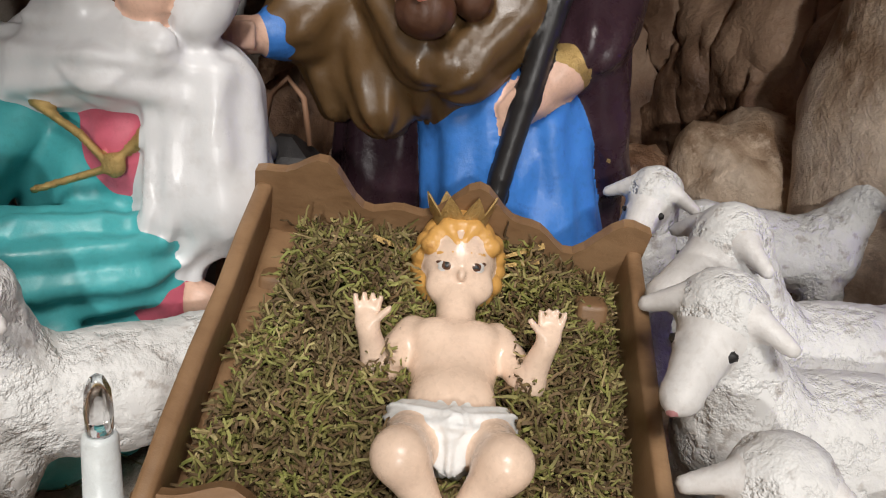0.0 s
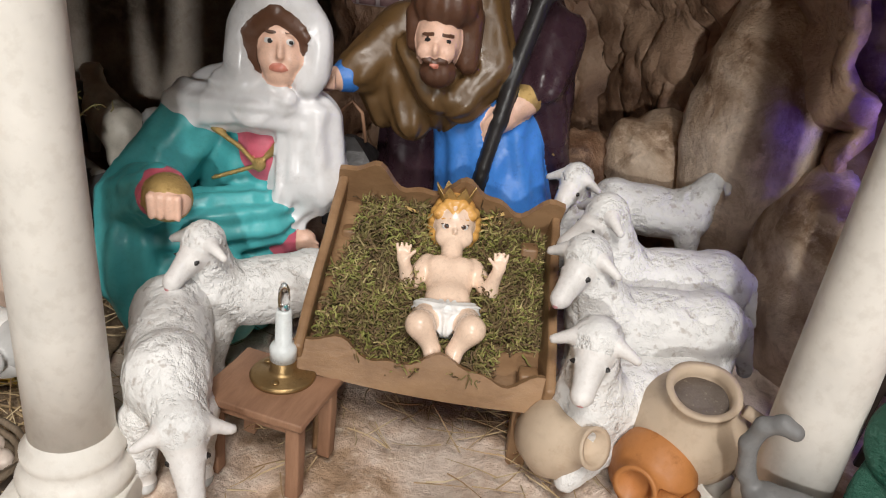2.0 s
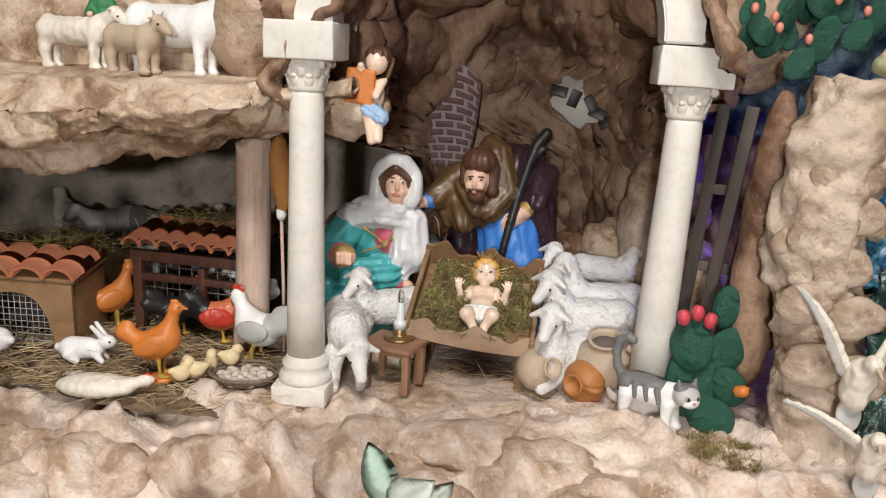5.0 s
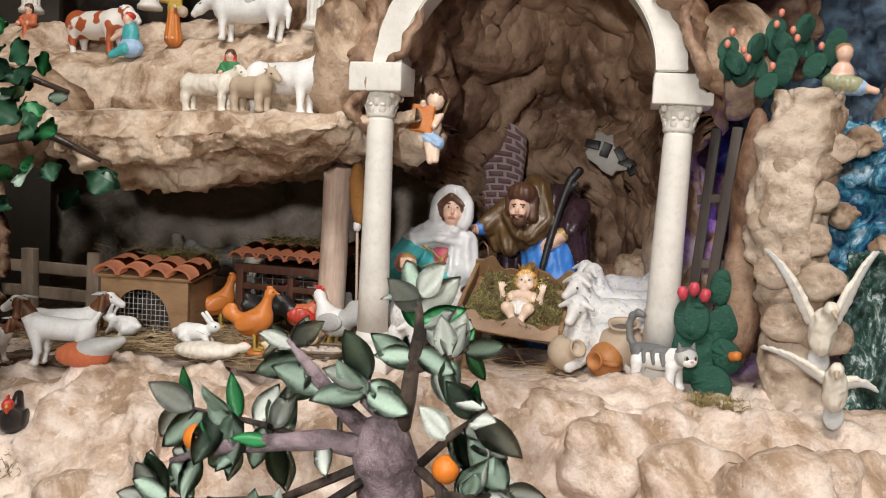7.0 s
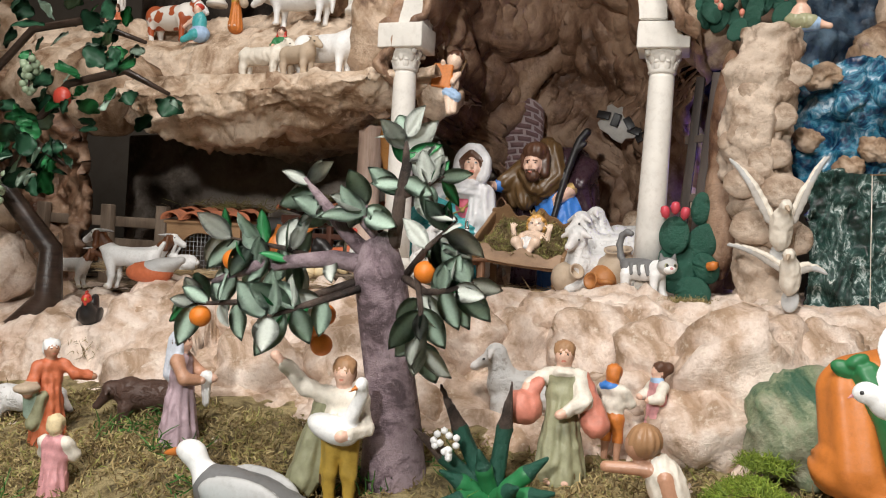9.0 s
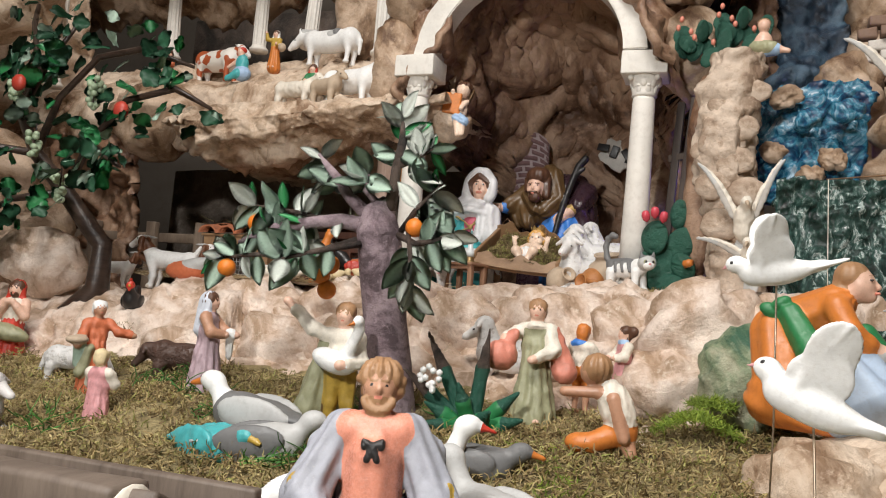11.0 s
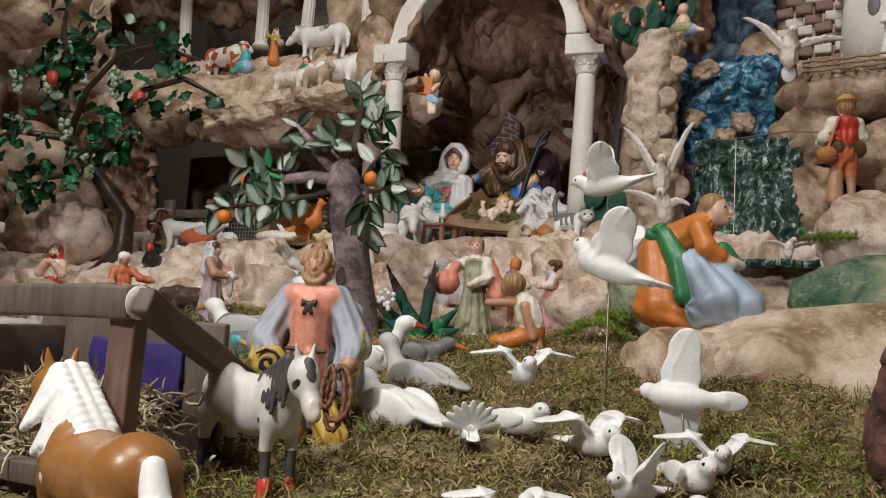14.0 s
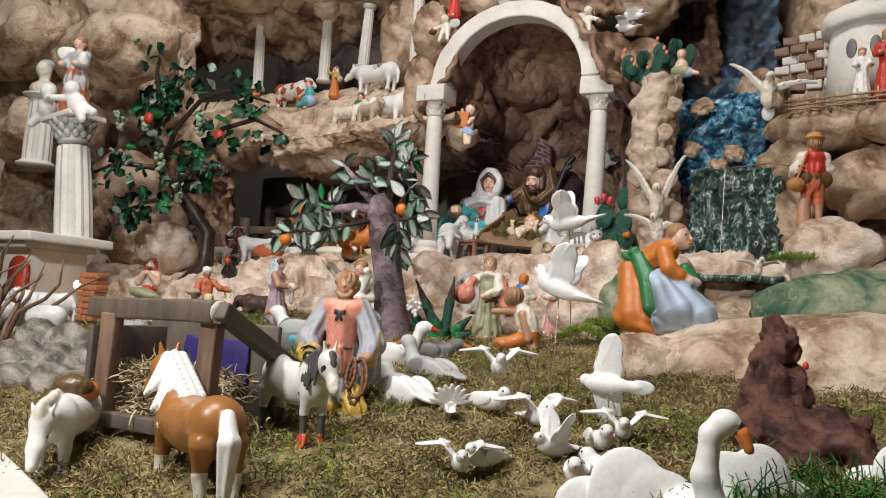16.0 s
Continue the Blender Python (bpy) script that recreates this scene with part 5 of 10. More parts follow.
def cat():
    head = [E(GREY_PALE, (0.043, 0, 0.048), (0.0125, 0.0135, 0.0115)), E(GREY, (0.041, 0, 0.054), (0.0105, 0.0120, 0.006), k=0.3), E(WHITE, (0.052, 0, 0.044), (0.0055, 0.008, 0.0055)), E(PINK_PALE, (0.0572, 0, 0.0455), (0.0012, 0.0018, 0.0012), k=0.1)]
    for q in (-1, 1):
        head += [C(GREY, (0.041, q * 0.008, 0.056), (0.040, q * 0.010, 0.065), 0.0046, 0.0012, k=0.3), E(SAGE, (0.0535, q * 0.0055, 0.0495), (0.0016, 0.0030, 0.0026), k=0.03), E(DARK, (0.0547, q * 0.0055, 0.0495), (0.0009, 0.0013, 0.0019), k=0.03)]
    turned = Matrix.Translation((0.036, 0, 0.042)) @ Matrix.Rotation(radians(-40), 4, "Z") @ Matrix.Rotation(radians(2), 4, "Y") @ Matrix.Translation((-0.036, 0, -0.045))
    s = moved(head, turned) + [E(WHITE, (0, 0, 0.036), (0.030, 0.0130, 0.0145)), E(GREY, (-0.006, 0, 0.045), (0.031, 0.0108, 0.0088), k=0.4), E(GREY, (-0.024, 0, 0.042), (0.011, 0.0118, 0.0105), k=0.3), E(WHITE, (0.024, 0, 0.038), (0.013, 0.012, 0.014)), C(WHITE, (0.028, 0, 0.041), (0.036, 0.0, 0.043), 0.0095, 0.009)]
    for q in (-1, 1):
        s += [C(WHITE, (0.024, q * 0.008, 0.030), (0.026 + q * 0.003, q * 0.008, 0.004), 0.0068, 0.0048), C(WHITE, (-0.022, q * 0.008, 0.030), (-0.025 - q * 0.002, q * 0.008, 0.004), 0.0082, 0.0048),
              E(WHITE, (0.030, q * 0.008, 0.003), (0.006, 0.0048, 0.0035)), E(WHITE, (-0.021, q * 0.008, 0.003), (0.006, 0.0048, 0.0035))]
        for k in range(3):
            s.append(C(GREY, (-0.012 + 0.012 * k, q * 0.011, 0.044), (-0.010 + 0.013 * k, q * 0.0138, 0.031), 0.0030, 0.002, k=0.05))
    pts = [(-0.028, 0, 0.042), (-0.037, 0, 0.055), (-0.040, 0, 0.072), (-0.036, 0, 0.085), (-0.028, 0, 0.090), (-0.022, 0, 0.088)]
    s += [C(GREY, a, b, 0.0048, 0.0044, k=0.5) for a, b in zip(pts, pts[1:])]
    figure("cat_figurine", "grey and white striped cat figurine with raised tail", "cat figurine", s, pose(0.378, 0.006, 0.270, 0, 0, -28), 96, 0.005)


cat()


def cactus():
    c = thing("cactus", "dark green clay prickly pear with red fruit", "cactus")
    rng = random.Random(3)
    pads = [(0.426, 0.022, 0.318, 0.030, 0.044, 8), (0.418, 0.016, 0.358, 0.023, 0.028, -6), (0.456, 0.028, 0.350, 0.022, 0.030, 34), (0.480, 0.032, 0.376, 0.019, 0.026, 50), (0.452, 0.032, 0.398, 0.014, 0.024, 4), (0.494, 0.036, 0.402, 0.016, 0.024, 44), (0.462, 0.018, 0.314, 0.023, 0.018, 62), (0.446, 0.012, 0.280, 0.026, 0.022, 20)]
    for x, y, z, w, h, lean in pads:
        s = [E(CACTUS, (0, 0, 0), (w, 0.0075, h))]
        for j in range(7):
            u, v = rng.uniform(-0.6, 0.6), rng.uniform(-0.6, 0.6)
            s.append(E(CACTUS, (w * u, rng.choice((-1, 1)) * 0.0042, h * v), (w * rng.uniform(0.25, 0.45), 0.0042, h * rng.uniform(0.12, 0.25)), (0, rng.uniform(-60, 60), 0), k=0.8))
        me = skin("pad", s, 34, 0.002)
        ob = new("pad", me)
        ob.parent = c
        ob.matrix_world = pose(x, y, z, rng.uniform(-12, 6), lean, rng.uniform(-25, 5))
    for x, z in ((0.406, 0.383), (0.418, 0.389), (0.430, 0.382)):
        part("fruit", lathe([(0.001, -0.002), (0.0055, 0.002), (0.0068, 0.009), (0.005, 0.015), (0.002, 0.0165)], 16, m=pose(x, 0.008, z, 12, (x - 0.419) * 900, 0)), painted("fruit_red", (0.62, 0.07, 0.10), 0.35), c, "pinkish red fruit")
    part("flower", lathe([(0.001, 0), (0.006, 0.003), (0.0065, 0.012), (0.004, 0.017), (0.001, 0.016)], 12, 0.3, m=pose(0.462, 0.002, 0.317, 20, 80, 0)), ORANGE, c, "orange flower")


cactus()

post = thing("wooden_post", "pinkish white weathered tree trunk post holding up the rock shelf", "post", pose(-0.118, 0.155, 0.25, 0, 1.5, 0))
part("trunk", lathe([(0.0255, 0.0), (0.0235, 0.02), (0.0225, 0.1), (0.0215, 0.2), (0.0225, 0.27), (0.0235, 0.275), (0.020, 0.277)], 28, 0.10, 4.0), WOOD_PINK, post)
part("cut_end", lathe([(0.020, 0.2765), (0.019, 0.279), (0.010, 0.2795)], 24, 0.08), IVORY, post)

broom = thing("broom", "small straw broom leaning against the post, brush upward", "broom", pose(-0.066, 0.135, 0.25, 3, 0, 0))
part("stick", tube([(0, 0, 0), (0.001, 0, 0.1), (0, 0, 0.195)], 0.0022, 8), WOOD_PINK, broom)
part("binding", lathe([(0.004, 0.186), (0.006, 0.190), (0.006, 0.198), (0.0045, 0.200)], 16, m=None), WHITE, broom)
part("brush", lathe([(0.0045, 0.197), (0.011, 0.215), (0.0125, 0.25), (0.010, 0.285), (0.003, 0.290)], 20, 0.12), painted("broom_straw", (0.42, 0.19, 0.05), 0.7, (0.25, 0.1, 0.03), 0.6, 120, 0.003), broom)


def hen_house(m, w, d, h, wood_mat, label, tiles=7):
    hh = thing("hen_house", label, "hen house", m, "hen houses")
    for x in (-w / 2, w / 2):
        for y in (-d / 2, d / 2):
            part("post", worn_box((x, y, h / 2), (0.013, 0.013, h), bevel=0.001, seed=x * 30), wood_mat, hh)
    for y in (-d / 2, d / 2):
        part("beam", worn_box((0, y, h), (w + 0.02, 0.012, 0.014), bevel=0.001), wood_mat, hh)
        part("rail", worn_box((0, y, h * 0.72), (w, 0.008, 0.010), bevel=0.001), wood_mat, hh)
    part("brace", worn_box((w * 0.12, -d / 2, h * 0.45), (0.010, 0.010, h * 0.9), bevel=0.001), wood_mat, hh)
    part("roof_board", worn_box((0, 0, h + 0.016), (w + 0.03, d + 0.03, 0.006), (-6, 0, 0), bevel=0.001), wood_mat, hh)
    bm = bmesh.new()
    r = (w + 0.03) / tiles / 2
    n = 8
    ring = []
    for yy in (-0.5, 0.5):
        for rr in (r, r * 0.82):
            ring.append([bm.verts.new((rr * 1.05 * math.cos(math.pi * k / n), yy, rr * math.sin(math.pi * k / n))) for k in range(n + 1)])
    a, b, c, e = ring
    for k in range(n):
        bm.faces.new((a[k], a[k + 1], c[k + 1], c[k]))
        bm.faces.new((b[k + 1], b[k], e[k], e[k + 1]))
        bm.faces.new((a[k + 1], a[k], b[k], b[k + 1]))
        bm.faces.new((c[k], c[k + 1], e[k + 1], e[k]))
    first = part("roof_tile", bm, TILE_CLAY, hh)
    length = (d + 0.04) / 2
    for row in range(2):
        for k in range(tiles):
            t = first if row == 0 and k == 0 else new("roof_tile", first.data)
            t.parent = hh
            t.matrix_local = pose(-(w + 0.03) / 2 + r * (2 * k + 1), -0.25 * (d + 0.03) + row * length * 0.9, h + 0.022 + row * 0.007, 9 + random.uniform(-2, 2), 0, random.uniform(-3, 3)) @ Matrix.Diagonal((1, length, 1, 1))
    bm = bmesh.new()
    for k in range(9):
        tube([(-w / 2 + w * k / 8, 0.0, 0.01), (-w / 2 + w * k / 8, 0.0, h * 0.95)], 0.0006, 5, bm)
    for k in range(6):
        tube([(-w / 2, 0.0, h * (k + 1) / 7), (w / 2, 0.0, h * (k + 1) / 7)], 0.0006, 5, bm)
    part("wire_mesh", bm, GREY, hh).location = (0, -d / 2 + 0.004, 0)
    return hh


hen_house(pose(-0.205, 0.222, 0.255, 0, 0, -4), 0.150, 0.10, 0.106, WOOD_RED, "reddish wooden hen house with clay tile roof and wire mesh")
PLYWOOD = wood("plywood_tan", (0.34, 0.205, 0.105), (0.23, 0.125, 0.06), 18, (1, 1, 2.5))


def hutch():
    """Plywood hutch: arched front with wire netting, side boards, roof of clay tiles."""
    w, d, h = 0.148, 0.085, 0.088
    hu = thing("hen_house", "tan plywood rabbit hutch with arched front and clay tile roof", "hen house", pose(-0.404, 0.128, 0.255, 0, 0, 4), "hen houses")
    bm = bmesh.new()
    n = 36
    cols = []
    for k in range(n + 1):
        x = -w / 2 + w * k / n
        u = (x + 0.004) / (w * 0.34)
        open_ = h * 0.80 * math.sqrt(max(0.0, 1 - abs(u) ** 2.6)) if abs(u) < 1 else 0.0
        cols.append([bm.verts.new((x, y, z)) for y in (-0.003, 0.003) for z in (open_, h)])
    for a, b in zip(cols, cols[1:]):
        for p, q in ((0, 1), (1, 3), (3, 2), (2, 0)):
            bm.faces.new((a[p], a[q], b[q], b[p]))
    for c in (cols[0], cols[-1]):
        bm.faces.new((c[0], c[1], c[3], c[2]))
    bmesh.ops.recalc_face_normals(bm, faces=bm.faces)
    part("front_board", bm, PLYWOOD, hu, smooth=False).location = (0, -d / 2, 0)
    for x in (-w / 2 + 0.004, w / 2 - 0.004):
        part("side_board", worn_box((x, 0.004, h / 2), (0.006, d - 0.004, h), bevel=0.001, seed=x), PLYWOOD, hu)
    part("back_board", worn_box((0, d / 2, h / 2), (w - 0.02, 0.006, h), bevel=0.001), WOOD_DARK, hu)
    part("roof_board", worn_box((0, 0, h + 0.006), (w + 0.012, d + 0.012, 0.005), (6, 0, 0), bevel=0.001), PLYWOOD, hu)
    bm = bmesh.new()
    for k in range(15):
        tube([(-w * 0.36 + w * 0.72 * k / 14, 0, 0.004), (-w * 0.36 + w * 0.72 * k / 14, 0, h * 0.86)], 0.0005, 4, bm)
    for k in range(9):
        tube([(-w * 0.36, 0, h * 0.86 * (k + 0.5) / 9), (w * 0.36, 0, h * 0.86 * (k + 0.5) / 9)], 0.0005, 4, bm)
    part("wire_mesh", bm, GREY_PALE, hu).location = (0, -d / 2 + 0.006, 0)
    tile = bpy.data.objects["roof_tile"].data
    r0 = (0.150 + 0.03) / 7 / 2
    for row in range(2):
        for k in range(4):
            r = (w + 0.016) / 8
            t = new("roof_tile", tile)
            t.parent = hu
            t.matrix_local = pose(-(w + 0.016) / 2 + r * (2 * k + 1), -0.026 + row * 0.042, h + 0.009 + row * 0.008, 10, 0, (k * 7 + row * 5) % 5 - 2) @ Matrix.Diagonal((r / r0, 0.056, 0.8 * r / r0, 1))


hutch()
for x, y, z in ((-0.205, 0.25, 0.395), (-0.392, 0.165, 0.372)):
    rng = np.random.default_rng(int(-x * 1000))
    f = np.stack([rng.normal(x, 0.045, 420), rng.normal(y, 0.016, 420), z + rng.uniform(0, 0.012, 420)], 1)
    strands("roof_hay", f, rng.normal(size=(420, 3)) * (1, 1, 0.4), 0.026, 0.0006, 0.4, MOSS_CRIB, "dry hay lying on the tiled roof", "hay", 5, None, 4, 0.3)



def hen_solids(coat, wing, tail, head=None, tall=1.0, comb=RED):
    head = head or coat
    s = [E(coat, (0, 0, 0.034), (0.026, 0.0175, 0.0185)), E(coat, (0.014, 0, 0.040), (0.014, 0.014, 0.016)), C(coat, (0.016, 0, 0.044), (0.026, 0, 0.062 * tall), 0.011, 0.0065), E(head, (0.028, 0, 0.066 * tall), (0.0085, 0.0072, 0.0080)),
         C(YELLOW, (0.035, 0, 0.065 * tall), (0.041, 0, 0.063 * tall), 0.0024, 0.0008, k=0.2),
         C(tail, (-0.020, 0, 0.042), (-0.040, 0, 0.062), 0.0115, 0.006), C(tail, (-0.020, 0, 0.038), (-0.044, 0, 0.048), 0.0105, 0.006), E(tail, (-0.033, 0, 0.050), (0.014, 0.006, 0.016), (0, 30, 0))]
    if comb:
        s += [E(comb, (0.027, 0, 0.075 * tall), (0.0085, 0.0016, 0.0042), k=0.1), E(comb, (0.033, 0, 0.079 * tall - 0.004), (0.003, 0.0014, 0.003), k=0.1), E(comb, (0.0345, 0, 0.0575 * tall), (0.0022, 0.0024, 0.0042), k=0.1)]
    for q in (-1, 1):
        s += [E(wing, (-0.004, q * 0.016, 0.036), (0.021, 0.0045, 0.012), (0, 8, 0), k=0.4), E(DARK, (0.0325, q * 0.0058, 0.0675 * tall), (0.0012, 0.0009, 0.0012), k=0.02),
              C(YELLOW, (0.002, q * 0.007, 0.020), (0.004, q * 0.008, 0.003), 0.0024, 0.0018, k=0.3), E(YELLOW, (0.007, q * 0.008, 0.002), (0.007, 0.004, 0.0018), k=0.3)]
    return s


def hen(label, m, scale, *a, **k):
    figure("hen_figurine", label, "hen figurine", hen_solids(*a, **k), m @ Matrix.Diagonal((scale, scale, scale, 1)), 64, 0.005, "hens in the yard")


def plain_hen(label, m, scale):
    """Upright plump hen with a cocked tail, painted in one colour."""
    s = [E(ORANGE, (0.002, 0, 0.040), (0.026, 0.0165, 0.0185), (0, -28, 0)), E(ORANGE, (0.013, 0, 0.049), (0.014, 0.0135, 0.017)), C(ORANGE, (0.014, 0, 0.054), (0.021, 0, 0.078), 0.0105, 0.0062), E(ORANGE, (0.0235, 0, 0.083), (0.0080, 0.0068, 0.0072)), C(ORANGE, (0.030, 0, 0.083), (0.0365, 0, 0.0815), 0.0028, 0.0010, k=0.2), E(ORANGE, (0.022, 0, 0.0905), (0.005, 0.0013, 0.0025), k=0.2),
         C(ORANGE, (-0.014, 0, 0.040), (-0.037, 0, 0.052), 0.0125, 0.0065), E(ORANGE, (-0.033, 0, 0.054), (0.010, 0.0055, 0.0125), (0, 25, 0))]
    for q in (-1, 1):
        s += [E(ORANGE, (-0.004, q * 0.0145, 0.041), (0.019, 0.0040, 0.0115), (0, -22, 0), k=0.25), E(DARK, (0.0280, q * 0.0055, 0.0850), (0.0011, 0.0008, 0.0011), k=0.02), C(YELLOW, (0.004, q * 0.007, 0.026), (0.005, q * 0.008, 0.003), 0.0026, 0.0018, k=0.3), E(YELLOW, (0.009, q * 0.008, 0.002), (0.007, 0.004, 0.0018), k=0.3)]
    figure("hen_figurine", label, "hen figurine", s, m @ Matrix.Diagonal((scale, scale, scale, 1)), 84, 0.005, "hens in the yard")


plain_hen("plain orange hen figurine on an orange foot", pose(-0.180, 0.018, 0.262, 0, 0, 10), 1.02)
plain_hen("plain orange hen figurine beside the hen house", pose(-0.322, 0.172, 0.258, 0, 0, 38), 1.0)
hen("white hen figurine with grey wings and red comb", pose(-0.090, 0.108, 0.256, 0, 0, 160), 1.18, WHITE, GREY_PALE, GREY_PALE)
hen("brown and red rooster figurine with dark tail", pose(-0.158, 0.150, 0.258, 0, 0, 20), 1.05, ORANGE_ROBE, RED, DARK)
hen("black hen figurine with red comb", pose(-0.222, 0.165, 0.258, 0, 0, 40), 1.0, DARK, DARK, DARK)
hen("white hen figurine inside the hen house", pose(-0.150, 0.235, 0.262, 0, 0, 170), 0.95, WHITE, GREY_PALE, WHITE)
hen("black hen figurine with red face on the rock step", pose(-0.385, -0.205, 0.170, 0, 0, -60), 0.85, DARK, DARK, DARK, RED)
figure("foot_stand", "round orange painted stand under the orange hen", "stand", [E(ORANGE, (0, 0, 0), (0.016, 0.013, 0.006))], pose(-0.176, 0.018, 0.259), 24, 0.002)
CHICK_ME = skin("chick_figurine", [E(CHICK, (0, 0, 0.010), (0.011, 0.0085, 0.0095)), E(CHICK, (0.008, 0, 0.020), (0.0065, 0.0062, 0.0062)), C(ORANGE, (0.013, 0, 0.020), (0.017, 0, 0.019), 0.0016, 0.0006, k=0.1), E(CHICK, (-0.009, 0, 0.014), (0.006, 0.004, 0.004)), E(DARK, (0.0115, 0.0045, 0.0215), (0.0008, 0.0008, 0.0008), k=0.02), E(DARK, (0.0115, -0.0045, 0.0215), (0.0008, 0.0008, 0.0008), k=0.02)], 40, 0.003)
for x, y, z, a in ((-0.147, 0.010, 0.262, 40), (-0.133, 0.020, 0.264, 200), (-0.126, 0.042, 0.262, 100), (-0.104, 0.050, 0.270, 20), (-0.150, 0.032, 0.262, 300)):
    ob = new("chick_figurine", CHICK_ME)
    ob.matrix_world = pose(x, y, z, 0, 0, a)
    tagged(ob, "small pale yellow chick figurine beside the eggs", "chick figurine", "chicks by the eggs")


def egg_basket():
    nest = thing("egg_basket", "shallow woven tray filled with hen eggs", "basket", pose(-0.080, 0.034, 0.257))
    bm = bmesh.new()
    for k in range(7):
        r = 0.018 + 0.0038 * k
        tube([(r * math.cos(0.3 * j), 0.82 * r * math.sin(0.3 * j), 0.0012 + 0.00035 * k * k + 0.0008 * math.sin(j * 2 + k)) for j in range(22)], 0.0022, 6, bm)
    part("weave", bm, wood("wicker", (0.22, 0.17, 0.12), (0.10, 0.075, 0.05), 60), nest)
    part("bottom", lathe([(0.036, -0.001), (0.036, 0.002), (0.01, 0.0022)], 24), WOOD_DARK, nest).scale = (1, 0.82, 1)
    egg = bmesh.new()
    lathe([(0.0006, -0.0072), (0.0035, -0.0058), (0.0052, -0.001), (0.0046, 0.003), (0.0026, 0.0062), (0.0004, 0.0074)], 14, bm=egg)
    egg_mesh = part("egg", egg, painted("egg_shell", (0.62, 0.53, 0.46), 0.45, (0.42, 0.33, 0.28), 0.3), nest)
    k = 0
    rng = random.Random(5)
    for ring, num in ((0.0, 1), (0.0105, 5), (0.021, 10), (0.029, 9)):
        for j in range(num):
            a = 2 * math.pi * j / num + ring * 60
            e = egg_mesh if k == 0 else new("egg", egg_mesh.data)
            k += 1
            e.parent = nest
            e.matrix_local = pose(ring * math.cos(a), 0.82 * ring * math.sin(a), 0.009 - ring * 0.05, 80 + rng.uniform(-15, 15), 0, rng.uniform(0, 360))


egg_basket()
RABBIT = [E(WHITE, (0, 0, 0.017), (0.026, 0.0125, 0.0135)), E(WHITE, (-0.014, 0, 0.016), (0.016, 0.0135, 0.0145)), E(WHITE, (0.028, 0, 0.026), (0.0115, 0.0085, 0.0088)), E(WHITE, (-0.031, 0, 0.017), (0.005, 0.005, 0.005)), E(PINK_PALE, (0.0395, 0, 0.025), (0.0015, 0.0018, 0.0012), k=0.1)]
for q in (-1, 1):
    RABBIT += [C(WHITE, (0.024, q * 0.004, 0.033), (0.014, q * 0.007, 0.047), 0.0038, 0.0026, k=0.4), E(DARK, (0.034, q * 0.0068, 0.028), (0.0014, 0.001, 0.0014), k=0.02), C(WHITE, (0.016, q * 0.007, 0.012), (0.024, q * 0.008, 0.003), 0.005, 0.0035), C(WHITE, (-0.014, q * 0.010, 0.012), (-0.006, q * 0.011, 0.003), 0.008, 0.004)]
RABBIT_ME = skin("rabbit_figurine", RABBIT, 60, 0.004)
for x, y, a, lab in ((-0.292, 0.052, 8, "white rabbit figurine on the straw"), (-0.420, 0.058, 170, "white rabbit figurine beside the hutch")):
    ob = new("rabbit_figurine", RABBIT_ME)
    ob.matrix_world = pose(x, y, 0.256, 0, 0, a)
    tagged(ob, lab, "rabbit figurine", "rabbits in the yard")
figure("duck_figurine", "cream duck figurine lying on the straw", "duck figurine", [E(IVORY, (0, 0, 0.010), (0.044, 0.019, 0.0125)), C(IVORY, (0.035, 0, 0.012), (0.052, 0.002, 0.016), 0.008, 0.0055), E(IVORY, (0.056, 0.003, 0.018), (0.008, 0.006, 0.006)), C(RED, (0.062, 0.003, 0.018), (0.068, 0.004, 0.016), 0.0022, 0.001, k=0.1), E(RED, (0.056, 0.003, 0.024), (0.005, 0.0018, 0.002), k=0.1)], pose(-0.225, -0.035, 0.258, 0, 0, 8), 56, 0.005)


def lantern():
    ln = thing("lantern", "dark metal lantern with red glow hanging from the man's hand", "lantern", pose(0.100, 0.292, 0.318))
    part("body", worn_box((0, 0, 0.030), (0.036, 0.036, 0.050), bevel=0.002), DARK, ln)
    part("roof", lathe([(0.030, 0.055), (0.030, 0.058), (0.018, 0.068), (0.005, 0.076)], 4, m=pose(0, 0, 0, 0, 0, 45)), DARK, ln, smooth=False)
    part("handle", tube([(-0.012, 0, 0.072), (-0.008, 0, 0.095), (0, 0, 0.104), (0.008, 0, 0.095), (0.012, 0, 0.072)], 0.0016, 6), WOOD_STOOL, ln)
    glow, t, p = nodes_of("red_glow")
    p.inputs["Base Color"].default_value = (0.5, 0.01, 0.01, 1)
    p.inputs["Emission Color"].default_value, p.inputs["Emission Strength"].default_value = (1.0, 0.04, 0.02, 1), 3.0
    part("red_bulb", lathe([(0.001, -0.004), (0.003, -0.001), (0.003, 0.003), (0.001, 0.005)], 12, m=pose(0.010, -0.021, 0.030)), glow, ln)


lantern()


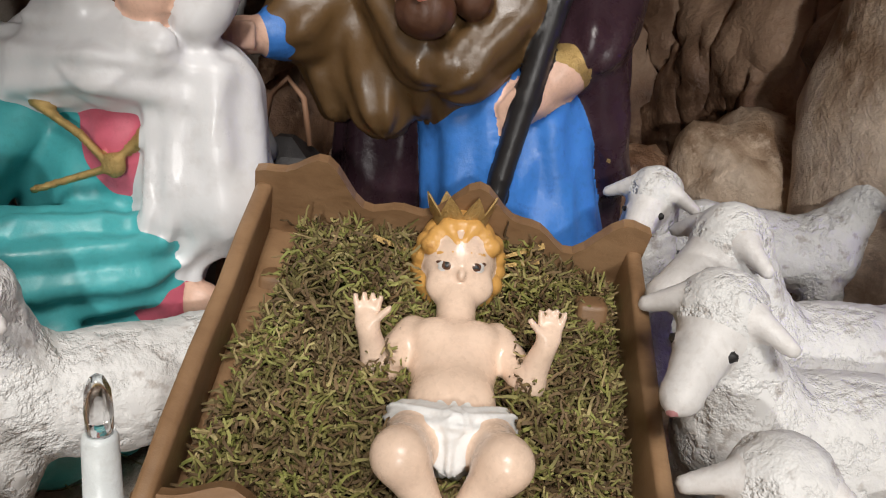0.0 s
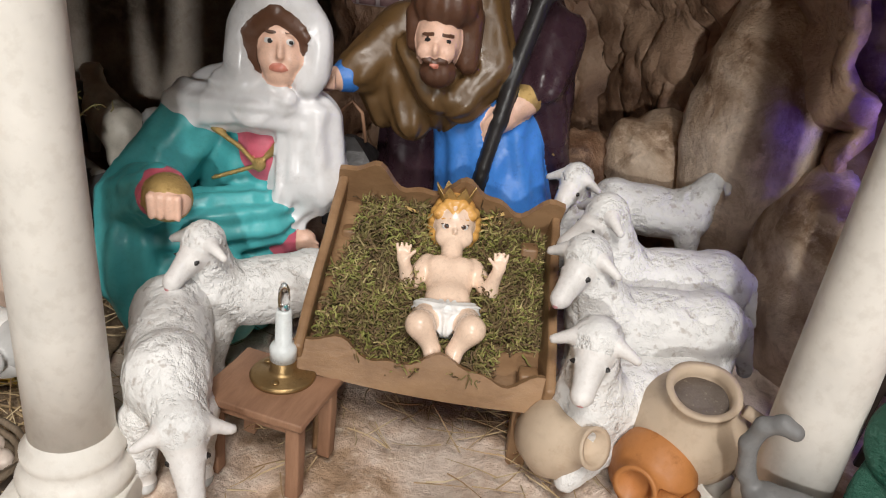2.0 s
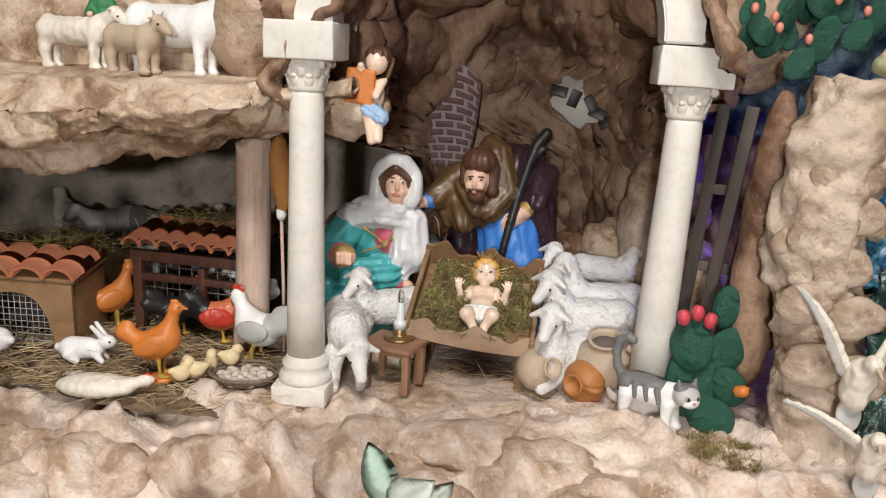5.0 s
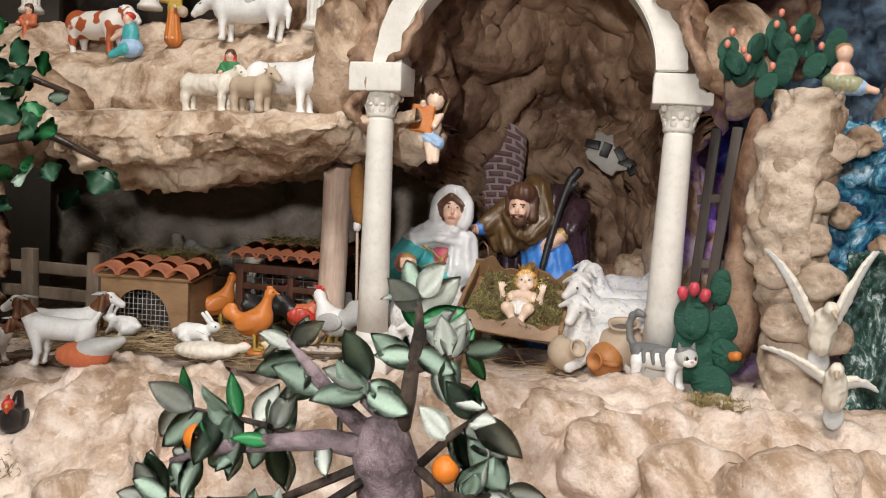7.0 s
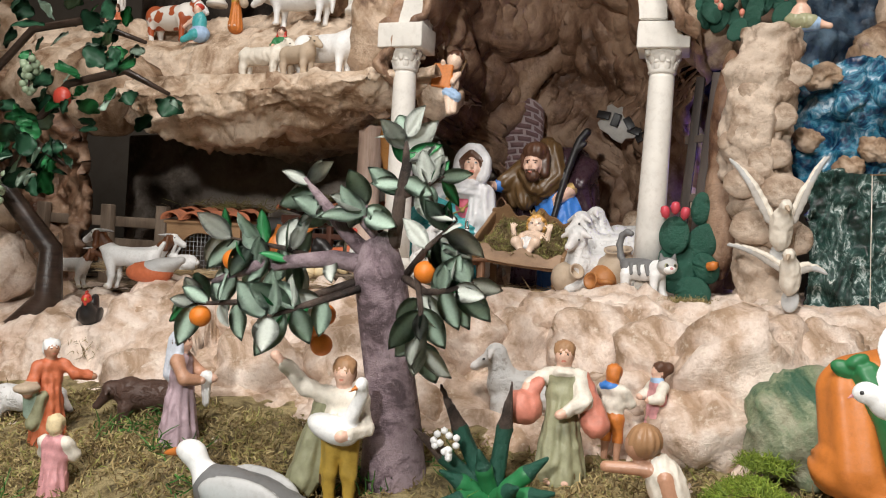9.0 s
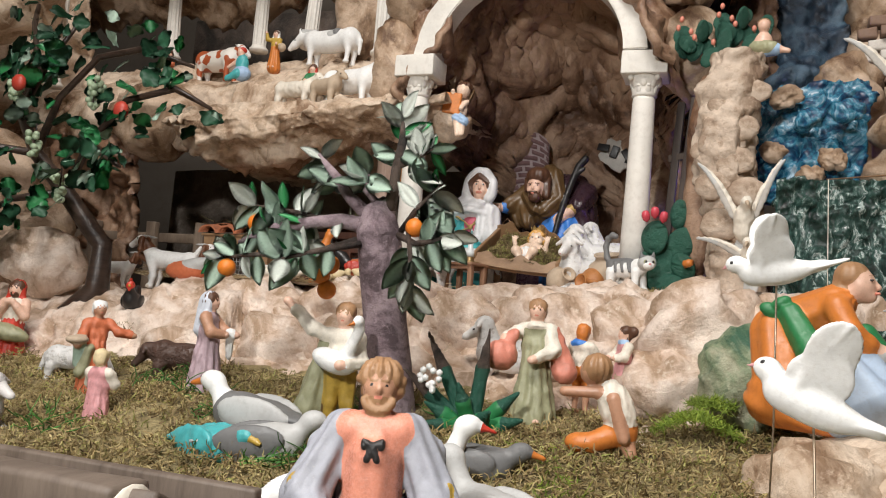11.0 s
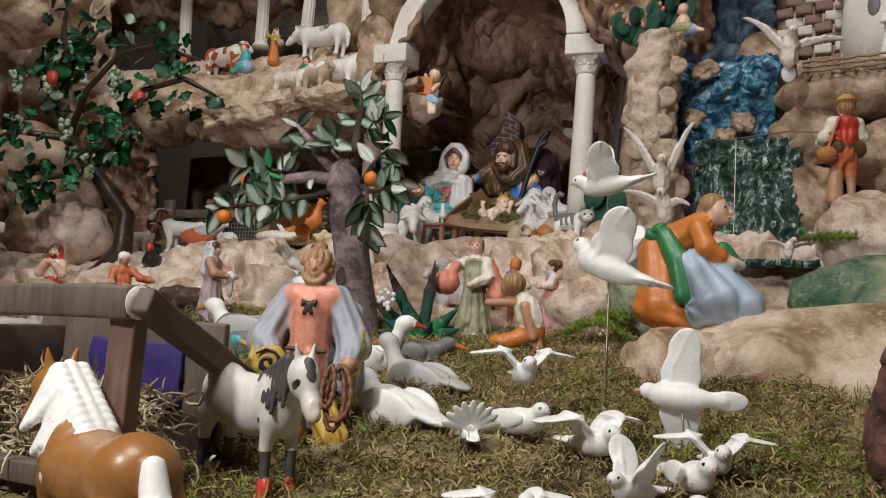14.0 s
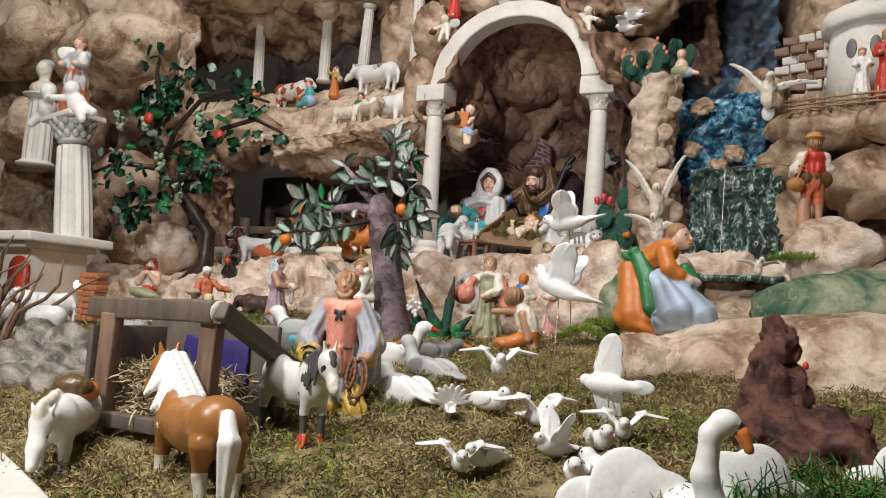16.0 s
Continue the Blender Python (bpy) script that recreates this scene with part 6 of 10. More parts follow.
def beast_solids(coat, leg=None, hoof=None, head=None, L=0.10, h=0.085, neck=(0.030, 0.022), headlen=0.024, thick=0.019, ears=0.010, horns=None, tail=None, mane=None, legr=0.0062, muzzle=None, drop=-35, yaw=0):
    """A four-legged animal that faces +x, feet at z = 0; neck: how far the head stands forward and up."""
    leg, hoof, head, tail, muzzle = leg or coat, hoof or leg or coat, head or coat, tail or coat, muzzle or head or coat
    bz = h * 0.66
    x0, x1 = -L * 0.36, L * 0.34
    s = [C(coat, (x0, 0, bz), (x1, 0, bz), thick, thick, k=1), E(coat, (0, 0, bz - thick * 0.12), (L * 0.36, thick * 0.95, thick * 0.98)), E(coat, (x0 - L * 0.02, 0, bz + thick * 0.1), (L * 0.14, thick * 0.98, thick)), E(coat, (x1, 0, bz), (L * 0.13, thick * 0.92, thick * 1.08))]
    R = np.array(Matrix.Rotation(radians(yaw), 3, "Z"))
    n0 = np.array([x1 + L * 0.04, 0, bz + thick * 0.35])
    n1 = n0 + R @ np.array([neck[0], 0, neck[1]])
    f = R @ np.array([math.cos(radians(drop)), 0, math.sin(radians(drop))])
    side = R @ np.array([0, 1, 0])
    s += [C(coat, n0, n1, thick * 0.74, thick * 0.46), C(head, n1, n1 + f * headlen * 0.6, thick * 0.45, thick * 0.36), C(muzzle, n1 + f * headlen * 0.6, n1 + f * headlen, thick * 0.34, thick * 0.26)]
    for q in (-1, 1):
        e = n1 + side * q * thick * 0.30 + np.array([0, 0, thick * 0.25])
        s.append(C(head, e, e + side * q * ears * (0.35 if mane else 0.9) + np.array([0, 0, ears * (0.9 if mane else -0.1)]) - f * ears * 0.1, thick * 0.15, thick * 0.08, k=0.3))
        s.append(E(DARK, n1 + f * headlen * 0.38 + side * q * thick * 0.36 + np.array([0, 0, thick * 0.1]), (thick * 0.08,) * 3, k=0.02))
        if horns:
            s.append(C(horns, e + np.array([0, 0, 0.002]), e + side * q * 0.004 + np.array([0, 0, 0.009]), 0.0020, 0.0008, k=0.2))
        for x, b in ((x1, 0.0), (x0, -L * 0.04)):
            s.append(C(coat, (x, q * thick * 0.5, bz - thick * 0.3), (x + b, q * thick * 0.55, bz * 0.5), thick * 0.48, legr, k=0.8))
            s.append(C(leg, (x + b, q * thick * 0.55, bz * 0.5), (x + b * 0.4, q * thick * 0.55, legr), legr, legr * 0.8, k=0.5))
            s.append(E(hoof, (x + b * 0.4 + legr * 0.2, q * thick * 0.55, legr * 0.6), (legr * 1.25, legr * 1.05, legr * 0.65), k=0.3))
    xt = x0 - L * 0.14
    s += [C(tail, (xt, 0, bz + thick * 0.5), (xt - L * 0.06, 0, bz - thick * 0.2), thick * 0.18, thick * 0.2, k=0.3), C(tail, (xt - L * 0.06, 0, bz - thick * 0.2), (xt - L * 0.05, 0, bz * 0.4), thick * 0.24 if mane else thick * 0.12, thick * 0.14, k=0.3)]
    if mane:
        for k in range(7):
            c = n0 + (n1 - n0) * (k / 5.0) - f * thick * 0.30 + np.array([0, 0, thick * 0.24])
            s.append(E(mane, c, (thick * 0.34, thick * (0.52 if mane is WHITE else 0.26), thick * 0.50), k=0.3))
    return s


def beast(name, label, category, m, res=64, group="", scale=1.0, **kw):
    return figure(name, label, category, beast_solids(**kw), m @ Matrix.Diagonal((scale, scale, scale, 1)), res, 0.006, group)


beast("donkey_figurine", "dark grey donkey figurine behind the kneeling woman", "donkey figurine", pose(-0.01, 0.36, 0.262, 0, 0, -40), coat=GREY, L=0.16, h=0.15, thick=0.034, neck=(0.03, 0.045), headlen=0.05, ears=0.03, mane=DARK, legr=0.009)

# cherub with an orange cloth on the corner of the rock shelf


def person_solids(robe, top=None, sleeve=None, hair=HAIR_BROWN, skin_=SKIN, lower=None, feet=None, armL=((-0.15, -0.06, 0.62), (-0.10, -0.16, 0.60)), armR=((0.15, -0.06, 0.62), (0.10, -0.16, 0.60)), veil=None, beard=None, legs=False, apron=None, wide=1.0, head_tilt=(0, 0), extra=(), hat=None):
    """A standing figure of height 1 that faces -y; arms: elbow and hand places."""
    top, sleeve, lower = top or robe, sleeve or top or robe, lower or robe
    hx, hy = head_tilt
    w = wide
    s = []
    if legs:
        for q in (-1, 1):
            s += [C(lower, (q * 0.055, 0, 0.46), (q * 0.065, -0.01, 0.25), 0.065, 0.05), C(legs if legs is not True else skin_, (q * 0.065, -0.01, 0.25), (q * 0.068, 0.01, 0.05), 0.045, 0.032), E(feet or skin_, (q * 0.07, -0.035, 0.022), (0.034, 0.065, 0.024))]
        s.append(E(lower, (0, 0, 0.46), (0.115 * w, 0.09, 0.10), fold=(9, 0.006, 0)))
    else:
        s += [C(lower, (0, 0.005, 0.09), (0, 0, 0.50), 0.155 * w, 0.105, fold=(11, 0.010, 0.5)), C(lower, (0, 0.005, 0.03), (0, 0, 0.2), 0.165 * w, 0.13 * w, fold=(11, 0.010, 0.5))]
        for q in (-1, 1):
            s.append(E(feet or skin_, (q * 0.06, -0.14, 0.018), (0.03, 0.05, 0.02), k=0.5))
    s += [E(top, (0, 0, 0.60), (0.118, 0.085, 0.15), fold=(9, 0.005, 1)), E(top, (0, 0.005, 0.73), (0.125, 0.08, 0.075))]
    for q, (el, ha) in ((-1, armL), (1, armR)):
        s += [C(sleeve, (q * 0.115, 0.005, 0.745), el, 0.055, 0.05), C(sleeve, el, tuple(np.array(el) * 0.35 + np.array(ha) * 0.65), 0.052, 0.046, fold=(6, 0.004, 0)), C(skin_, tuple(np.array(el) * 0.4 + np.array(ha) * 0.6), ha, 0.03, 0.026), E(skin_, ha, (0.033, 0.033, 0.03))]
    s += [C(skin_, (0, 0, 0.78), (hx * 0.5, hy * 0.5, 0.85), 0.040), E(skin_, (hx, hy - 0.008, 0.892), (0.066, 0.068, 0.079)), E(skin_, (hx, hy - 0.076, 0.890), (0.012, 0.016, 0.018), k=0.3)]
    for q in (-1, 1):
        s.append(E(DARK, (hx + q * 0.025, hy - 0.069, 0.906), (0.0075, 0.004, 0.0036), k=0.02))
        s += [E(skin_, (hx + q * 0.027, hy - 0.052, 0.882), (0.020, 0.018, 0.020), k=0.5), C(hair or HAIR_BROWN, (hx + q * 0.012, hy - 0.0715, 0.921), (hx + q * 0.038, hy - 0.066, 0.919), 0.0038, k=0.02)]
    s += [E(skin_, (hx, hy - 0.058, 0.842), (0.020, 0.018, 0.015), k=0.5), E(CORAL, (hx, hy - 0.0735, 0.862), (0.014, 0.005, 0.0045), k=0.05)]
    if hair:
        s += [E(hair, (hx, hy + 0.010, 0.944), (0.076, 0.074, 0.058), k=0.3, fold=(13, 0.007, 0)), E(hair, (hx, hy + 0.035, 0.892), (0.075, 0.054, 0.080), k=0.3, fold=(15, 0.007, 0)), E(hair, (hx - 0.055, hy - 0.020, 0.925), (0.022, 0.030, 0.036), k=0.3), E(hair, (hx + 0.055, hy - 0.020, 0.925), (0.022, 0.030, 0.036), k=0.3)]
    if beard:
        s.append(E(beard, (hx, hy - 0.042, 0.850), (0.042, 0.034, 0.045), k=0.4))
    if veil:
        s += [E(veil, (hx, hy + 0.025, 0.93), (0.078, 0.074, 0.078)), C(veil, (hx, hy + 0.06, 0.9), (0, 0.085, 0.62), 0.07, 0.075, fold=(7, 0.005, 0)), C(veil, (-0.06, 0.0, 0.9), (-0.085, 0.02, 0.7), 0.028, 0.035), C(veil, (0.06, 0.0, 0.9), (0.085, 0.02, 0.7), 0.028, 0.035)]
    if hat:
        s += [E(hat, (hx, hy + 0.01, 0.965), (0.07, 0.07, 0.045)), E(hat, (hx, hy + 0.005, 0.945), (0.115, 0.115, 0.016), k=0.4)]
    if apron:
        s += [E(apron, (0, -0.08, 0.36), (0.095, 0.075, 0.22), fold=(9, 0.006, 0)), E(apron, (0, -0.062, 0.62), (0.07, 0.04, 0.10))]
    return s + list(extra)


def person(name, label, m, height, res=72, group="painted figurines in the meadow", **kw):
    return figure(name, label, "figurine", person_solids(**kw), m @ Matrix.Diagonal((height, height, height, 1)), res, 0.03, group)


cherub = [E(SKIN_BABY, (0, 0, 0.35), (0.15, 0.12, 0.20)), E(SKIN_BABY, (0.05, -0.03, 0.72), (0.13, 0.13, 0.14)), E(HAIR_BROWN, (0.06, 0.02, 0.79), (0.15, 0.15, 0.12), k=0.3, fold=(11, 0.008, 0)), B(ORANGE, (-0.13, -0.13, 0.45), (0.17, 0.035, 0.20), (0, 6, 4), 0.03, k=0.2), C(BLUE_PALE, (-0.02, -0.05, 0.18), (0.12, -0.12, 0.10), 0.12, 0.09, fold=(9, 0.008, 0)),
          C(SKIN_BABY, (0.08, -0.1, 0.1), (0.10, -0.16, -0.14), 0.07, 0.05), C(SKIN_BABY, (-0.02, -0.1, 0.1), (0.02, -0.18, -0.16), 0.07, 0.05), C(SKIN_BABY, (-0.12, -0.02, 0.5), (-0.12, -0.16, 0.68), 0.05, 0.04), C(SKIN_BABY, (0.12, -0.02, 0.5), (0.06, -0.17, 0.34), 0.05, 0.04), E(OLIVE_CLOTH, (0.16, 0.12, 0.6), (0.03, 0.14, 0.2), (0, 20, 20))]
cherub_ = figure("cherub_figurine", "small cherub figurine with orange cloth sitting on the rock shelf", "figurine", cherub, pose(0.050, 0.098, 0.560, 0, 0, 8) @ Matrix.Diagonal((0.098, 0.098, 0.098, 1)), 72, 0.03)

# brick flue on the grotto's back wall


def brick_flue():
    fl = thing("brick_flue", "curved mauve brick flue with pale joints on the grotto wall", "brick flue")
    core = bmesh.new()
    rows = []
    for j in range(19):
        v = j / 18
        ring = []
        for k in range(9):
            a = math.pi * k / 8
            ring.append(core.verts.new(flue_at(k / 8, v, 0.0)))
        rows.append(ring)
    for a, b in zip(rows, rows[1:]):
        for k in range(8):
            core.faces.new((a[k], a[k + 1], b[k + 1], b[k]))
    ob = part("mortar", core, PLASTER_MAUVE, fl)
    ob.modifiers.new("thickness", "SOLIDIFY").thickness = 0.004
    rng = random.Random(2)
    for j in range(13):
        cols = 4
        for k in range(cols):
            u0 = (k + (0.5 if j % 2 else 0.0)) / cols
            u1 = min(u0 + 0.82 / cols, 0.99)
            if u1 - u0 < 0.05:
                continue
            v0, v1 = j / 13 + 0.006, (j + 0.80) / 13
            bm = bmesh.new()
            lift = 0.0035 + rng.uniform(0, 0.0012)
            lo = [bm.verts.new(flue_at(u, v, 0.0005)) for u, v in ((u0, v0), (u1, v0), (u1, v1), (u0, v1))]
            cu, cv = (u0 + u1) / 2, (v0 + v1) / 2
            hi = [bm.verts.new(flue_at(cu + (u - cu) * 0.86, cv + (v - cv) * 0.84, lift)) for u, v in ((u0, v0), (u1, v0), (u1, v1), (u0, v1))]
            bm.faces.new(hi)
            for q in range(4):
                bm.faces.new((lo[q], lo[(q + 1) % 4], hi[(q + 1) % 4], hi[q]))
            bmesh.ops.recalc_face_normals(bm, faces=bm.faces)
            part("brick", bm, BRICK_MAUVE, fl)


def flue_at(u, v, lift):
    """A shallow bulging flue that widens upward, its courses bowed."""
    a = math.pi * (0.02 + 0.96 * u)
    r = 0.028 + 0.040 * v
    bow = 0.030 * math.sin(math.pi * u) * v
    return Vector((0.101 - 0.020 * v * v - r * math.cos(a), 0.452 - 0.035 * v - (r * 0.30 + lift) * math.sin(a), 0.470 + 0.135 * v + bow))


PLASTER_MAUVE = painted("mortar_pale", (0.46, 0.37, 0.37), 0.7)
BRICK_MAUVE = painted("brick_mauve", (0.22, 0.125, 0.125), 0.6, (0.12, 0.06, 0.06), 0.5, 90)
brick_flue()

# pale opening in the grotto wall with dark leaves before it
gap = thing("wall_gap", "pale ragged opening in the grotto wall with dark leaves", "opening", kind="structure")
bm = bmesh.new()
rim = []
for k in range(26):
    a = 2 * math.pi * k / 26
    r = 0.031 * (1 + 0.45 * noise.noise(Vector((math.cos(a) * 2, math.sin(a) * 2, 3))))
    rim.append((1.35 * r * math.cos(a), r * math.sin(a)))
front = [bm.verts.new((x, 0, z)) for x, z in rim]
back = [bm.verts.new((x, 0.006, z)) for x, z in rim]
bm.faces.new(front)
bm.faces.new(back[::-1])
for k in range(26):
    bm.faces.new((front[k], back[k], back[(k + 1) % 26], front[(k + 1) % 26]))
bmesh.ops.recalc_face_normals(bm, faces=bm.faces)
part("pale_sheet", bm, PLASTER, gap).matrix_world = pose(0.296, 0.425, 0.584, -12, 32, -8)
for dx, dz, r in ((-0.03, 0.012, 10), (0.02, -0.004, 60), (0.045, -0.03, -30), (-0.006, 0.002, 110), (0.03, -0.018, 20)):
    part("dark_leaf", box(bmesh.new(), (0, 0, 0), (0.026, 0.003, 0.016), bevel=0.0014), DARK, gap).matrix_world = pose(0.296 + dx, 0.418, 0.586 + dz, -12, r, -8)

# leaning slats between column and rock pillar


def slats():
    sl = thing("slat_fence", "dark weathered wooden slats nailed to crossbars beside the column", "fence")
    for x, y, lean in ((0.431, 0.125, 4), (0.451, 0.098, 5), (0.474, 0.10, 5)):
        part("slat", worn_box((x, y, 0.425), (0.0135, 0.005, 0.36), (0, lean, -20), bevel=0.001, cuts=5, seed=x * 70), WOOD_SLAT_DARK, sl)
    for z in (0.33, 0.42, 0.51):
        part("crossbar", worn_box((0.452, 0.115, z), (0.060, 0.006, 0.012), (0, -4, -30), bevel=0.001), WOOD_SLAT, sl)


WOOD_SLAT = wood("wood_slat_grey", (0.13, 0.10, 0.08), (0.05, 0.037, 0.03), 20, (2, 2, 0.3))
WOOD_SLAT_DARK = wood("wood_slat_dark", (0.075, 0.055, 0.045), (0.025, 0.018, 0.014), 20, (2, 2, 0.3))
slats()
for nm, c, r, sd in (("grotto_rock", (0.425, 0.315, 0.43), (0.055, 0.05, 0.13), 1), ("grotto_rock", (0.362, 0.37, 0.37), (0.05, 0.04, 0.05), 2), ("grotto_rock", (0.30, 0.40, 0.33), (0.05, 0.04, 0.06), 3), ("grotto_rock", (0.018, 0.125, 0.578), (0.050, 0.045, 0.036), 4), ("grotto_rock", (0.375, 0.15, 0.735), (0.05, 0.06, 0.07), 6), ("grotto_rock", (0.46, 0.24, 0.33), (0.05, 0.06, 0.1), 5)):
    boulder(nm, c, r, ROCK_BROWN if sd in (3, 6) else ROCK, "lump of brown paper rock at the edge of the grotto", 0.22, seed=sd)

# fence, dim flock and straw at the back of the hen yard
WOOD_FENCE = wood("wood_fence_grey", (0.26, 0.20, 0.15), (0.13, 0.095, 0.07), 20, (2, 2, 0.4))
fence = thing("yard_fence", "grey wooden rail fence at the back of the hen yard", "fence")
for k, x in enumerate((-0.96, -0.813, -0.652, -0.526)):
    part("post", worn_box((x, 0.13, 0.296), (0.023, 0.016, 0.154), (0, random.uniform(-2, 2), 0), bevel=0.002, seed=k), WOOD_FENCE, fence)
for z in (0.298, 0.341):
    part("rail", worn_box((-0.735, 0.142, z), (0.52, 0.008, 0.020), (0, 0.6, 0), bevel=0.001, cuts=5), WOOD_FENCE, fence)
DIM = [skin("animal_figurine", beast_solids(coat=c, L=0.09, h=0.075, thick=0.019), 34, 0.006) for c in (GREY_PALE, GREY, IVORY)]
rng = random.Random(8)
for k in range(16):
    ob = new("animal_figurine", DIM[k % 3])
    ob.matrix_world = pose(-0.52 + 0.062 * (k % 8) + rng.uniform(-0.015, 0.015), 0.34 + 0.07 * (k // 8) + rng.uniform(-0.02, 0.02), 0.255 + 0.045 * (k // 8), 0, 0, rng.uniform(0, 360))
    tagged(ob, "small grey animal figurine in the dim back of the yard", "animal figurine", "animals at the back of the yard")
bm = worn_box((-0.28, 0.42, 0.265), (0.62, 0.12, 0.09), bevel=0.006, cuts=6, wobble=0.006)
tagged(part("yard_step", bm, ROCK_BROWN), "brown step at the back of the hen yard", "step", kind="structure")


def straw_bed(name, n, x0, x1, y0, y1, z, length, seed, mat=None, lab="dry straw scattered on the stable floor"):
    rng = np.random.default_rng(seed)
    f = np.stack([rng.uniform(x0, x1, n), rng.uniform(y0, y1, n), z + rng.uniform(0, 0.006, n)], 1)
    strands(name, f, rng.normal(size=(n, 3)) * (1, 1, 0.12), length, 0.00055, 0.12, mat or STRAW, lab, "straw", seed, None, 3, 0.4)


straw_bed("straw", 2600, -0.62, -0.04, -0.03, 0.30, 0.254, 0.045, 11)
straw_bed("straw", 330, 0.0, 0.34, 0.06, 0.34, 0.257, 0.035, 12)
straw_bed("straw", 24, 0.05, 0.36, -0.05, 0.04, 0.262, 0.03, 13)


def moss_bed(name, n, x, y, rx, ry, zf, length, seed, mat=None, lab="curly dry moss on the rock", up=0.5, radius=0.0006):
    rng = np.random.default_rng(seed)
    a, r = rng.uniform(0, 2 * math.pi, n), np.sqrt(rng.uniform(0, 1, n))
    px_, py_ = x + rx * r * np.cos(a), y + ry * r * np.sin(a)
    dome = (1 - r ** 2)
    f = np.stack([px_, py_, np.array([zf(u, v) for u, v in zip(px_, py_)]) + dome * length * 0.6 * rng.uniform(0, 1, n)], 1)
    strands(name, f, rng.normal(size=(n, 3)) + (0, 0, up), length, radius, 0.6, mat or MOSS, lab, "moss", seed, None, 4)


moss_bed("moss_patch", 1500, 0.450, -0.045, 0.055, 0.045, lambda x, y: 0.262 - 0.25 * max(0, -0.03 - y), 0.016, 21)
moss_bed("moss_patch", 700, -0.42, -0.20, 0.09, 0.05, lambda x, y: 0.165 + 0.4 * (y + 0.2), 0.016, 22)

# ---- the upper tiers: temple columns and herd ----


def fluted_column(m, h, r, label, group, capital=True):
    col = thing("column", label, "column", m, group)
    bm = bmesh.new()
    n = 48
    rings = []
    for z, k in ((0.012, 1.0), (h * 0.3, 1.0), (h * 0.7, 0.93), (h - 0.012, 0.86)):
        rings.append([bm.verts.new((r * k * (1 - 0.10 * (j % 4 == 0) - 0.05 * (j % 4 in (1, 3))) * math.cos(2 * math.pi * j / n), r * k * (1 - 0.10 * (j % 4 == 0) - 0.05 * (j % 4 in (1, 3))) * math.sin(2 * math.pi * j / n), z)) for j in range(n)])
    for a, b in zip(rings, rings[1:]):
        for j in range(n):
            bm.faces.new((a[j], a[(j + 1) % n], b[(j + 1) % n], b[j]))
    bm.faces.new(rings[0][::-1])
    bm.faces.new(rings[-1])
    part("shaft", bm, PLASTER, col, smooth=False)
    part("base", lathe([(r * 1.35, 0), (r * 1.35, 0.006), (r * 1.15, 0.009), (r * 1.05, 0.013)], 32), PLASTER, col)
    if capital:
        part("capital", lathe([(r * 0.9, h - 0.014), (r * 1.1, h - 0.008), (r * 1.3, h - 0.004), (r * 1.35, h)], 32), PLASTER, col)
    return col


for x, y, z, h, lean in ((-0.800, 0.30, 0.805, 0.23, -2), (-0.545, 0.30, 0.81, 0.22, 0), (-0.407, 0.30, 0.81, 0.22, 3), (-0.190, 0.235, 0.76, 0.27, 0)):
    fluted_column(pose(x, y, z, 0, lean, 0), h, 0.0165, "white fluted plaster column of the temple on the upper ledge", "temple columns")
fluted_column(pose(-0.905, 0.05, 0.66, 0, 0, 0), 0.26, 0.018, "white fluted plaster column overgrown by the vine", "temple columns")

COW_PATCH = painted("cow_red_white", (0.74, 0.68, 0.62), 0.4)
t = COW_PATCH.node_tree
pt = tex(t, "ShaderNodeTexNoise", 38, 1, 0.4)
t.links.new(ramp(t, pt.outputs["Fac"], [(0.50, (0.76, 0.72, 0.66)), (0.53, (0.40, 0.09, 0.03))]), t.nodes["Principled BSDF"].inputs["Base Color"])
beast("cow_figurine", "red and white cow figurine on the upper ledge", "cow figurine", pose(-0.605, 0.235, 0.712, 0, 0, -8), coat=COW_PATCH, L=0.115, h=0.085, thick=0.024, neck=(0.022, 0.012), headlen=0.03, horns=IVORY, head=WHITE)
beast("ox_figurine", "white ox figurine standing on the rock shelf", "ox figurine", pose(-0.185, 0.105, 0.605, 0, 0, -10), coat=WHITE, L=0.115, h=0.085, thick=0.023, neck=(0.026, 0.020), headlen=0.03, horns=IVORY, muzzle=DARK)
beast("calf_figurine", "white calf figurine standing on the rock shelf", "calf figurine", pose(-0.310, 0.105, 0.605, 0, 0, -6), coat=IVORY, L=0.088, h=0.068, thick=0.015, neck=(0.022, 0.016), headlen=0.024)
beast("ram_figurine", "tan horned ram figurine in front of the ox", "ram figurine", pose(-0.222, 0.075, 0.604, 0, 0, -20), coat=CLAY, L=0.070, h=0.060, thick=0.0145, neck=(0.014, 0.014), headlen=0.02, horns=CLAY)
beast("donkey_figurine", "white donkey figurine with grey saddle on the upper ledge", "donkey figurine", pose(-0.305, 0.225, 0.738, 0, 0, 176), coat=WHITE, L=0.13, h=0.085, thick=0.024, neck=(0.030, 0.004), headlen=0.036, mane=GREY_PALE, ears=0.014)
figure("saddle", "grey cloth saddle on the white donkey", "saddle", [E(GREY_PALE, (0, 0, 0), (0.024, 0.026, 0.018)), E(GREY, (0.01, 0, 0.006), (0.012, 0.027, 0.014))], pose(-0.295, 0.225, 0.800), 30, 0.004)
person("woman_figurine", "small woman figurine in red scarf with dotted apron", pose(-0.285, 0.125, 0.612, 0, 0, 10), 0.095, 52, robe=GREEN, lower=GREY_PALE, veil=RED, group="figurines on the upper ledges")
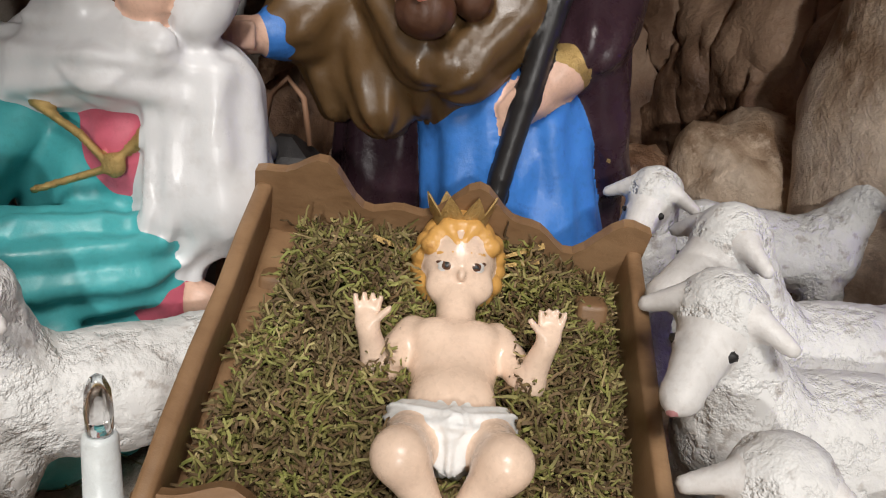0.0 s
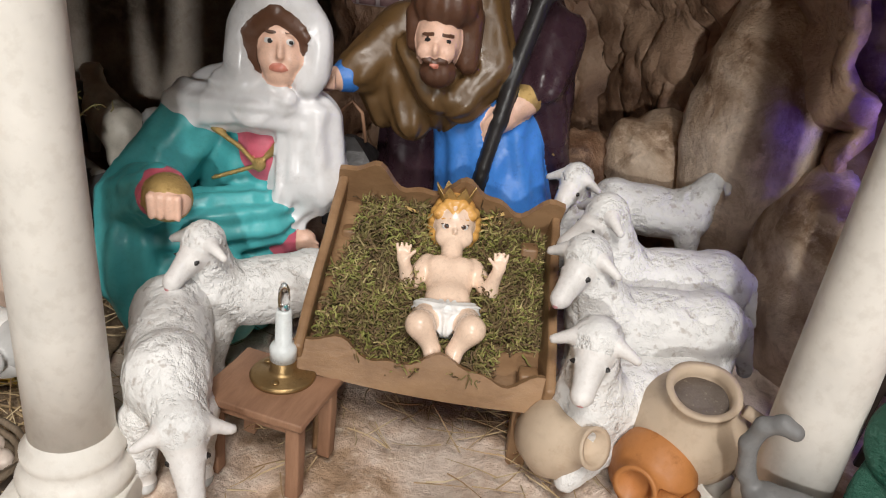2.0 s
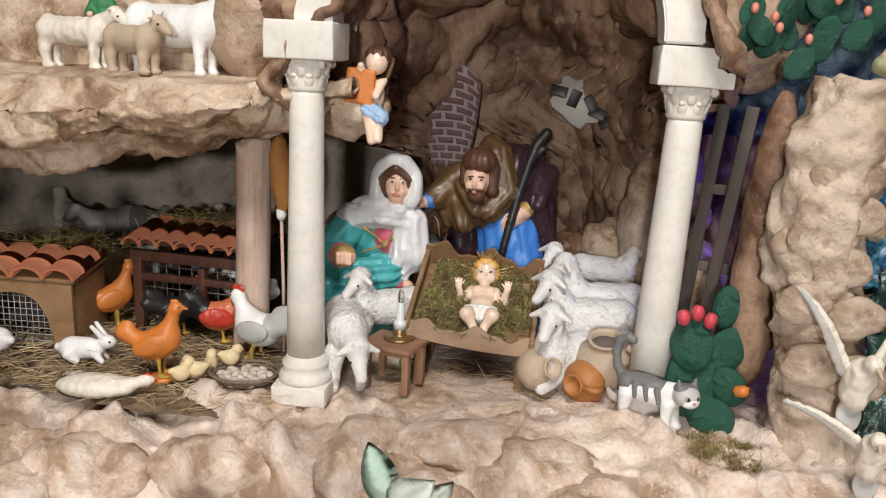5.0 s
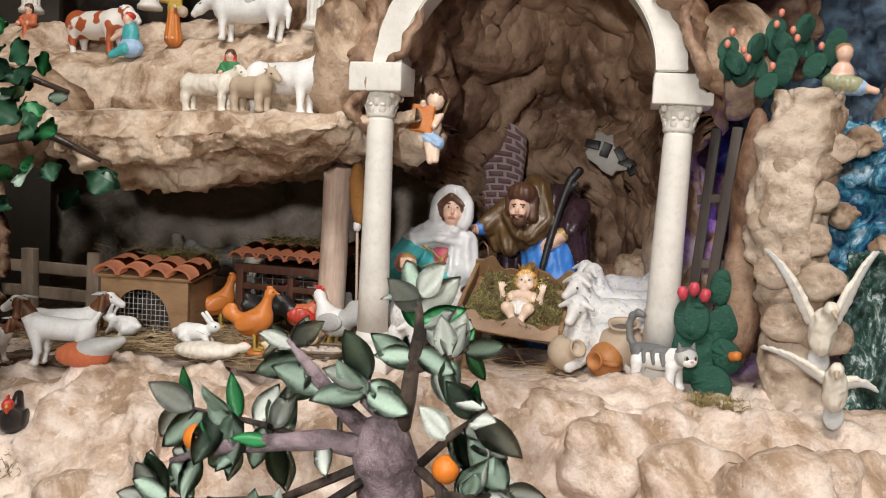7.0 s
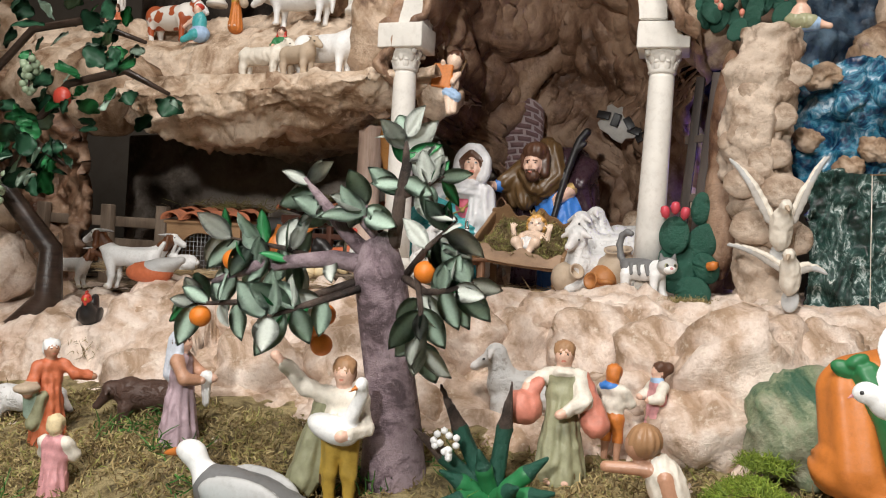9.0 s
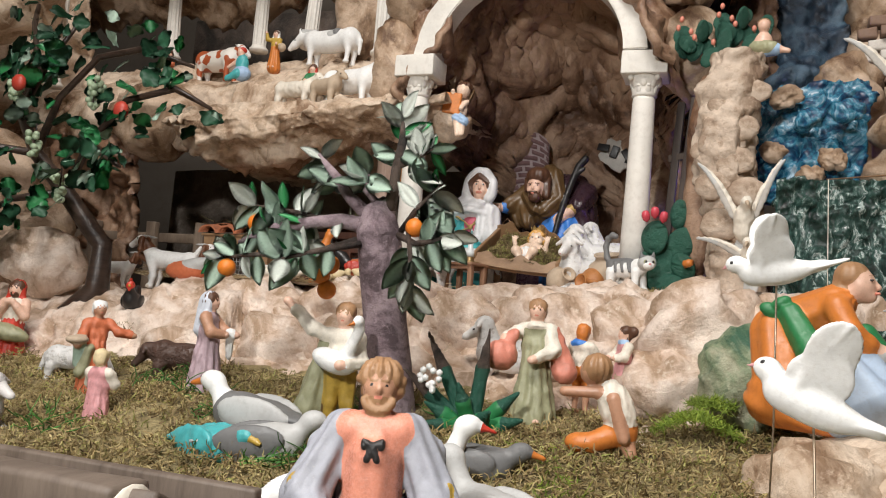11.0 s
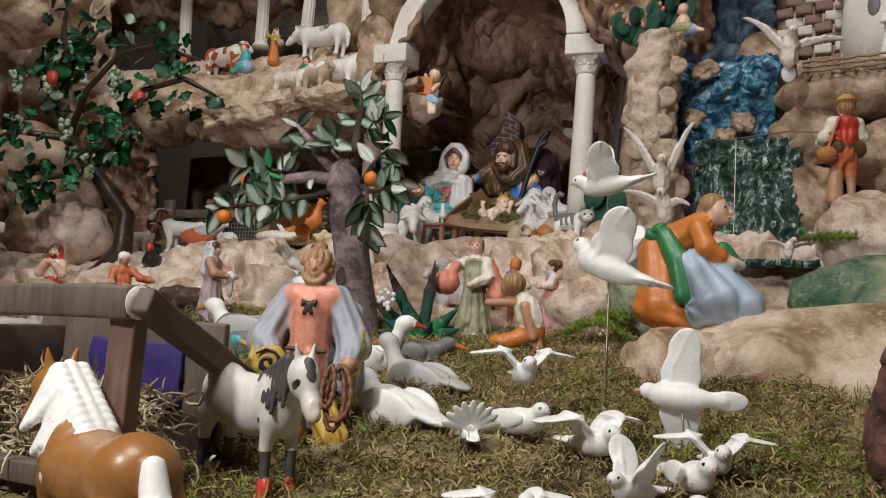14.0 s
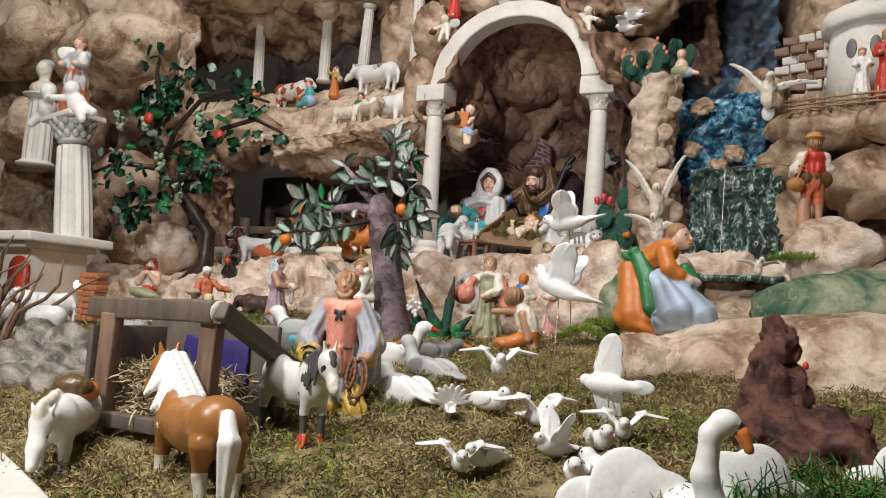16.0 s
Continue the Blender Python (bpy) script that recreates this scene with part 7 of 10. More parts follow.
person("woman_figurine", "small woman figurine in orange dress and white veil with basket", pose(-0.455, 0.235, 0.742, 0, 0, 5), 0.09, 52, robe=ORANGE, top=YELLOW, veil=WHITE, group="figurines on the upper ledges", armL=((-0.2, -0.05, 0.75), (-0.22, -0.1, 0.92)), extra=(E(CLAY, (0.24, -0.1, 0.52), (0.10, 0.10, 0.11)),))
person("woman_figurine", "small woman figurine in orange blouse behind the cow", pose(-0.775, 0.265, 0.715, 0, 0, 0), 0.10, 48, robe=ORANGE_ROBE, group="figurines on the upper ledges")
figure("seated_man_figurine", "small seated man figurine in blue milking the cow", "figurine", [E(BLUE_PALE, (0, 0, 0.02), (0.022, 0.018, 0.016)), E(TEAL, (0, 0, 0.042), (0.014, 0.012, 0.022)), E(SKIN, (-0.004, -0.004, 0.068), (0.0075, 0.008, 0.0095)), E(RED, (-0.002, 0.0, 0.074), (0.009, 0.009, 0.007), k=0.3), C(SKIN, (-0.012, -0.004, 0.048), (-0.030, -0.008, 0.034), 0.005, 0.004), C(TEAL, (0.0, -0.012, 0.018), (-0.026, -0.016, 0.006), 0.009, 0.006)], pose(-0.510, 0.195, 0.700), 48, 0.006, "figurines on the upper ledges")

# rock lumps over the temple and at the far left
for nm, c, r, sd in (("crag", (-1.30, -0.05, 0.60), (0.22, 0.14, 0.12), 26), ("crag", (-1.45, -0.10, 0.90), (0.25, 0.14, 0.14), 27), ("crag", (-1.02, -0.06, 0.835), (0.24, 0.12, 0.10), 11), ("crag", (-0.74, 0.20, 1.085), (0.18, 0.12, 0.06), 12), ("crag", (-0.50, 0.20, 1.085), (0.14, 0.12, 0.06), 13), ("crag", (-0.545, 0.29, 1.035), (0.05, 0.05, 0.035), 14), ("crag", (-0.27, 0.29, 0.91), (0.075, 0.06, 0.14), 15), ("crag", (-0.10, 0.13, 0.70), (0.05, 0.06, 0.10), 16), ("crag", (-0.07, 0.12, 0.84), (0.05, 0.06, 0.08), 17),
                     ("crag", (-0.80, 0.14, 0.60), (0.13, 0.08, 0.07), 18), ("crag", (-0.66, 0.12, 0.60), (0.12, 0.08, 0.08), 19), ("crag", (-1.05, 0.05, 0.42), (0.14, 0.12, 0.14), 20), ("crag", (-0.645, -0.16, 0.255), (0.095, 0.05, 0.065), 21), ("crag", (-0.83, -0.05, 0.30), (0.12, 0.1, 0.12), 22),
                     ("crag", (0.46, 0.13, 0.70), (0.06, 0.06, 0.08), 23), ("crag", (0.46, 0.14, 0.86), (0.07, 0.07, 0.07), 24), ("crag", (0.03, 0.20, 0.93), (0.07, 0.06, 0.06), 25)):
    # upper left crags take the lighter ROCK paint to stand in for stronger light
    boulder(nm, c, r, ROCK_PINK if sd == 21 else ROCK if sd in (11, 12, 13, 14, 18, 26, 27) else ROCK_TAN, "lump of beige crumpled paper rock", 0.24, seed=sd, level=4)

# statuettes perched on the arch
for x, z, q in ((0.015, 0.79, -1), (0.358, 0.765, 1)):
    figure("cherub_figurine", "small pale cherub figurine perched on the arch", "figurine", [E(IVORY, (0, 0, 0.020), (0.011, 0.010, 0.015)), E(IVORY, (q * 0.004, -0.004, 0.042), (0.0095, 0.0095, 0.0105)), E(HAIR_TAWNY, (q * 0.004, 0.001, 0.047), (0.0105, 0.0105, 0.008), k=0.3), C(IVORY, (0.006, -0.006, 0.012), (0.012, -0.014, -0.012), 0.006, 0.004), C(IVORY, (-0.006, -0.006, 0.012), (-0.010, -0.014, -0.014), 0.006, 0.004), C(IVORY, (q * 0.010, 0, 0.028), (q * 0.028, -0.008, 0.018), 0.005, 0.004), E(OLIVE_CLOTH, (q * 0.032, -0.008, 0.012), (0.010, 0.008, 0.007)), E(GREY_PALE, (-q * 0.016, 0.008, 0.034), (0.016, 0.003, 0.012))], pose(x, 0.022, z), 48, 0.005, "cherubs on the arch")
person("red_figurine", "small figurine in red robe on top of the arch", pose(0.012, 0.06, 0.852), 0.10, 40, robe=RED, group="figurines on the upper ledges")
figure("vase", "white and blue vase with handle on top of the arch", "vase", [E(WHITE, (0, 0, 0.016), (0.016, 0.016, 0.016)), E(BLUE_PALE, (0, -0.006, 0.014), (0.012, 0.012, 0.008)), C(GOLD, (-0.018, 0, 0.022), (-0.024, 0, 0.034), 0.002), C(GOLD, (-0.024, 0, 0.034), (-0.010, 0, 0.030), 0.002)], pose(0.155, 0.035, 0.852), 36, 0.004)

# ---- orange tree, vine and other plants ----


def leaf_mesh(name, L, W, mat, lobes=0, bend=0.25):
    """A folded leaf with thickness; lobes > 0 gives the notched vine leaf."""
    bm = bmesh.new()
    n = 14 if lobes else 8
    mid, left, right = [], [], []
    for k in range(n + 1):
        u = k / n
        w = W * math.sin(math.pi * min(1, u * 0.97 + 0.02)) ** 0.8 * (1 - 0.35 * u)
        if lobes:
            w = W * (1.15 * math.sin(math.pi * min(1, u * 0.98 + 0.02)) ** 0.6) * (0.62 + 0.38 * abs(math.cos(lobes * math.pi * u)))
        z = -bend * L * u * u
        mid.append(bm.verts.new((0, L * u, z - 0.04 * w)))
        left.append(bm.verts.new((-w, L * u, z + 0.12 * w + 0.07 * W * math.sin(9 * u))))
        right.append(bm.verts.new((w, L * u, z + 0.10 * w + 0.07 * W * math.sin(7 * u + 2))))
    for k in range(n):
        bm.faces.new((mid[k], mid[k + 1], left[k + 1], left[k]))
        bm.faces.new((right[k], right[k + 1], mid[k + 1], mid[k]))
    bmesh.ops.solidify(bm, geom=bm.faces[:], thickness=L * 0.012)
    me = bpy.data.meshes.new(name)
    bm.to_mesh(me)
    bm.free()
    me.materials.append(mat)
    me.shade_smooth()
    return me


def hang(me, parent, place, direction, roll, scale=1.0, front=None):
    ob = new("leaf", me)
    ob.parent = parent
    if front is not None:
        y = Vector(direction).normalized()
        z = (front - y * front.dot(y)).normalized()
        x = y.cross(z)
        turn = Matrix((x, y, z)).transposed().to_4x4()
        ob.matrix_world = Matrix.Translation(place) @ turn @ Matrix.Diagonal((scale, scale, scale, 1))
        return ob
    ob.matrix_world = Matrix.Translation(place) @ Vector(direction).to_track_quat("Y", "Z").to_matrix().to_4x4() @ pose(0, 0, 0, 0, roll, 0) @ Matrix.Diagonal((scale, scale, scale, 1))
    return ob


def orange_tree():
    tr = thing("orange_tree", "small orange tree with mauve trunk, pale leaves and oranges", "tree")
    bm = tube([(0.168, -0.385, 0.060), (0.166, -0.390, 0.100), (0.166, -0.400, 0.150), (0.165, -0.410, 0.200), (0.163, -0.425, 0.255), (0.160, -0.437, 0.300), (0.162, -0.440, 0.325), (0.166, -0.440, 0.338)], [0.040, 0.032, 0.0265, 0.0245, 0.0255, 0.0250, 0.0165, 0.006], 28)
    for v in bm.verts:
        v.co += noise.noise_vector(v.co * 34) * 0.005 + noise.noise_vector(v.co * 90) * 0.002
    part("trunk", bm, BARK, tr)
    rng = random.Random(12)
    limbs = [[(0.150, -0.440, 0.305), (0.115, -0.448, 0.310), (0.082, -0.452, 0.306), (0.036, -0.455, 0.298), (-0.012, -0.455, 0.280)],
             [(0.145, -0.440, 0.318), (0.126, -0.446, 0.336), (0.108, -0.450, 0.358), (0.083, -0.452, 0.386)],
             [(0.172, -0.440, 0.325), (0.178, -0.446, 0.350), (0.181, -0.450, 0.371), (0.186, -0.450, 0.400), (0.184, -0.450, 0.428)],
             [(0.181, -0.450, 0.371), (0.200, -0.450, 0.378), (0.223, -0.450, 0.391)],
             [(0.190, -0.445, 0.300), (0.212, -0.455, 0.325), (0.240, -0.458, 0.351)],
             [(0.188, -0.445, 0.296), (0.215, -0.462, 0.285), (0.240, -0.465, 0.289), (0.260, -0.465, 0.297)],
             [(0.205, -0.460, 0.300), (0.214, -0.470, 0.270), (0.215, -0.472, 0.237)],
             [(0.140, -0.445, 0.290), (0.089, -0.470, 0.268), (0.030, -0.485, 0.264), (-0.027, -0.480, 0.258)],
             [(0.110, -0.448, 0.308), (0.060, -0.452, 0.318), (-0.005, -0.455, 0.326)],
             [(0.150, -0.450, 0.285), (0.120, -0.500, 0.270), (0.085, -0.530, 0.255)],
             [(0.160, -0.445, 0.330), (0.146, -0.452, 0.345), (0.150, -0.455, 0.362)]]
    thick = [0.0100, 0.0082, 0.0075, 0.0035, 0.0038, 0.0042, 0.0030, 0.0040, 0.0030, 0.0040, 0.0045]
    arms = [part("branch", tube(l, [r] + [r * (0.85 - 0.5 * j / len(l)) for j in range(len(l) - 2)] + [r * 0.25], 10), BARK if k in (0, 1, 10) else BARK_DARK, tr) for k, (l, r) in enumerate(zip(limbs, thick))]
    pale = leaf_mesh("leaf", 0.041, 0.0135, LEAF_BACK, 0, 0.12)
    green = leaf_mesh("leaf", 0.034, 0.0085, LEAF, 0, 0.15)
    white = leaf_mesh("leaf", 0.038, 0.0125, painted("leaf_whitish", (0.60, 0.64, 0.58), 0.6, (0.26, 0.36, 0.29), 0.8, 90), 0, 0.16)
    for k, (l, arm) in enumerate(zip(limbs, arms)):
        for j in range((18, 20, 12, 11, 14, 14, 12, 15, 16, 16, 7)[k]):
            t = (0.25 + 0.75 * rng.random() ** 0.7) * (len(l) - 1)
            i = min(int(t), len(l) - 2)
            p = Vector(l[i]).lerp(Vector(l[i + 1]), t - i)
            along = (Vector(l[i + 1]) - Vector(l[i])).normalized()
            turn = radians(rng.choice((-1, 1)) * rng.uniform(10, 120))
            d = Vector((along.x * math.cos(turn) - along.z * math.sin(turn), along.y * 0.4 + rng.gauss(-0.1, 0.35), along.x * math.sin(turn) + along.z * math.cos(turn)))
            if k == 6:
                d = Vector((rng.gauss(0, 0.5), rng.gauss(-0.2, 0.3), -1))
            u = rng.random()
            hang(pale if u < 0.46 else green if u < 0.62 else white, arm, p, d, 0, rng.uniform(0.7, 1.15), Vector((rng.gauss(0, 0.45), -1, rng.gauss(0.35, 0.45))))
    orange = bmesh.new()
    bmesh.ops.create_icosphere(orange, subdivisions=3, radius=0.0105)
    first = part("orange", orange, painted("orange_peel", (0.68, 0.19, 0.02), 0.4, (0.5, 0.12, 0.01), 0.3, 120, 0.001), tr, "bright orange fruit")
    spots = [(0.012, -0.458, 0.303), (-0.006, -0.482, 0.248), (0.120, -0.470, 0.258), (0.112, -0.475, 0.246), (0.212, -0.458, 0.303), (0.118, -0.470, 0.230)]
    for k, p in enumerate(spots):
        o = first if k == 0 else new("orange", first.data)
        o.parent = tr
        o.location = p


orange_tree()


BARK_VINE = wood("vine_bark", (0.060, 0.038, 0.028), (0.022, 0.014, 0.011), 30, (1, 1, 5), 0.35)


def vine():
    v = thing("grape_vine", "dark twisted grape vine with green leaves and grapes", "vine")
    rng = random.Random(21)
    trunk = [(-0.56, -0.21, 0.10), (-0.53, -0.20, 0.155), (-0.475, -0.19, 0.215), (-0.475, -0.19, 0.29), (-0.56, -0.20, 0.38), (-0.64, -0.20, 0.45), (-0.70, -0.19, 0.53)]
    part("trunk", tube(trunk, [0.030, 0.026, 0.021, 0.017, 0.015, 0.012, 0.009], 12), BARK_VINE, v)
    limbs = [[(-0.56, -0.20, 0.38), (-0.50, -0.22, 0.46), (-0.42, -0.23, 0.53), (-0.33, -0.22, 0.55), (-0.27, -0.20, 0.52)], [(-0.64, -0.20, 0.45), (-0.60, -0.20, 0.55), (-0.52, -0.20, 0.62), (-0.42, -0.20, 0.63), (-0.33, -0.18, 0.60)], [(-0.70, -0.19, 0.53), (-0.72, -0.15, 0.63), (-0.80, -0.10, 0.74), (-0.84, -0.06, 0.82)],
             [(-0.64, -0.20, 0.45), (-0.74, -0.24, 0.46), (-0.82, -0.28, 0.42)], [(-0.50, -0.22, 0.46), (-0.44, -0.26, 0.44), (-0.38, -0.27, 0.41)], [(-0.70, -0.19, 0.53), (-0.62, -0.22, 0.60), (-0.55, -0.22, 0.68)], [(-0.56, -0.20, 0.38), (-0.64, -0.24, 0.36), (-0.70, -0.25, 0.32)]]
    arms = [part("branch", tube(l, [0.008] + [0.006] * (len(l) - 2) + [0.003], 7), BARK_VINE, v) for l in limbs]
    kinds = [leaf_mesh("leaf", 0.044, 0.020, LEAF_DARK, 2), leaf_mesh("leaf", 0.046, 0.021, LEAF, 2), leaf_mesh("leaf", 0.040, 0.018, LEAF_BACK, 2)]
    for l, arm in zip(limbs, arms):
        for k in range(33):
            t = rng.uniform(0.1, 1.0) * (len(l) - 1)
            i = min(int(t), len(l) - 2)
            p = Vector(l[i]).lerp(Vector(l[i + 1]), t - i) + Vector((rng.gauss(0, 0.03), rng.gauss(-0.015, 0.02), rng.gauss(0, 0.03)))
            u = rng.random()
            hang(kinds[0 if u < 0.55 else 1 if u < 0.82 else 2], arm, p, (rng.uniform(-1, 1), rng.uniform(-0.9, 0.2), rng.uniform(-1, 0.5)), 0, rng.uniform(0.45, 0.95), Vector((rng.gauss(0, 0.7), -1, rng.gauss(0.5, 0.7))))
    bm = bmesh.new()
    bmesh.ops.create_icosphere(bm, subdivisions=2, radius=0.0055)
    grape = bpy.data.meshes.new("grape")
    bm.to_mesh(grape)
    bm.free()
    grape.materials.append(GRAPE)
    grape.shade_smooth()
    for p in ((-0.80, -0.20, 0.60), (-0.78, -0.22, 0.50), (-0.60, -0.24, 0.48), (-0.47, -0.25, 0.56), (-0.66, -0.24, 0.58), (-0.52, -0.25, 0.40)):
        bunch = part("grape_bunch", tube([(p[0], p[1], p[2] + 0.012), (p[0], p[1], p[2] - 0.04)], 0.0015, 5), BARK_DARK, v, "pale green grape bunch")
        for k in range(26):
            t = rng.random()
            a, r = rng.uniform(0, 6.28), 0.017 * (1 - 0.7 * t) * rng.uniform(0.5, 1)
            g = new("grape", grape)
            g.parent = bunch
            g.location = (p[0] + r * math.cos(a), p[1] + r * math.sin(a), p[2] - 0.045 * t)
    for p in ((-0.63, -0.26, 0.56), (-0.40, -0.26, 0.505)):
        bm = bmesh.new()
        bmesh.ops.create_icosphere(bm, subdivisions=2, radius=0.014, matrix=Matrix.Translation(p) @ Matrix.Diagonal((1, 0.7, 1.1, 1)))
        part("red_fruit", bm, painted("pomegranate", (0.45, 0.05, 0.03), 0.4), v)


vine()


def agave():
    a = thing("agave", "dark green agave with upright pointed leaves", "plant", pose(0.272, -0.402, 0.088))
    rng = random.Random(6)
    for k, (dx, dy, dz, L) in enumerate(((-0.055, 0.0, 0.10, 0.12), (0.012, 0.01, 0.11, 0.115), (-0.07, -0.01, 0.055, 0.10), (0.06, -0.02, 0.02, 0.07), (0.055, 0.0, 0.05, 0.07), (-0.03, -0.05, 0.01, 0.07), (0.02, -0.06, -0.005, 0.07), (-0.045, -0.03, 0.03, 0.06), (0.035, -0.045, 0.03, 0.06), (-0.01, -0.03, 0.06, 0.06))):
        d = Vector((dx, dy, dz)).normalized()
        s = [C(GREEN if k > 2 else CACTUS, (0, 0, 0), tuple(d * L * 0.6), 0.009, 0.008), C(CACTUS if k > 2 else BARK_DARK, tuple(d * L * 0.6), tuple(d * L), 0.008, 0.0022)]
        ob = new("leaf", skin("leaf", s, 26, 0.004))
        ob.parent = a
    bm = bmesh.new()
    for k in range(14):
        bmesh.ops.create_icosphere(bm, subdivisions=1, radius=0.004, matrix=Matrix.Translation((-0.040 + rng.gauss(0, 0.007), -0.03, 0.055 + rng.gauss(0, 0.007))))
    part("white_blossom", bm, WHITE, a)


agave()

# ---- figures, birds and horses in the meadow ----
G = meadow_z
BLUE_WHITE = painted("paint_blue_white", (0.62, 0.66, 0.74), 0.4)
person("woman_figurine", "woman figurine in lavender dress and white veil", pose(-0.083, -0.40, G(-0.083, -0.40) - 0.004, 0, 0, 105), 0.126, robe=LAVENDER, top=LAVENDER, sleeve=SKIN_TAN, veil=BLUE_WHITE, armL=((-0.14, -0.08, 0.60), (-0.06, -0.2, 0.58)), armR=((0.14, -0.1, 0.62), (0.08, -0.26, 0.58)), extra=(C(WHITE, (0.06, -0.2, 0.6), (0.08, -0.2, 0.36), 0.045, 0.03, fold=(5, 0.006, 0)),))
person("boy_figurine", "boy figurine in orange robe and white cap with outstretched arm", pose(-0.242, -0.42, G(-0.242, -0.42) - 0.002, 0, 0, 62), 0.118, robe=ORANGE_ROBE, skin_=SKIN_TAN, armL=((-0.18, -0.06, 0.58), (-0.24, -0.14, 0.50)), armR=((0.20, -0.08, 0.66), (0.36, -0.12, 0.62)), hair=WHITE, extra=(C(SAGE, (-0.10, -0.10, 0.46), (-0.16, -0.06, 0.2), 0.05, 0.06), C(LEAF_BACK, (-0.2, -0.08, 0.5), (-0.2, -0.04, 0.30), 0.06, 0.04), E(CLAY, (-0.24, -0.12, 0.56), (0.12, 0.10, 0.05))))
person("man_figurine", "bearded man figurine in red cloak playing a pipe", pose(-0.530, -0.30, 0.080, 0, 0, 25), 0.140, robe=RED, top=IVORY, sleeve=SKIN, veil=RED, beard=HAIR_BROWN, armL=((-0.15, -0.08, 0.6), (-0.03, -0.14, 0.76)), armR=((0.15, -0.08, 0.6), (0.03, -0.14, 0.76)), extra=(E(SAGE, (0.0, -0.16, 0.42), (0.26, 0.12, 0.09), (0, 12, 0)),))
goose = (C(WHITE, (0.06, -0.14, 0.56), (0.17, -0.16, 0.80), 0.055, 0.04), E(WHITE, (-0.02, -0.15, 0.56), (0.17, 0.09, 0.085), (0, 20, 0)), E(WHITE, (0.165, -0.18, 0.86), (0.042, 0.06, 0.05)), C(ORANGE, (0.15, -0.22, 0.85), (0.11, -0.27, 0.83), 0.018, 0.008, k=0.2))
person("man_figurine", "young man figurine in mustard clothes holding a white goose", pose(0.135, -0.452, G(0.135, -0.452) - 0.002, 0, 0, 8), 0.146, robe=YELLOW, top=IVORY, sleeve=IVORY, lower=YELLOW, legs=YELLOW, feet=HAIR_TAWNY, hair=HAIR_TAWNY, armL=((-0.24, -0.02, 0.78), (-0.46, -0.04, 0.98)), armR=((0.17, -0.06, 0.56), (0.06, -0.22, 0.54)), extra=goose + (C(SAGE, (-0.12, 0.05, 0.72), (-0.26, 0.04, 0.16), 0.07, 0.11, fold=(7, 0.008, 0)), C(OLIVE_CLOTH, (-0.1, 0.06, 0.6), (-0.1, 0.05, 0.2), 0.07, 0.06)))
person("girl_figurine", "girl figurine in sage dress carrying a red jug", pose(0.325, -0.342, G(0.325, -0.342) - 0.002, 0, 0, 5), 0.140, robe=SAGE, top=SAGE, sleeve=IVORY, hair=HAIR_TAWNY, wide=1.12, armL=((-0.2, -0.04, 0.68), (-0.24, -0.12, 0.66)), armR=((0.16, -0.08, 0.58), (0.0, -0.2, 0.50)), extra=(E(CORAL, (-0.26, -0.14, 0.52), (0.135, 0.12, 0.12)), C(CORAL, (-0.22, -0.12, 0.60), (-0.16, -0.12, 0.70), 0.05, 0.04), C(CORAL, (0.14, 0.02, 0.72), (0.25, 0.0, 0.42), 0.06, 0.10), E(IVORY, (0, -0.03, 0.775), (0.09, 0.07, 0.03))))
person("boy_figurine", "small boy figurine in blue collar behind the girl", pose(0.372, -0.300, G(0.372, -0.30) + 0.004, 0, 0, 160), 0.105, 52, robe=ORANGE, top=IVORY, legs=True, lower=ORANGE, skin_=SKIN_TAN, hair=ORANGE, extra=(E(BLUE, (0.04, 0.02, 0.78), (0.1, 0.08, 0.04)),))
person("girl_figurine", "small girl figurine in pink dress with dark bun", pose(0.415, -0.262, G(0.415, -0.27) + 0.002, 0, 0, -60), 0.100, 52, robe=PINK_PALE, sleeve=IVORY, hair=HAIR_BROWN, extra=(E(HAIR_BROWN, (0.02, 0.10, 0.93), (0.07, 0.06, 0.07)), E(BLUE_PALE, (0, -0.02, 0.80), (0.08, 0.06, 0.03))))
s = [E(IVORY, (0.02, 0.0, 0.045), (0.017, 0.016, 0.030), (0, -22, 0)), E(HAIR_TAWNY, (0.0, -0.004, 0.084), (0.0145, 0.0145, 0.0145), fold=(13, 0.0008, 0)), E(SKIN_TAN, (-0.007, -0.004, 0.078), (0.010, 0.010, 0.011)), C(SKIN_TAN, (0.006, -0.006, 0.060), (-0.032, -0.006, 0.058), 0.006, 0.005), C(SKIN_TAN, (0.018, -0.012, 0.055), (0.03, -0.014, 0.018), 0.006, 0.005), C(ORANGE, (0.028, 0, 0.024), (0.0, -0.01, 0.012), 0.013, 0.010), C(SKIN_TAN, (0.03, 0.0, 0.016), (0.036, -0.006, 0.003), 0.009, 0.006), E(ORANGE, (-0.012, -0.010, 0.010), (0.016, 0.012, 0.010))]
figure("boy_figurine", "crouching boy figurine in orange trousers", "figurine", s, pose(0.412, -0.435, G(0.412, -0.435), 0, 0, 0), 60, 0.005, "painted figurines in the meadow")
person("boy_figurine", "blond boy figurine in pink vest seen from behind", pose(-0.135, -0.52, G(-0.13, -0.52) - 0.03, 0, 0, 190), 0.105, 56, robe=PINK_PALE, sleeve=IVORY, hair=CHICK)
pot = thing("saucer", "small terracotta saucer with a pale candle stub in the moss", "saucer", pose(0.304, -0.405, 0.070))
part("dish", lathe([(0.001, 0.004), (0.012, 0.004), (0.0165, 0.010), (0.0180, 0.0105), (0.0165, 0.001), (0.001, 0.0)], 28), ORANGE, pot)
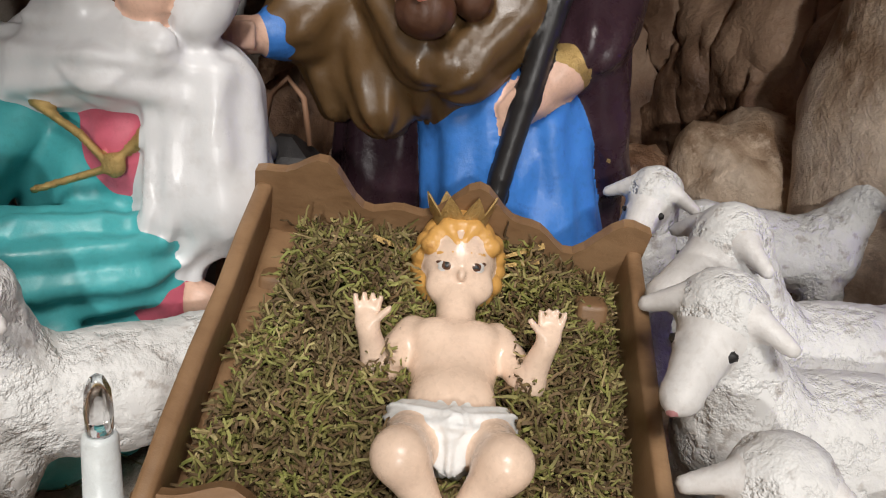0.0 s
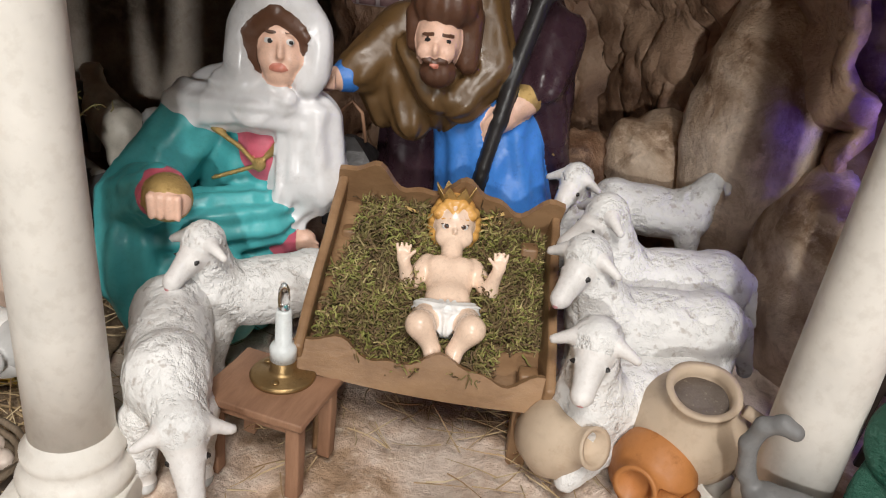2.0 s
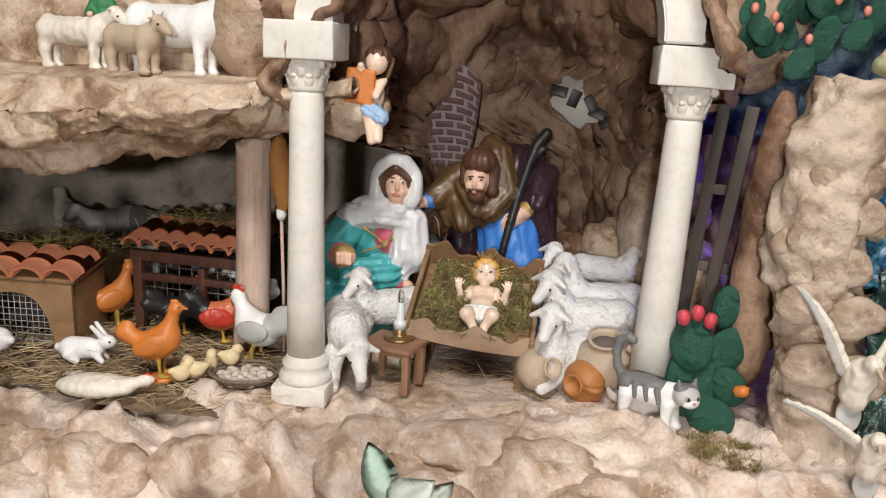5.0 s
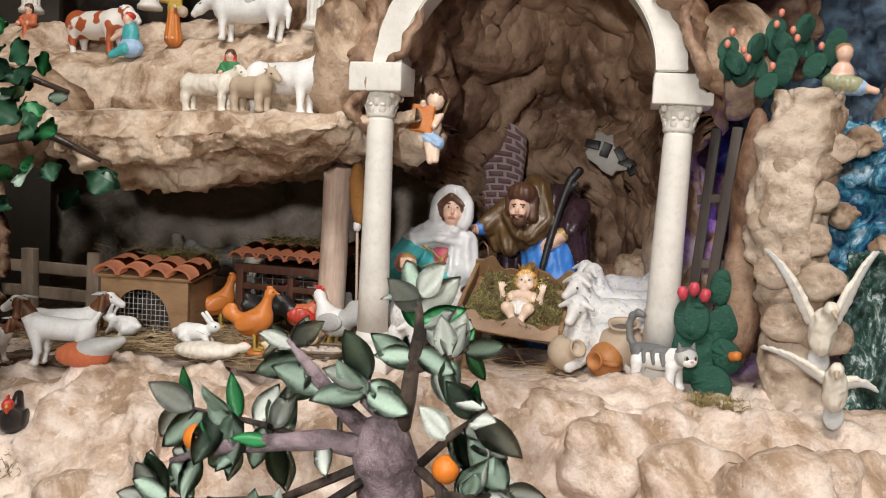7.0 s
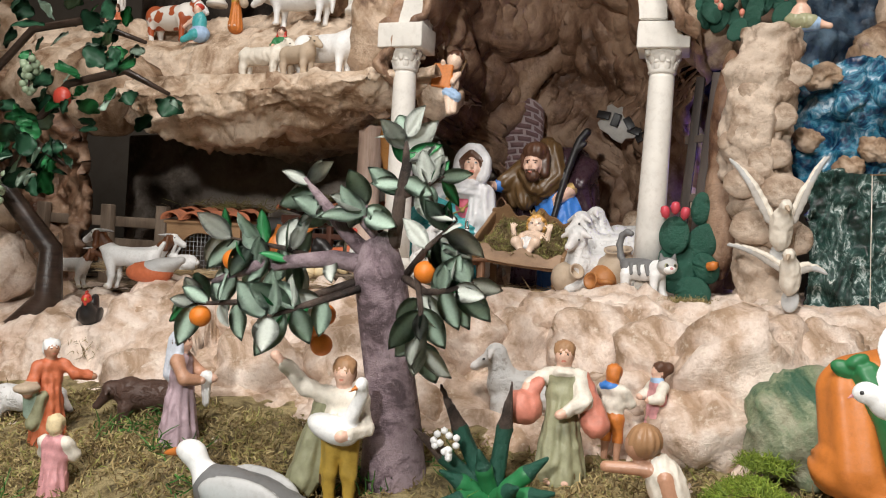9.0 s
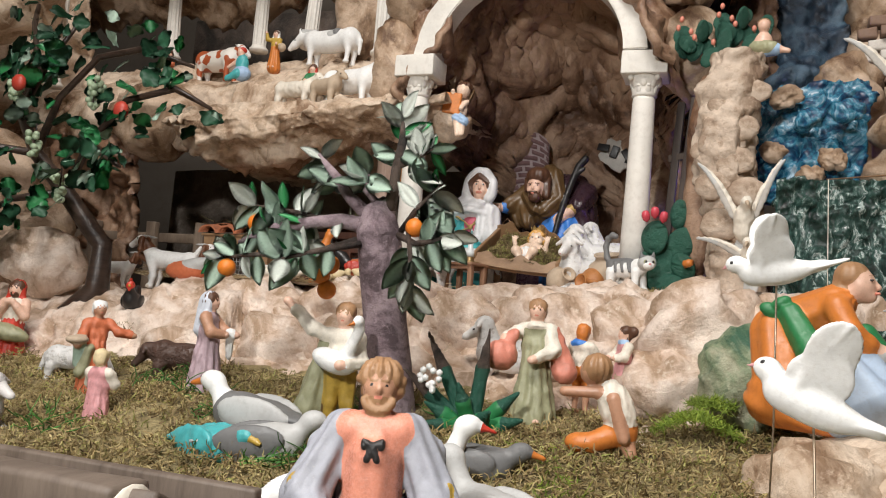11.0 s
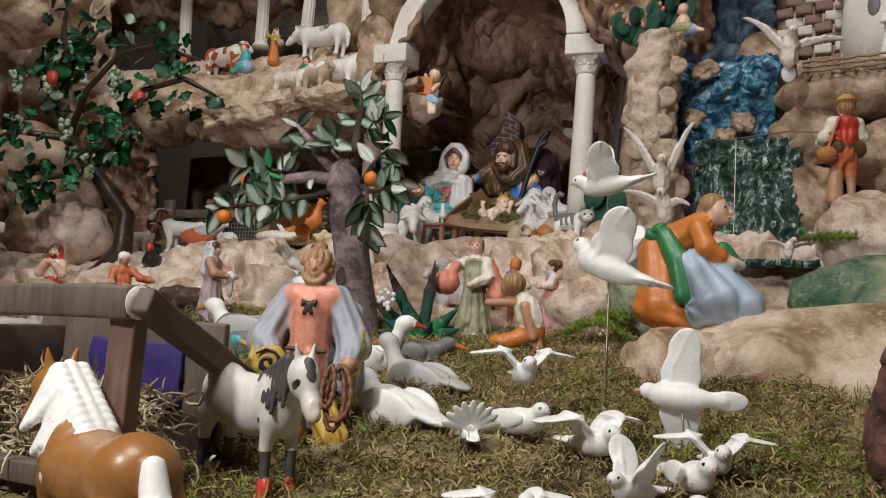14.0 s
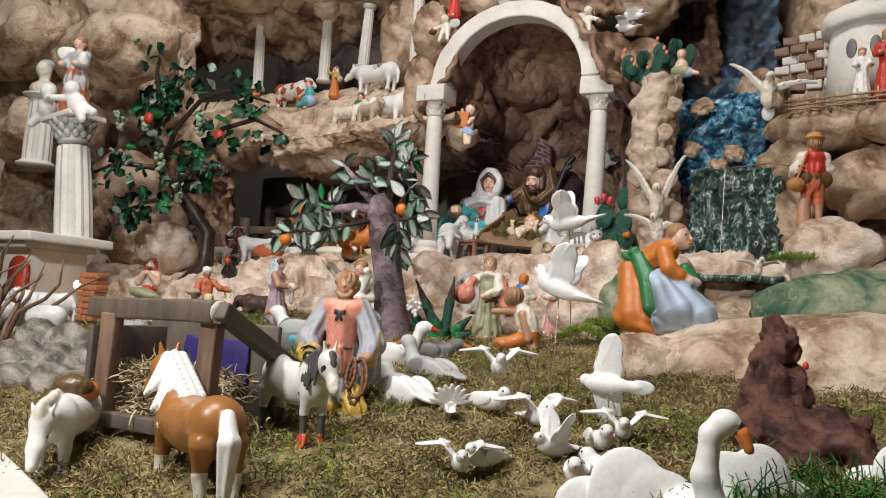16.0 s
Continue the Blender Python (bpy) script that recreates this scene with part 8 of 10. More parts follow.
part("candle_stub", lathe([(0.001, 0.022), (0.0058, 0.022), (0.0064, 0.020), (0.0066, 0.004)], 20), IVORY, pot)
BLUE_GREY = painted("paint_blue_grey", (0.36, 0.37, 0.42), 0.36, (0.52, 0.50, 0.48), 0.5)
COAT_STRAP = painted("paint_strap_brown", (0.10, 0.05, 0.03), 0.4)
VEST = painted("paint_vest_coral", (0.72, 0.29, 0.20), 0.24, (0.78, 0.48, 0.38), 0.4)
rng = random.Random(31)
curls = [E(HAIR_TAWNY, (0.074 * math.cos(a) * math.cos(e), 0.026 + 0.070 * math.sin(a) * math.cos(e), 0.905 + 0.072 * math.sin(e)), (0.024, 0.024, 0.021), k=0.15) for a, e in ((rng.uniform(-0.35, 3.5), rng.uniform(-0.55, 1.35)) for _ in range(34))]
curls += [E(HAIR_TAWNY, (0.052 * math.cos(a), -0.046 - 0.012 * abs(math.sin(a)), 0.850 + 0.036 * math.sin(a)), (0.015, 0.016, 0.016), k=0.15) for a in [math.pi * (1 + k / 8) for k in range(9)]]
swirl = [C(DARK, tuple(p), tuple(q), 0.0075, k=0.02) for p, q in ((np.array([-0.155 + (0.012 + 0.0056 * k) * math.cos(0.8 * k), -0.262, 0.405 + (0.012 + 0.0056 * k) * math.sin(0.8 * k)]), np.array([-0.155 + (0.0176 + 0.0056 * k) * math.cos(0.8 * k + 0.8), -0.262, 0.405 + (0.0176 + 0.0056 * k) * math.sin(0.8 * k + 0.8)])) for k in range(11))]
bow = [C(DARK, (0, -0.138, 0.700), (q * 0.036, -0.134, 0.722), 0.0055, k=0.03) for q in (-1, 1)] + [C(DARK, (q * 0.036, -0.134, 0.722), (q * 0.030, -0.140, 0.698), 0.0050, k=0.03) for q in (-1, 1)] + [C(DARK, (0, -0.140, 0.700), (q * 0.018, -0.144, 0.655), 0.0050, k=0.03) for q in (-1, 1)]
drape = []
for q in (-1, 1):
    drape += [C(BLUE_GREY, (q * 0.13, 0.01, 0.735), (q * 0.235, -0.05, 0.50), 0.060, 0.085, fold=(7, 0.009, 0)), C(BLUE_GREY, (q * 0.225, -0.05, 0.52), (q * 0.205, -0.13, 0.385), 0.070, 0.060, fold=(6, 0.009, 0)), C(YELLOW, (q * 0.275, -0.075, 0.56), (q * 0.255, -0.165, 0.37), 0.020, 0.024, k=0.2), C(BLUE_GREY, (q * 0.19, 0.05, 0.66), (q * 0.20, 0.04, 0.30), 0.060, 0.075, fold=(6, 0.010, 0))]
person("shepherd_figurine", "bearded shepherd figurine in coral vest and grey shawl holding rope", pose(0.330, -0.775, G(0.33, -0.775) - 0.004, 0, 0, 20), 0.170, 120, robe=VEST, sleeve=BLUE_GREY, skin_=SKIN_TAN, lower=GREY_PALE, legs=BLUE_GREY, feet=YELLOW, hair=HAIR_TAWNY, beard=HAIR_TAWNY, armL=((-0.23, -0.06, 0.52), (-0.15, -0.20, 0.45)), armR=((0.23, -0.06, 0.52), (0.23, -0.19, 0.41)), head_tilt=(0, 0.014),
       extra=curls + swirl + bow + drape + [C(VEST, (0, -0.040, 0.66), (0, -0.062, 0.36), 0.100, 0.096, fold=(7, 0.003, 0)), C(VEST, (-0.085, -0.02, 0.742), (0.085, -0.02, 0.742), 0.060, 0.060), C(COAT_STRAP, (-0.10, -0.132, 0.475), (0.10, -0.132, 0.465), 0.012, 0.012, k=0.06), C(VEST, (0.02, -0.15, 0.46), (0.03, -0.150, 0.30), 0.020, 0.024, k=0.1), C(BLUE_GREY, (0, 0.0, 0.40), (0, -0.01, 0.20), 0.125, 0.135, fold=(12, 0.012, 0)),
                                       E(YELLOW, (-0.155, -0.225, 0.405), (0.086, 0.034, 0.086), k=0.2), C(YELLOW, (0.07, -0.04, 0.17), (0.16, -0.12, 0.05), 0.068, 0.070, fold=(6, 0.010, 0)), C(YELLOW, (-0.06, 0.0, 0.16), (-0.05, -0.06, 0.05), 0.062, 0.062, fold=(6, 0.008, 0))])
rope = thing("rope", "knotted brown rope loops hanging from the shepherd's hand", "rope")
ROPE = painted("rope_brown", (0.20, 0.085, 0.04), 0.5)
for k, (w, dz, off) in enumerate(((0.009, 0.050, 0.0), (0.013, 0.042, 0.004), (0.006, 0.032, -0.004))):
    pts = [(0.382 + off + w * math.sin(a) * (0.55 + 0.45 * math.sin(a * 0.5)), -0.818 - 0.003 * k + 0.004 * math.cos(a), 0.080 - dz * (0.5 - 0.5 * math.cos(a))) for a in [2 * math.pi * j / 40 for j in range(41)]]
    part("loop", tube(pts, [0.0022 + 0.0007 * math.sin(j * 2.1) for j in range(41)], 8), ROPE, rope)

figure("sheep_figurine", "white sheep figurine standing below the rock step", "sheep figurine", sheep_solids(head=(0.048, 0, 0.095)), pose(0.268, -0.232, 0.108, 0, 0, 184) @ Matrix.Diagonal((0.95, 0.95, 0.95, 1)), 64, 0.006)
figure("sheep_figurine", "dark brown sheep figurine grazing in the moss", "sheep figurine", sheep_solids(WOOL_BROWN := wool_paint("fleece_brown", (0.085, 0.045, 0.032), (0.03, 0.016, 0.012)), painted("sheep_face_brown", (0.07, 0.04, 0.03), 0.5), head=(0.06, 0, 0.06), graze=True), pose(-0.165, -0.345, 0.083, 0, 0, -150) @ Matrix.Diagonal((0.8, 0.8, 0.8, 1)), 56, 0.006)
figure("sheep_figurine", "white sheep figurine behind the boy in orange", "sheep figurine", sheep_solids(head=(0.06, 0, 0.06), graze=True), pose(-0.315, -0.38, 0.075, 0, 0, 20) @ Matrix.Diagonal((0.7, 0.7, 0.7, 1)), 48, 0.006)
figure("sheep_figurine", "grey speckled sheep figurine lying in the moss", "sheep figurine", sheep_solids(WOOL_GREY, head=(0.045, 0, 0.07), lying=True), pose(-0.235, -0.60, 0.045, 0, 0, 10) @ Matrix.Diagonal((0.8, 0.8, 0.8, 1)), 48, 0.006)
figure("sheep_figurine", "cream sheep figurine behind the grey horse", "sheep figurine", sheep_solids(wool_paint("fleece_cream", (0.55, 0.45, 0.38), (0.2, 0.14, 0.1)), IVORY, head=(0.052, 0, 0.05), graze=True), pose(0.215, -0.755, 0.0, 0, 0, 160) @ Matrix.Diagonal((0.85, 0.85, 0.85, 1)), 60, 0.006)

# goats on the edge of the yard
COAT_BROWN = painted("paint_liver_brown", (0.16, 0.062, 0.026), 0.4, (0.07, 0.03, 0.015), 0.5)


def goat_solids(blaze=True):
    """Lop-eared goat facing +x with a raised brown head, feet at z = 0."""
    h = np.array([0.058, 0.0, 0.083])
    s = [C(WHITE, (-0.036, 0, 0.050), (0.028, 0, 0.052), 0.0150, 0.0165), E(WHITE, (0.032, 0, 0.051), (0.014, 0.0145, 0.019)), E(WHITE, (-0.038, 0, 0.051), (0.014, 0.0140, 0.0165)), C(WHITE, (0.036, 0, 0.056), (0.044, 0, 0.066), 0.0135, 0.0115), C(COAT_BROWN, (0.045, 0, 0.068), h, 0.0115, 0.0095, k=0.2), E(COAT_BROWN, h, (0.0120, 0.0100, 0.0105), k=0.2),
         C(WHITE if blaze else COAT_BROWN, h + np.array([0.009, 0, 0.001]), h + np.array([0.024, 0, -0.008]), 0.0080, 0.0056, k=0.2), E(WHITE if blaze else COAT_BROWN, h + np.array([0.006, 0, 0.008]), (0.0080, 0.0045, 0.0035), k=0.15), E(DARK, h + np.array([0.029, 0, -0.0075]), (0.0016, 0.0022, 0.0014), k=0.1), C(WHITE, (-0.048, 0, 0.060), (-0.058, 0, 0.076), 0.0055, 0.0034)]
    for q in (-1, 1):
        s += [C(COAT_BROWN, h + np.array([-0.002, q * 0.0095, 0.005]), h + np.array([-0.004, q * 0.0150, -0.016]), 0.0040, 0.0052, k=0.15), E(DARK, h + np.array([0.0095, q * 0.0072, 0.0045]), (0.0014, 0.0012, 0.0014), k=0.02), C(GREY_PALE, h + np.array([-0.002, q * 0.0045, 0.009]), h + np.array([-0.018, q * 0.0110, 0.008]), 0.0030, 0.0014, k=0.1)]
        for x in (0.030, -0.038):
            s += [C(WHITE, (x, q * 0.0085, 0.044), (x - 0.004, q * 0.0095, 0.020), 0.0095, 0.0050), C(WHITE, (x - 0.004, q * 0.0095, 0.020), (x, q * 0.0095, 0.003), 0.0048, 0.0044), E(IVORY, (x + 0.002, q * 0.0095, 0.003), (0.0062, 0.0050, 0.0034))]
    return s


for lab, x, y, z, a, sc in (("white goat figurine with brown head on the rock step", -0.450, -0.045, 0.2270, 186, 1.04), ("small white kid goat figurine with brown head", -0.566, -0.052, 0.2230, 4, 0.74), ("white goat figurine with dark brown head, half hidden by another", -0.500, 0.030, 0.2280, 22, 1.0)):
    figure("goat_figurine", lab, "goat figurine", goat_solids("kid" not in lab), pose(x, y, z, 0, 0, a) @ Matrix.Diagonal((sc, sc, sc, 1)), 96, 0.004, "goats on the rock step")
figure("duck_figurine", "brown and grey duck figurine on the rock step", "duck figurine", [E(ORANGE_ROBE, (0, 0, 0.022), (0.030, 0.016, 0.014)), E(GREY_PALE, (0.012, 0, 0.030), (0.026, 0.015, 0.011), (0, -14, 0)), C(GREY_PALE, (0.02, 0, 0.03), (0.042, 0, 0.040), 0.009, 0.005), C(YELLOW, (0, 0, 0.01), (0, 0, 0.0), 0.003)], pose(-0.372, -0.095, 0.232, 0, 0, 12) @ Matrix.Diagonal((1.25, 1.25, 1.25, 1)), 44, 0.005)


def bird_solids(coat, wing=None, bill=ORANGE, neck=0.03, wings=None, tail=None, head=None, low=False):
    """A bird facing +x; wings: (spread, lift) for open wings."""
    wing, tail, head = wing or coat, tail or coat, head or coat
    s = [E(coat, (0, 0, 0.018), (0.032, 0.0165, 0.0155)), E(coat, (0.014, 0, 0.021), (0.018, 0.0145, 0.015)), E(tail, (-0.036, 0, 0.021), (0.018, 0.010, 0.0035), (0, -12, 0))]
    if neck:
        s += [C(head, (0.026, 0, 0.026), (0.036, 0, 0.026 + neck), 0.0082, 0.0060), E(head, (0.040, 0, 0.030 + neck), (0.0095, 0.0070, 0.0072)), C(bill, (0.047, 0, 0.029 + neck), (0.058, 0, 0.026 + neck), 0.0034, 0.0020, k=0.15)]
    for q in (-1, 1):
        if not wings:
            s.append(E(wing, (-0.006, q * 0.013, 0.023), (0.028, 0.0045, 0.012), (0, -6, q * 6), k=0.4))
    return s


def goose_(label, m, scale, **k):
    figure("goose_figurine", label, "goose figurine", bird_solids(**k), m @ Matrix.Diagonal((scale, scale, scale, 1)), 60, 0.006, "geese in the meadow")


goose_("grey goose figurine with white head and orange bill", pose(0.062, -0.50, 0.060, 0, 0, 178), 1.5, coat=GREY, wing=GREY_PALE, head=WHITE, neck=0.012)
goose_("teal mallard figurine with yellow bill", pose(0.050, -0.56, 0.042, 0, 0, -14), 1.25, coat=TEAL, wing=TEAL, bill=YELLOW, neck=0.002)
goose_("grey goose figurine turned away in the moss", pose(0.105, -0.555, 0.048, 0, 0, 20), 1.3, coat=GREY_PALE, wing=GREY, neck=0.01)
goose_("white goose figurine with red bill", pose(0.270, -0.565, 0.045, 0, 0, 20), 1.25, coat=WHITE, bill=RED, neck=0.026)
goose_("pale grey goose figurine with raised neck", pose(0.366, -0.612, 0.030, 0, 0, 160), 1.3, coat=GREY_PALE, wing=GREY_PALE, neck=0.020)
goose_("white goose figurine preening beside the shepherd", pose(0.398, -0.735, 0.012, 0, 0, 150), 1.35, coat=WHITE, neck=0.008)
goose_("dark grey goose figurine in the moss", pose(0.315, -0.530, 0.054, 0, 0, 10), 1.15, coat=GREY, wing=GREY, neck=0.004)
goose_("white goose figurine beside the tree", pose(0.215, -0.640, 0.030, 0, 0, 40), 1.2, coat=WHITE, neck=0.012)


def dove_solids(spread=None, a1=20, a2=5, fan=False, reach=1.0, sweep=18):
    """A dove facing +x; open wings have an inner and an outer half at their own slopes."""
    s = [E(WHITE, (0, 0, 0), (0.0225, 0.0100, 0.0098), (0, -6, 0)), E(WHITE, (0.014, 0, 0.003), (0.0120, 0.0092, 0.0095)), C(WHITE, (0.018, 0, 0.006), (0.0255, 0, 0.0120), 0.0072, 0.0056), E(WHITE, (0.0270, 0, 0.0130), (0.0068, 0.0058, 0.0058)), C(PINK_PALE, (0.0325, 0, 0.0125), (0.0372, 0, 0.0110), 0.0017, 0.0006, k=0.1), C(WHITE, (-0.014, 0, -0.001), (-0.032, 0, -0.002), 0.0062, 0.0036), E(WHITE, (-0.036, 0, -0.002), (0.0150, 0.0085, 0.0020))]
    if fan:
        for k in range(9):
            a = radians(-76 + 19 * k)
            s.append(E(WHITE, (-0.018 - 0.006 * math.cos(a), 0.021 * math.sin(a), 0.006 + 0.021 * math.cos(a)), (0.0026, 0.0056, 0.0160), (-math.degrees(a), -22, 0), k=0.15))
    for q in (-1, 1):
        s.append(E(DARK, (0.0295, q * 0.0050, 0.0148), (0.0010, 0.0008, 0.0010), k=0.02))
        if spread:
            c1, e1, c2, e2 = math.cos(radians(a1)), math.sin(radians(a1)), math.cos(radians(a2)), math.sin(radians(a2))
            L1, L2 = 0.022 * reach, 0.030 * reach
            j = np.array([0.006, q * (0.005 + L1 * c1), 0.006 + L1 * e1])
            tip = j + np.array([-0.012, q * L2 * c2, L2 * e2])
            s += [E(WHITE, (0.001, q * (0.005 + 0.55 * L1 * c1), 0.006 + 0.55 * L1 * e1), (0.0165, 0.75 * L1, 0.0026), (q * a1, 0, q * 4), k=1.0),
                  E(WHITE, tuple(j * 0.62 + tip * 0.38 + np.array([-0.003, 0, 0])), (0.0135, 0.72 * L2, 0.0021), (q * a2, 0, q * sweep), k=1.2), C(WHITE, (0.010, q * 0.006, 0.006), tuple(j), 0.0034, 0.0030, k=0.4), C(WHITE, tuple(j), tuple(tip), 0.0030, 0.0012, k=0.4)]
        else:
            s += [E(WHITE, (-0.006, q * 0.0088, 0.003), (0.0225, 0.0028, 0.0082), (0, -8, q * 5), k=0.3), E(WHITE, (-0.026, q * 0.0052, 0.001), (0.0140, 0.0020, 0.0045), (0, -6, q * -6), k=0.3)]
    return s


DOVE_OPEN = skin("dove_figurine", dove_solids(True, 46, -8), 90, 0.004)
DOVE_FLAT = skin("dove_figurine", dove_solids(True, 6, 2, reach=0.92, sweep=8), 90, 0.004)
DOVE_HIGH = skin("dove_figurine", dove_solids(True, 68, 60, reach=0.78, sweep=20), 90, 0.004)
DOVE_SHUT = skin("dove_figurine", dove_solids(), 70, 0.004)
DOVE_FAN = skin("dove_figurine", dove_solids(fan=True), 80, 0.003)
WIRE = painted("wire_steel", (0.45, 0.36, 0.27), 0.35, metal=0.9)
DOVES = [("A", DOVE_HIGH, 0.562, -0.645, 0.256, 184, 8, 0.92, "flying"), ("B", DOVE_HIGH, 0.580, -0.722, 0.172, 176, -10, 1.10, "flying"), ("C", DOVE_OPEN, 0.505, -0.706, 0.078, -62, 0, 0.92, "flying"), ("D", DOVE_FLAT, 0.641, -0.728, 0.072, 184, 0, 0.98, "flying"),
         ("E", DOVE_OPEN, 0.579, -0.769, 0.034, -42, 0, 0.95, "flying"), ("F", DOVE_SHUT, 0.513, -0.75, 0.024, -25, 0, 1.0, "sitting"), ("G", DOVE_OPEN, 0.669, -0.765, 0.026, -75, 0, 0.85, "flying"), ("H", DOVE_FAN, 0.486, -0.790, 0.018, 120, 0, 0.66, "fantail"), ("I", DOVE_OPEN, 0.556, -0.904, 0, -60, 0, 0.8, "flying"),
         ("J", DOVE_HIGH, 0.622, -0.832, 0.003, -120, 0, 0.8, "flying"), ("K", DOVE_SHUT, 0.654, -0.798, 0.006, -60, 0, 1.0, "sitting"), ("L", DOVE_SHUT, 0.661, -0.884, -0.004, -80, 0, 1.0, "sitting"), ("M", DOVE_SHUT, 0.691, -0.878, 0, 170, 0, 1.0, "sitting"), ("N", DOVE_SHUT, 0.572, -0.885, 0.006, -100, 0, 0.85, "sitting"), ("O", DOVE_SHUT, 0.755, -0.95, 0.0, -90, 0, 0.6, "sitting")]
for k, me, x, y, z, yaw, tilt, sc, how in DOVES:
    z = max(z, G(x, y) + 0.014)
    d = thing("dove", "white painted %s dove on a thin wire in the meadow" % how if how == "flying" else "white painted %s dove in the meadow" % how, "dove figurine", pose(x, y, z, tilt, 0, 0), "white doves")
    ob = new("bird", me)
    ob.parent = d
    ob.matrix_local = pose(0, 0, 0, 80 if k == "D" else 0, {"A": 16, "B": -14}.get(k, 0), yaw) @ Matrix.Diagonal((sc, sc, sc, 1))
    g = G(x, y) - 0.004
    if z - g > 0.02:
        part("wire", tube([(0, 0, g - z), (0.002, 0.001, (g - z) * 0.5), (0, 0, -0.004)], 0.0007, 6), WIRE, d)

# horses
HORSE_GREY = painted("horse_dapple", (0.70, 0.68, 0.64), 0.42, (0.35, 0.33, 0.32), 0.35, 40)


def horse_solids(coat, mane, tail, sock, hoof, muzzle, yaw=0.0, neck_up=0.040, drop=-58, patch=None, shag=False, boot=None, reach=0.026):
    """A horse 0.12 long that faces +x, feet at z = 0; yaw turns neck and head."""
    R = np.array(Matrix.Rotation(radians(yaw), 3, "Z"))
    f = R @ np.array([math.cos(radians(drop)), 0, math.sin(radians(drop))])
    up = R @ np.array([-math.sin(radians(drop)), 0, math.cos(radians(drop))])
    side = R @ np.array([0, 1, 0])
    n0, n1 = np.array([0.032, 0, 0.078]), np.array([0.034, 0, 0.080]) + R @ np.array([reach, 0, neck_up * 0.78])
    s = [C(coat, (-0.034, 0, 0.068), (0.026, 0, 0.066), 0.0205, 0.0200), E(coat, (-0.040, 0, 0.072), (0.022, 0.0205, 0.0215)), E(coat, (0.034, 0, 0.067), (0.017, 0.0185, 0.0225)), E(coat, (0, 0, 0.060), (0.034, 0.0195, 0.017)),
         C(coat, n0, n0 * 0.5 + n1 * 0.5, 0.0185, 0.0140), C(coat, n0 * 0.5 + n1 * 0.5, n1, 0.0140, 0.0112), E(coat, n1 + f * 0.006, (0.0110, 0.0098, 0.0110)), C(coat, n1 + f * 0.006, n1 + f * 0.026, 0.0098, 0.0066), E(coat, n1 + f * 0.010 - up * 0.004, (0.0090, 0.0078, 0.0090)), C(muzzle, n1 + f * 0.027, n1 + f * 0.034, 0.0066, 0.0060)]
    for q in (-1, 1):
        e = n1 + side * q * 0.0058 + np.array([0, 0, 0.0085])
        s += [C(coat, e, e + np.array([0, 0, 0.0105]) + side * q * 0.0025, 0.0032, 0.0010, k=0.3), E(DARK, n1 + f * 0.011 + side * q * 0.0090 + up * 0.003, (0.0016,) * 3, k=0.02), E(DARK, n1 + f * 0.036 + side * q * 0.0032 + up * 0.002, (0.0010,) * 3, k=0.02)]
        for x, dx, k in ((0.034, 0.004 * q, 0), (-0.044, 0.005 * q, 1)):
            hip = (x - 0.004 * k, q * 0.0105, 0.058)
            knee = (x + dx - (0.004 if k else 0.0), q * 0.0105, 0.039)
            fet = (x + dx + (-0.008 if k else 0.001), q * 0.0105, 0.010)
            s += [C(coat, hip, knee, 0.0112 if k else 0.0088, 0.0054, k=0.6), C(sock, knee, fet, 0.0050, 0.0036, k=0.5), E(sock, fet, (0.0050, 0.0050, 0.0052), k=0.5), C(hoof, (fet[0] + 0.003, fet[1], 0.007), (fet[0] + 0.004, fet[1], 0.001), 0.0052, 0.0068, k=0.2)]
            if boot and k == 0:
                s.append(C(boot, (fet[0], fet[1], 0.014), (fet[0] + 0.002, fet[1], 0.005), 0.0056, 0.0066, k=0.1))
    s += [C(tail, (-0.060, 0, 0.080), (-0.070, 0.002, 0.062), 0.0052, 0.0075, k=0.3), C(tail, (-0.070, 0.002, 0.062), (-0.069, 0.003, 0.016), 0.0080, 0.0036, k=0.3, fold=(5, 0.0008, 0))]
    back = -(R @ np.array([1, 0, 0]))
    for k in range(9):
        c = n0 * (1 - k / 8) + n1 * (k / 8) + back * (0.0135 - 0.004 * k / 8) + np.array([0, 0, 0.0075])
        s.append(E(mane, c, (0.0048, 0.0030 if not shag else 0.0042, 0.0066), (0, 30, yaw), k=0.25))
        for q in (-1, 1) if shag else (-1,):
            d = c + side * q * (0.0190 if shag else 0.0195 - 0.0007 * k) - back * 0.004 + np.array([0, 0, -0.019 - 0.006 * (k % 3)])
            s.append(C(mane, c + side * q * (0.006 if shag else 0.0095), d, 0.0048, 0.0018 if not shag else 0.0026, k=0.2))
    s.append(C(mane, n1 + up * 0.010, n1 + f * 0.012 + up * 0.0085, 0.0042, 0.0022, k=0.2))
    if patch is not None:
        s += [E(patch, n1 + f * 0.008 + up * 0.0065, (0.0052, 0.0050, 0.0046), k=0.2), E(patch, n1 + f * 0.010 + side * 0.0070, (0.0040, 0.0030, 0.0034), k=0.2), E(patch, n1 + f * 0.010 - side * 0.0070, (0.0040, 0.0030, 0.0034), k=0.2)]
    return s


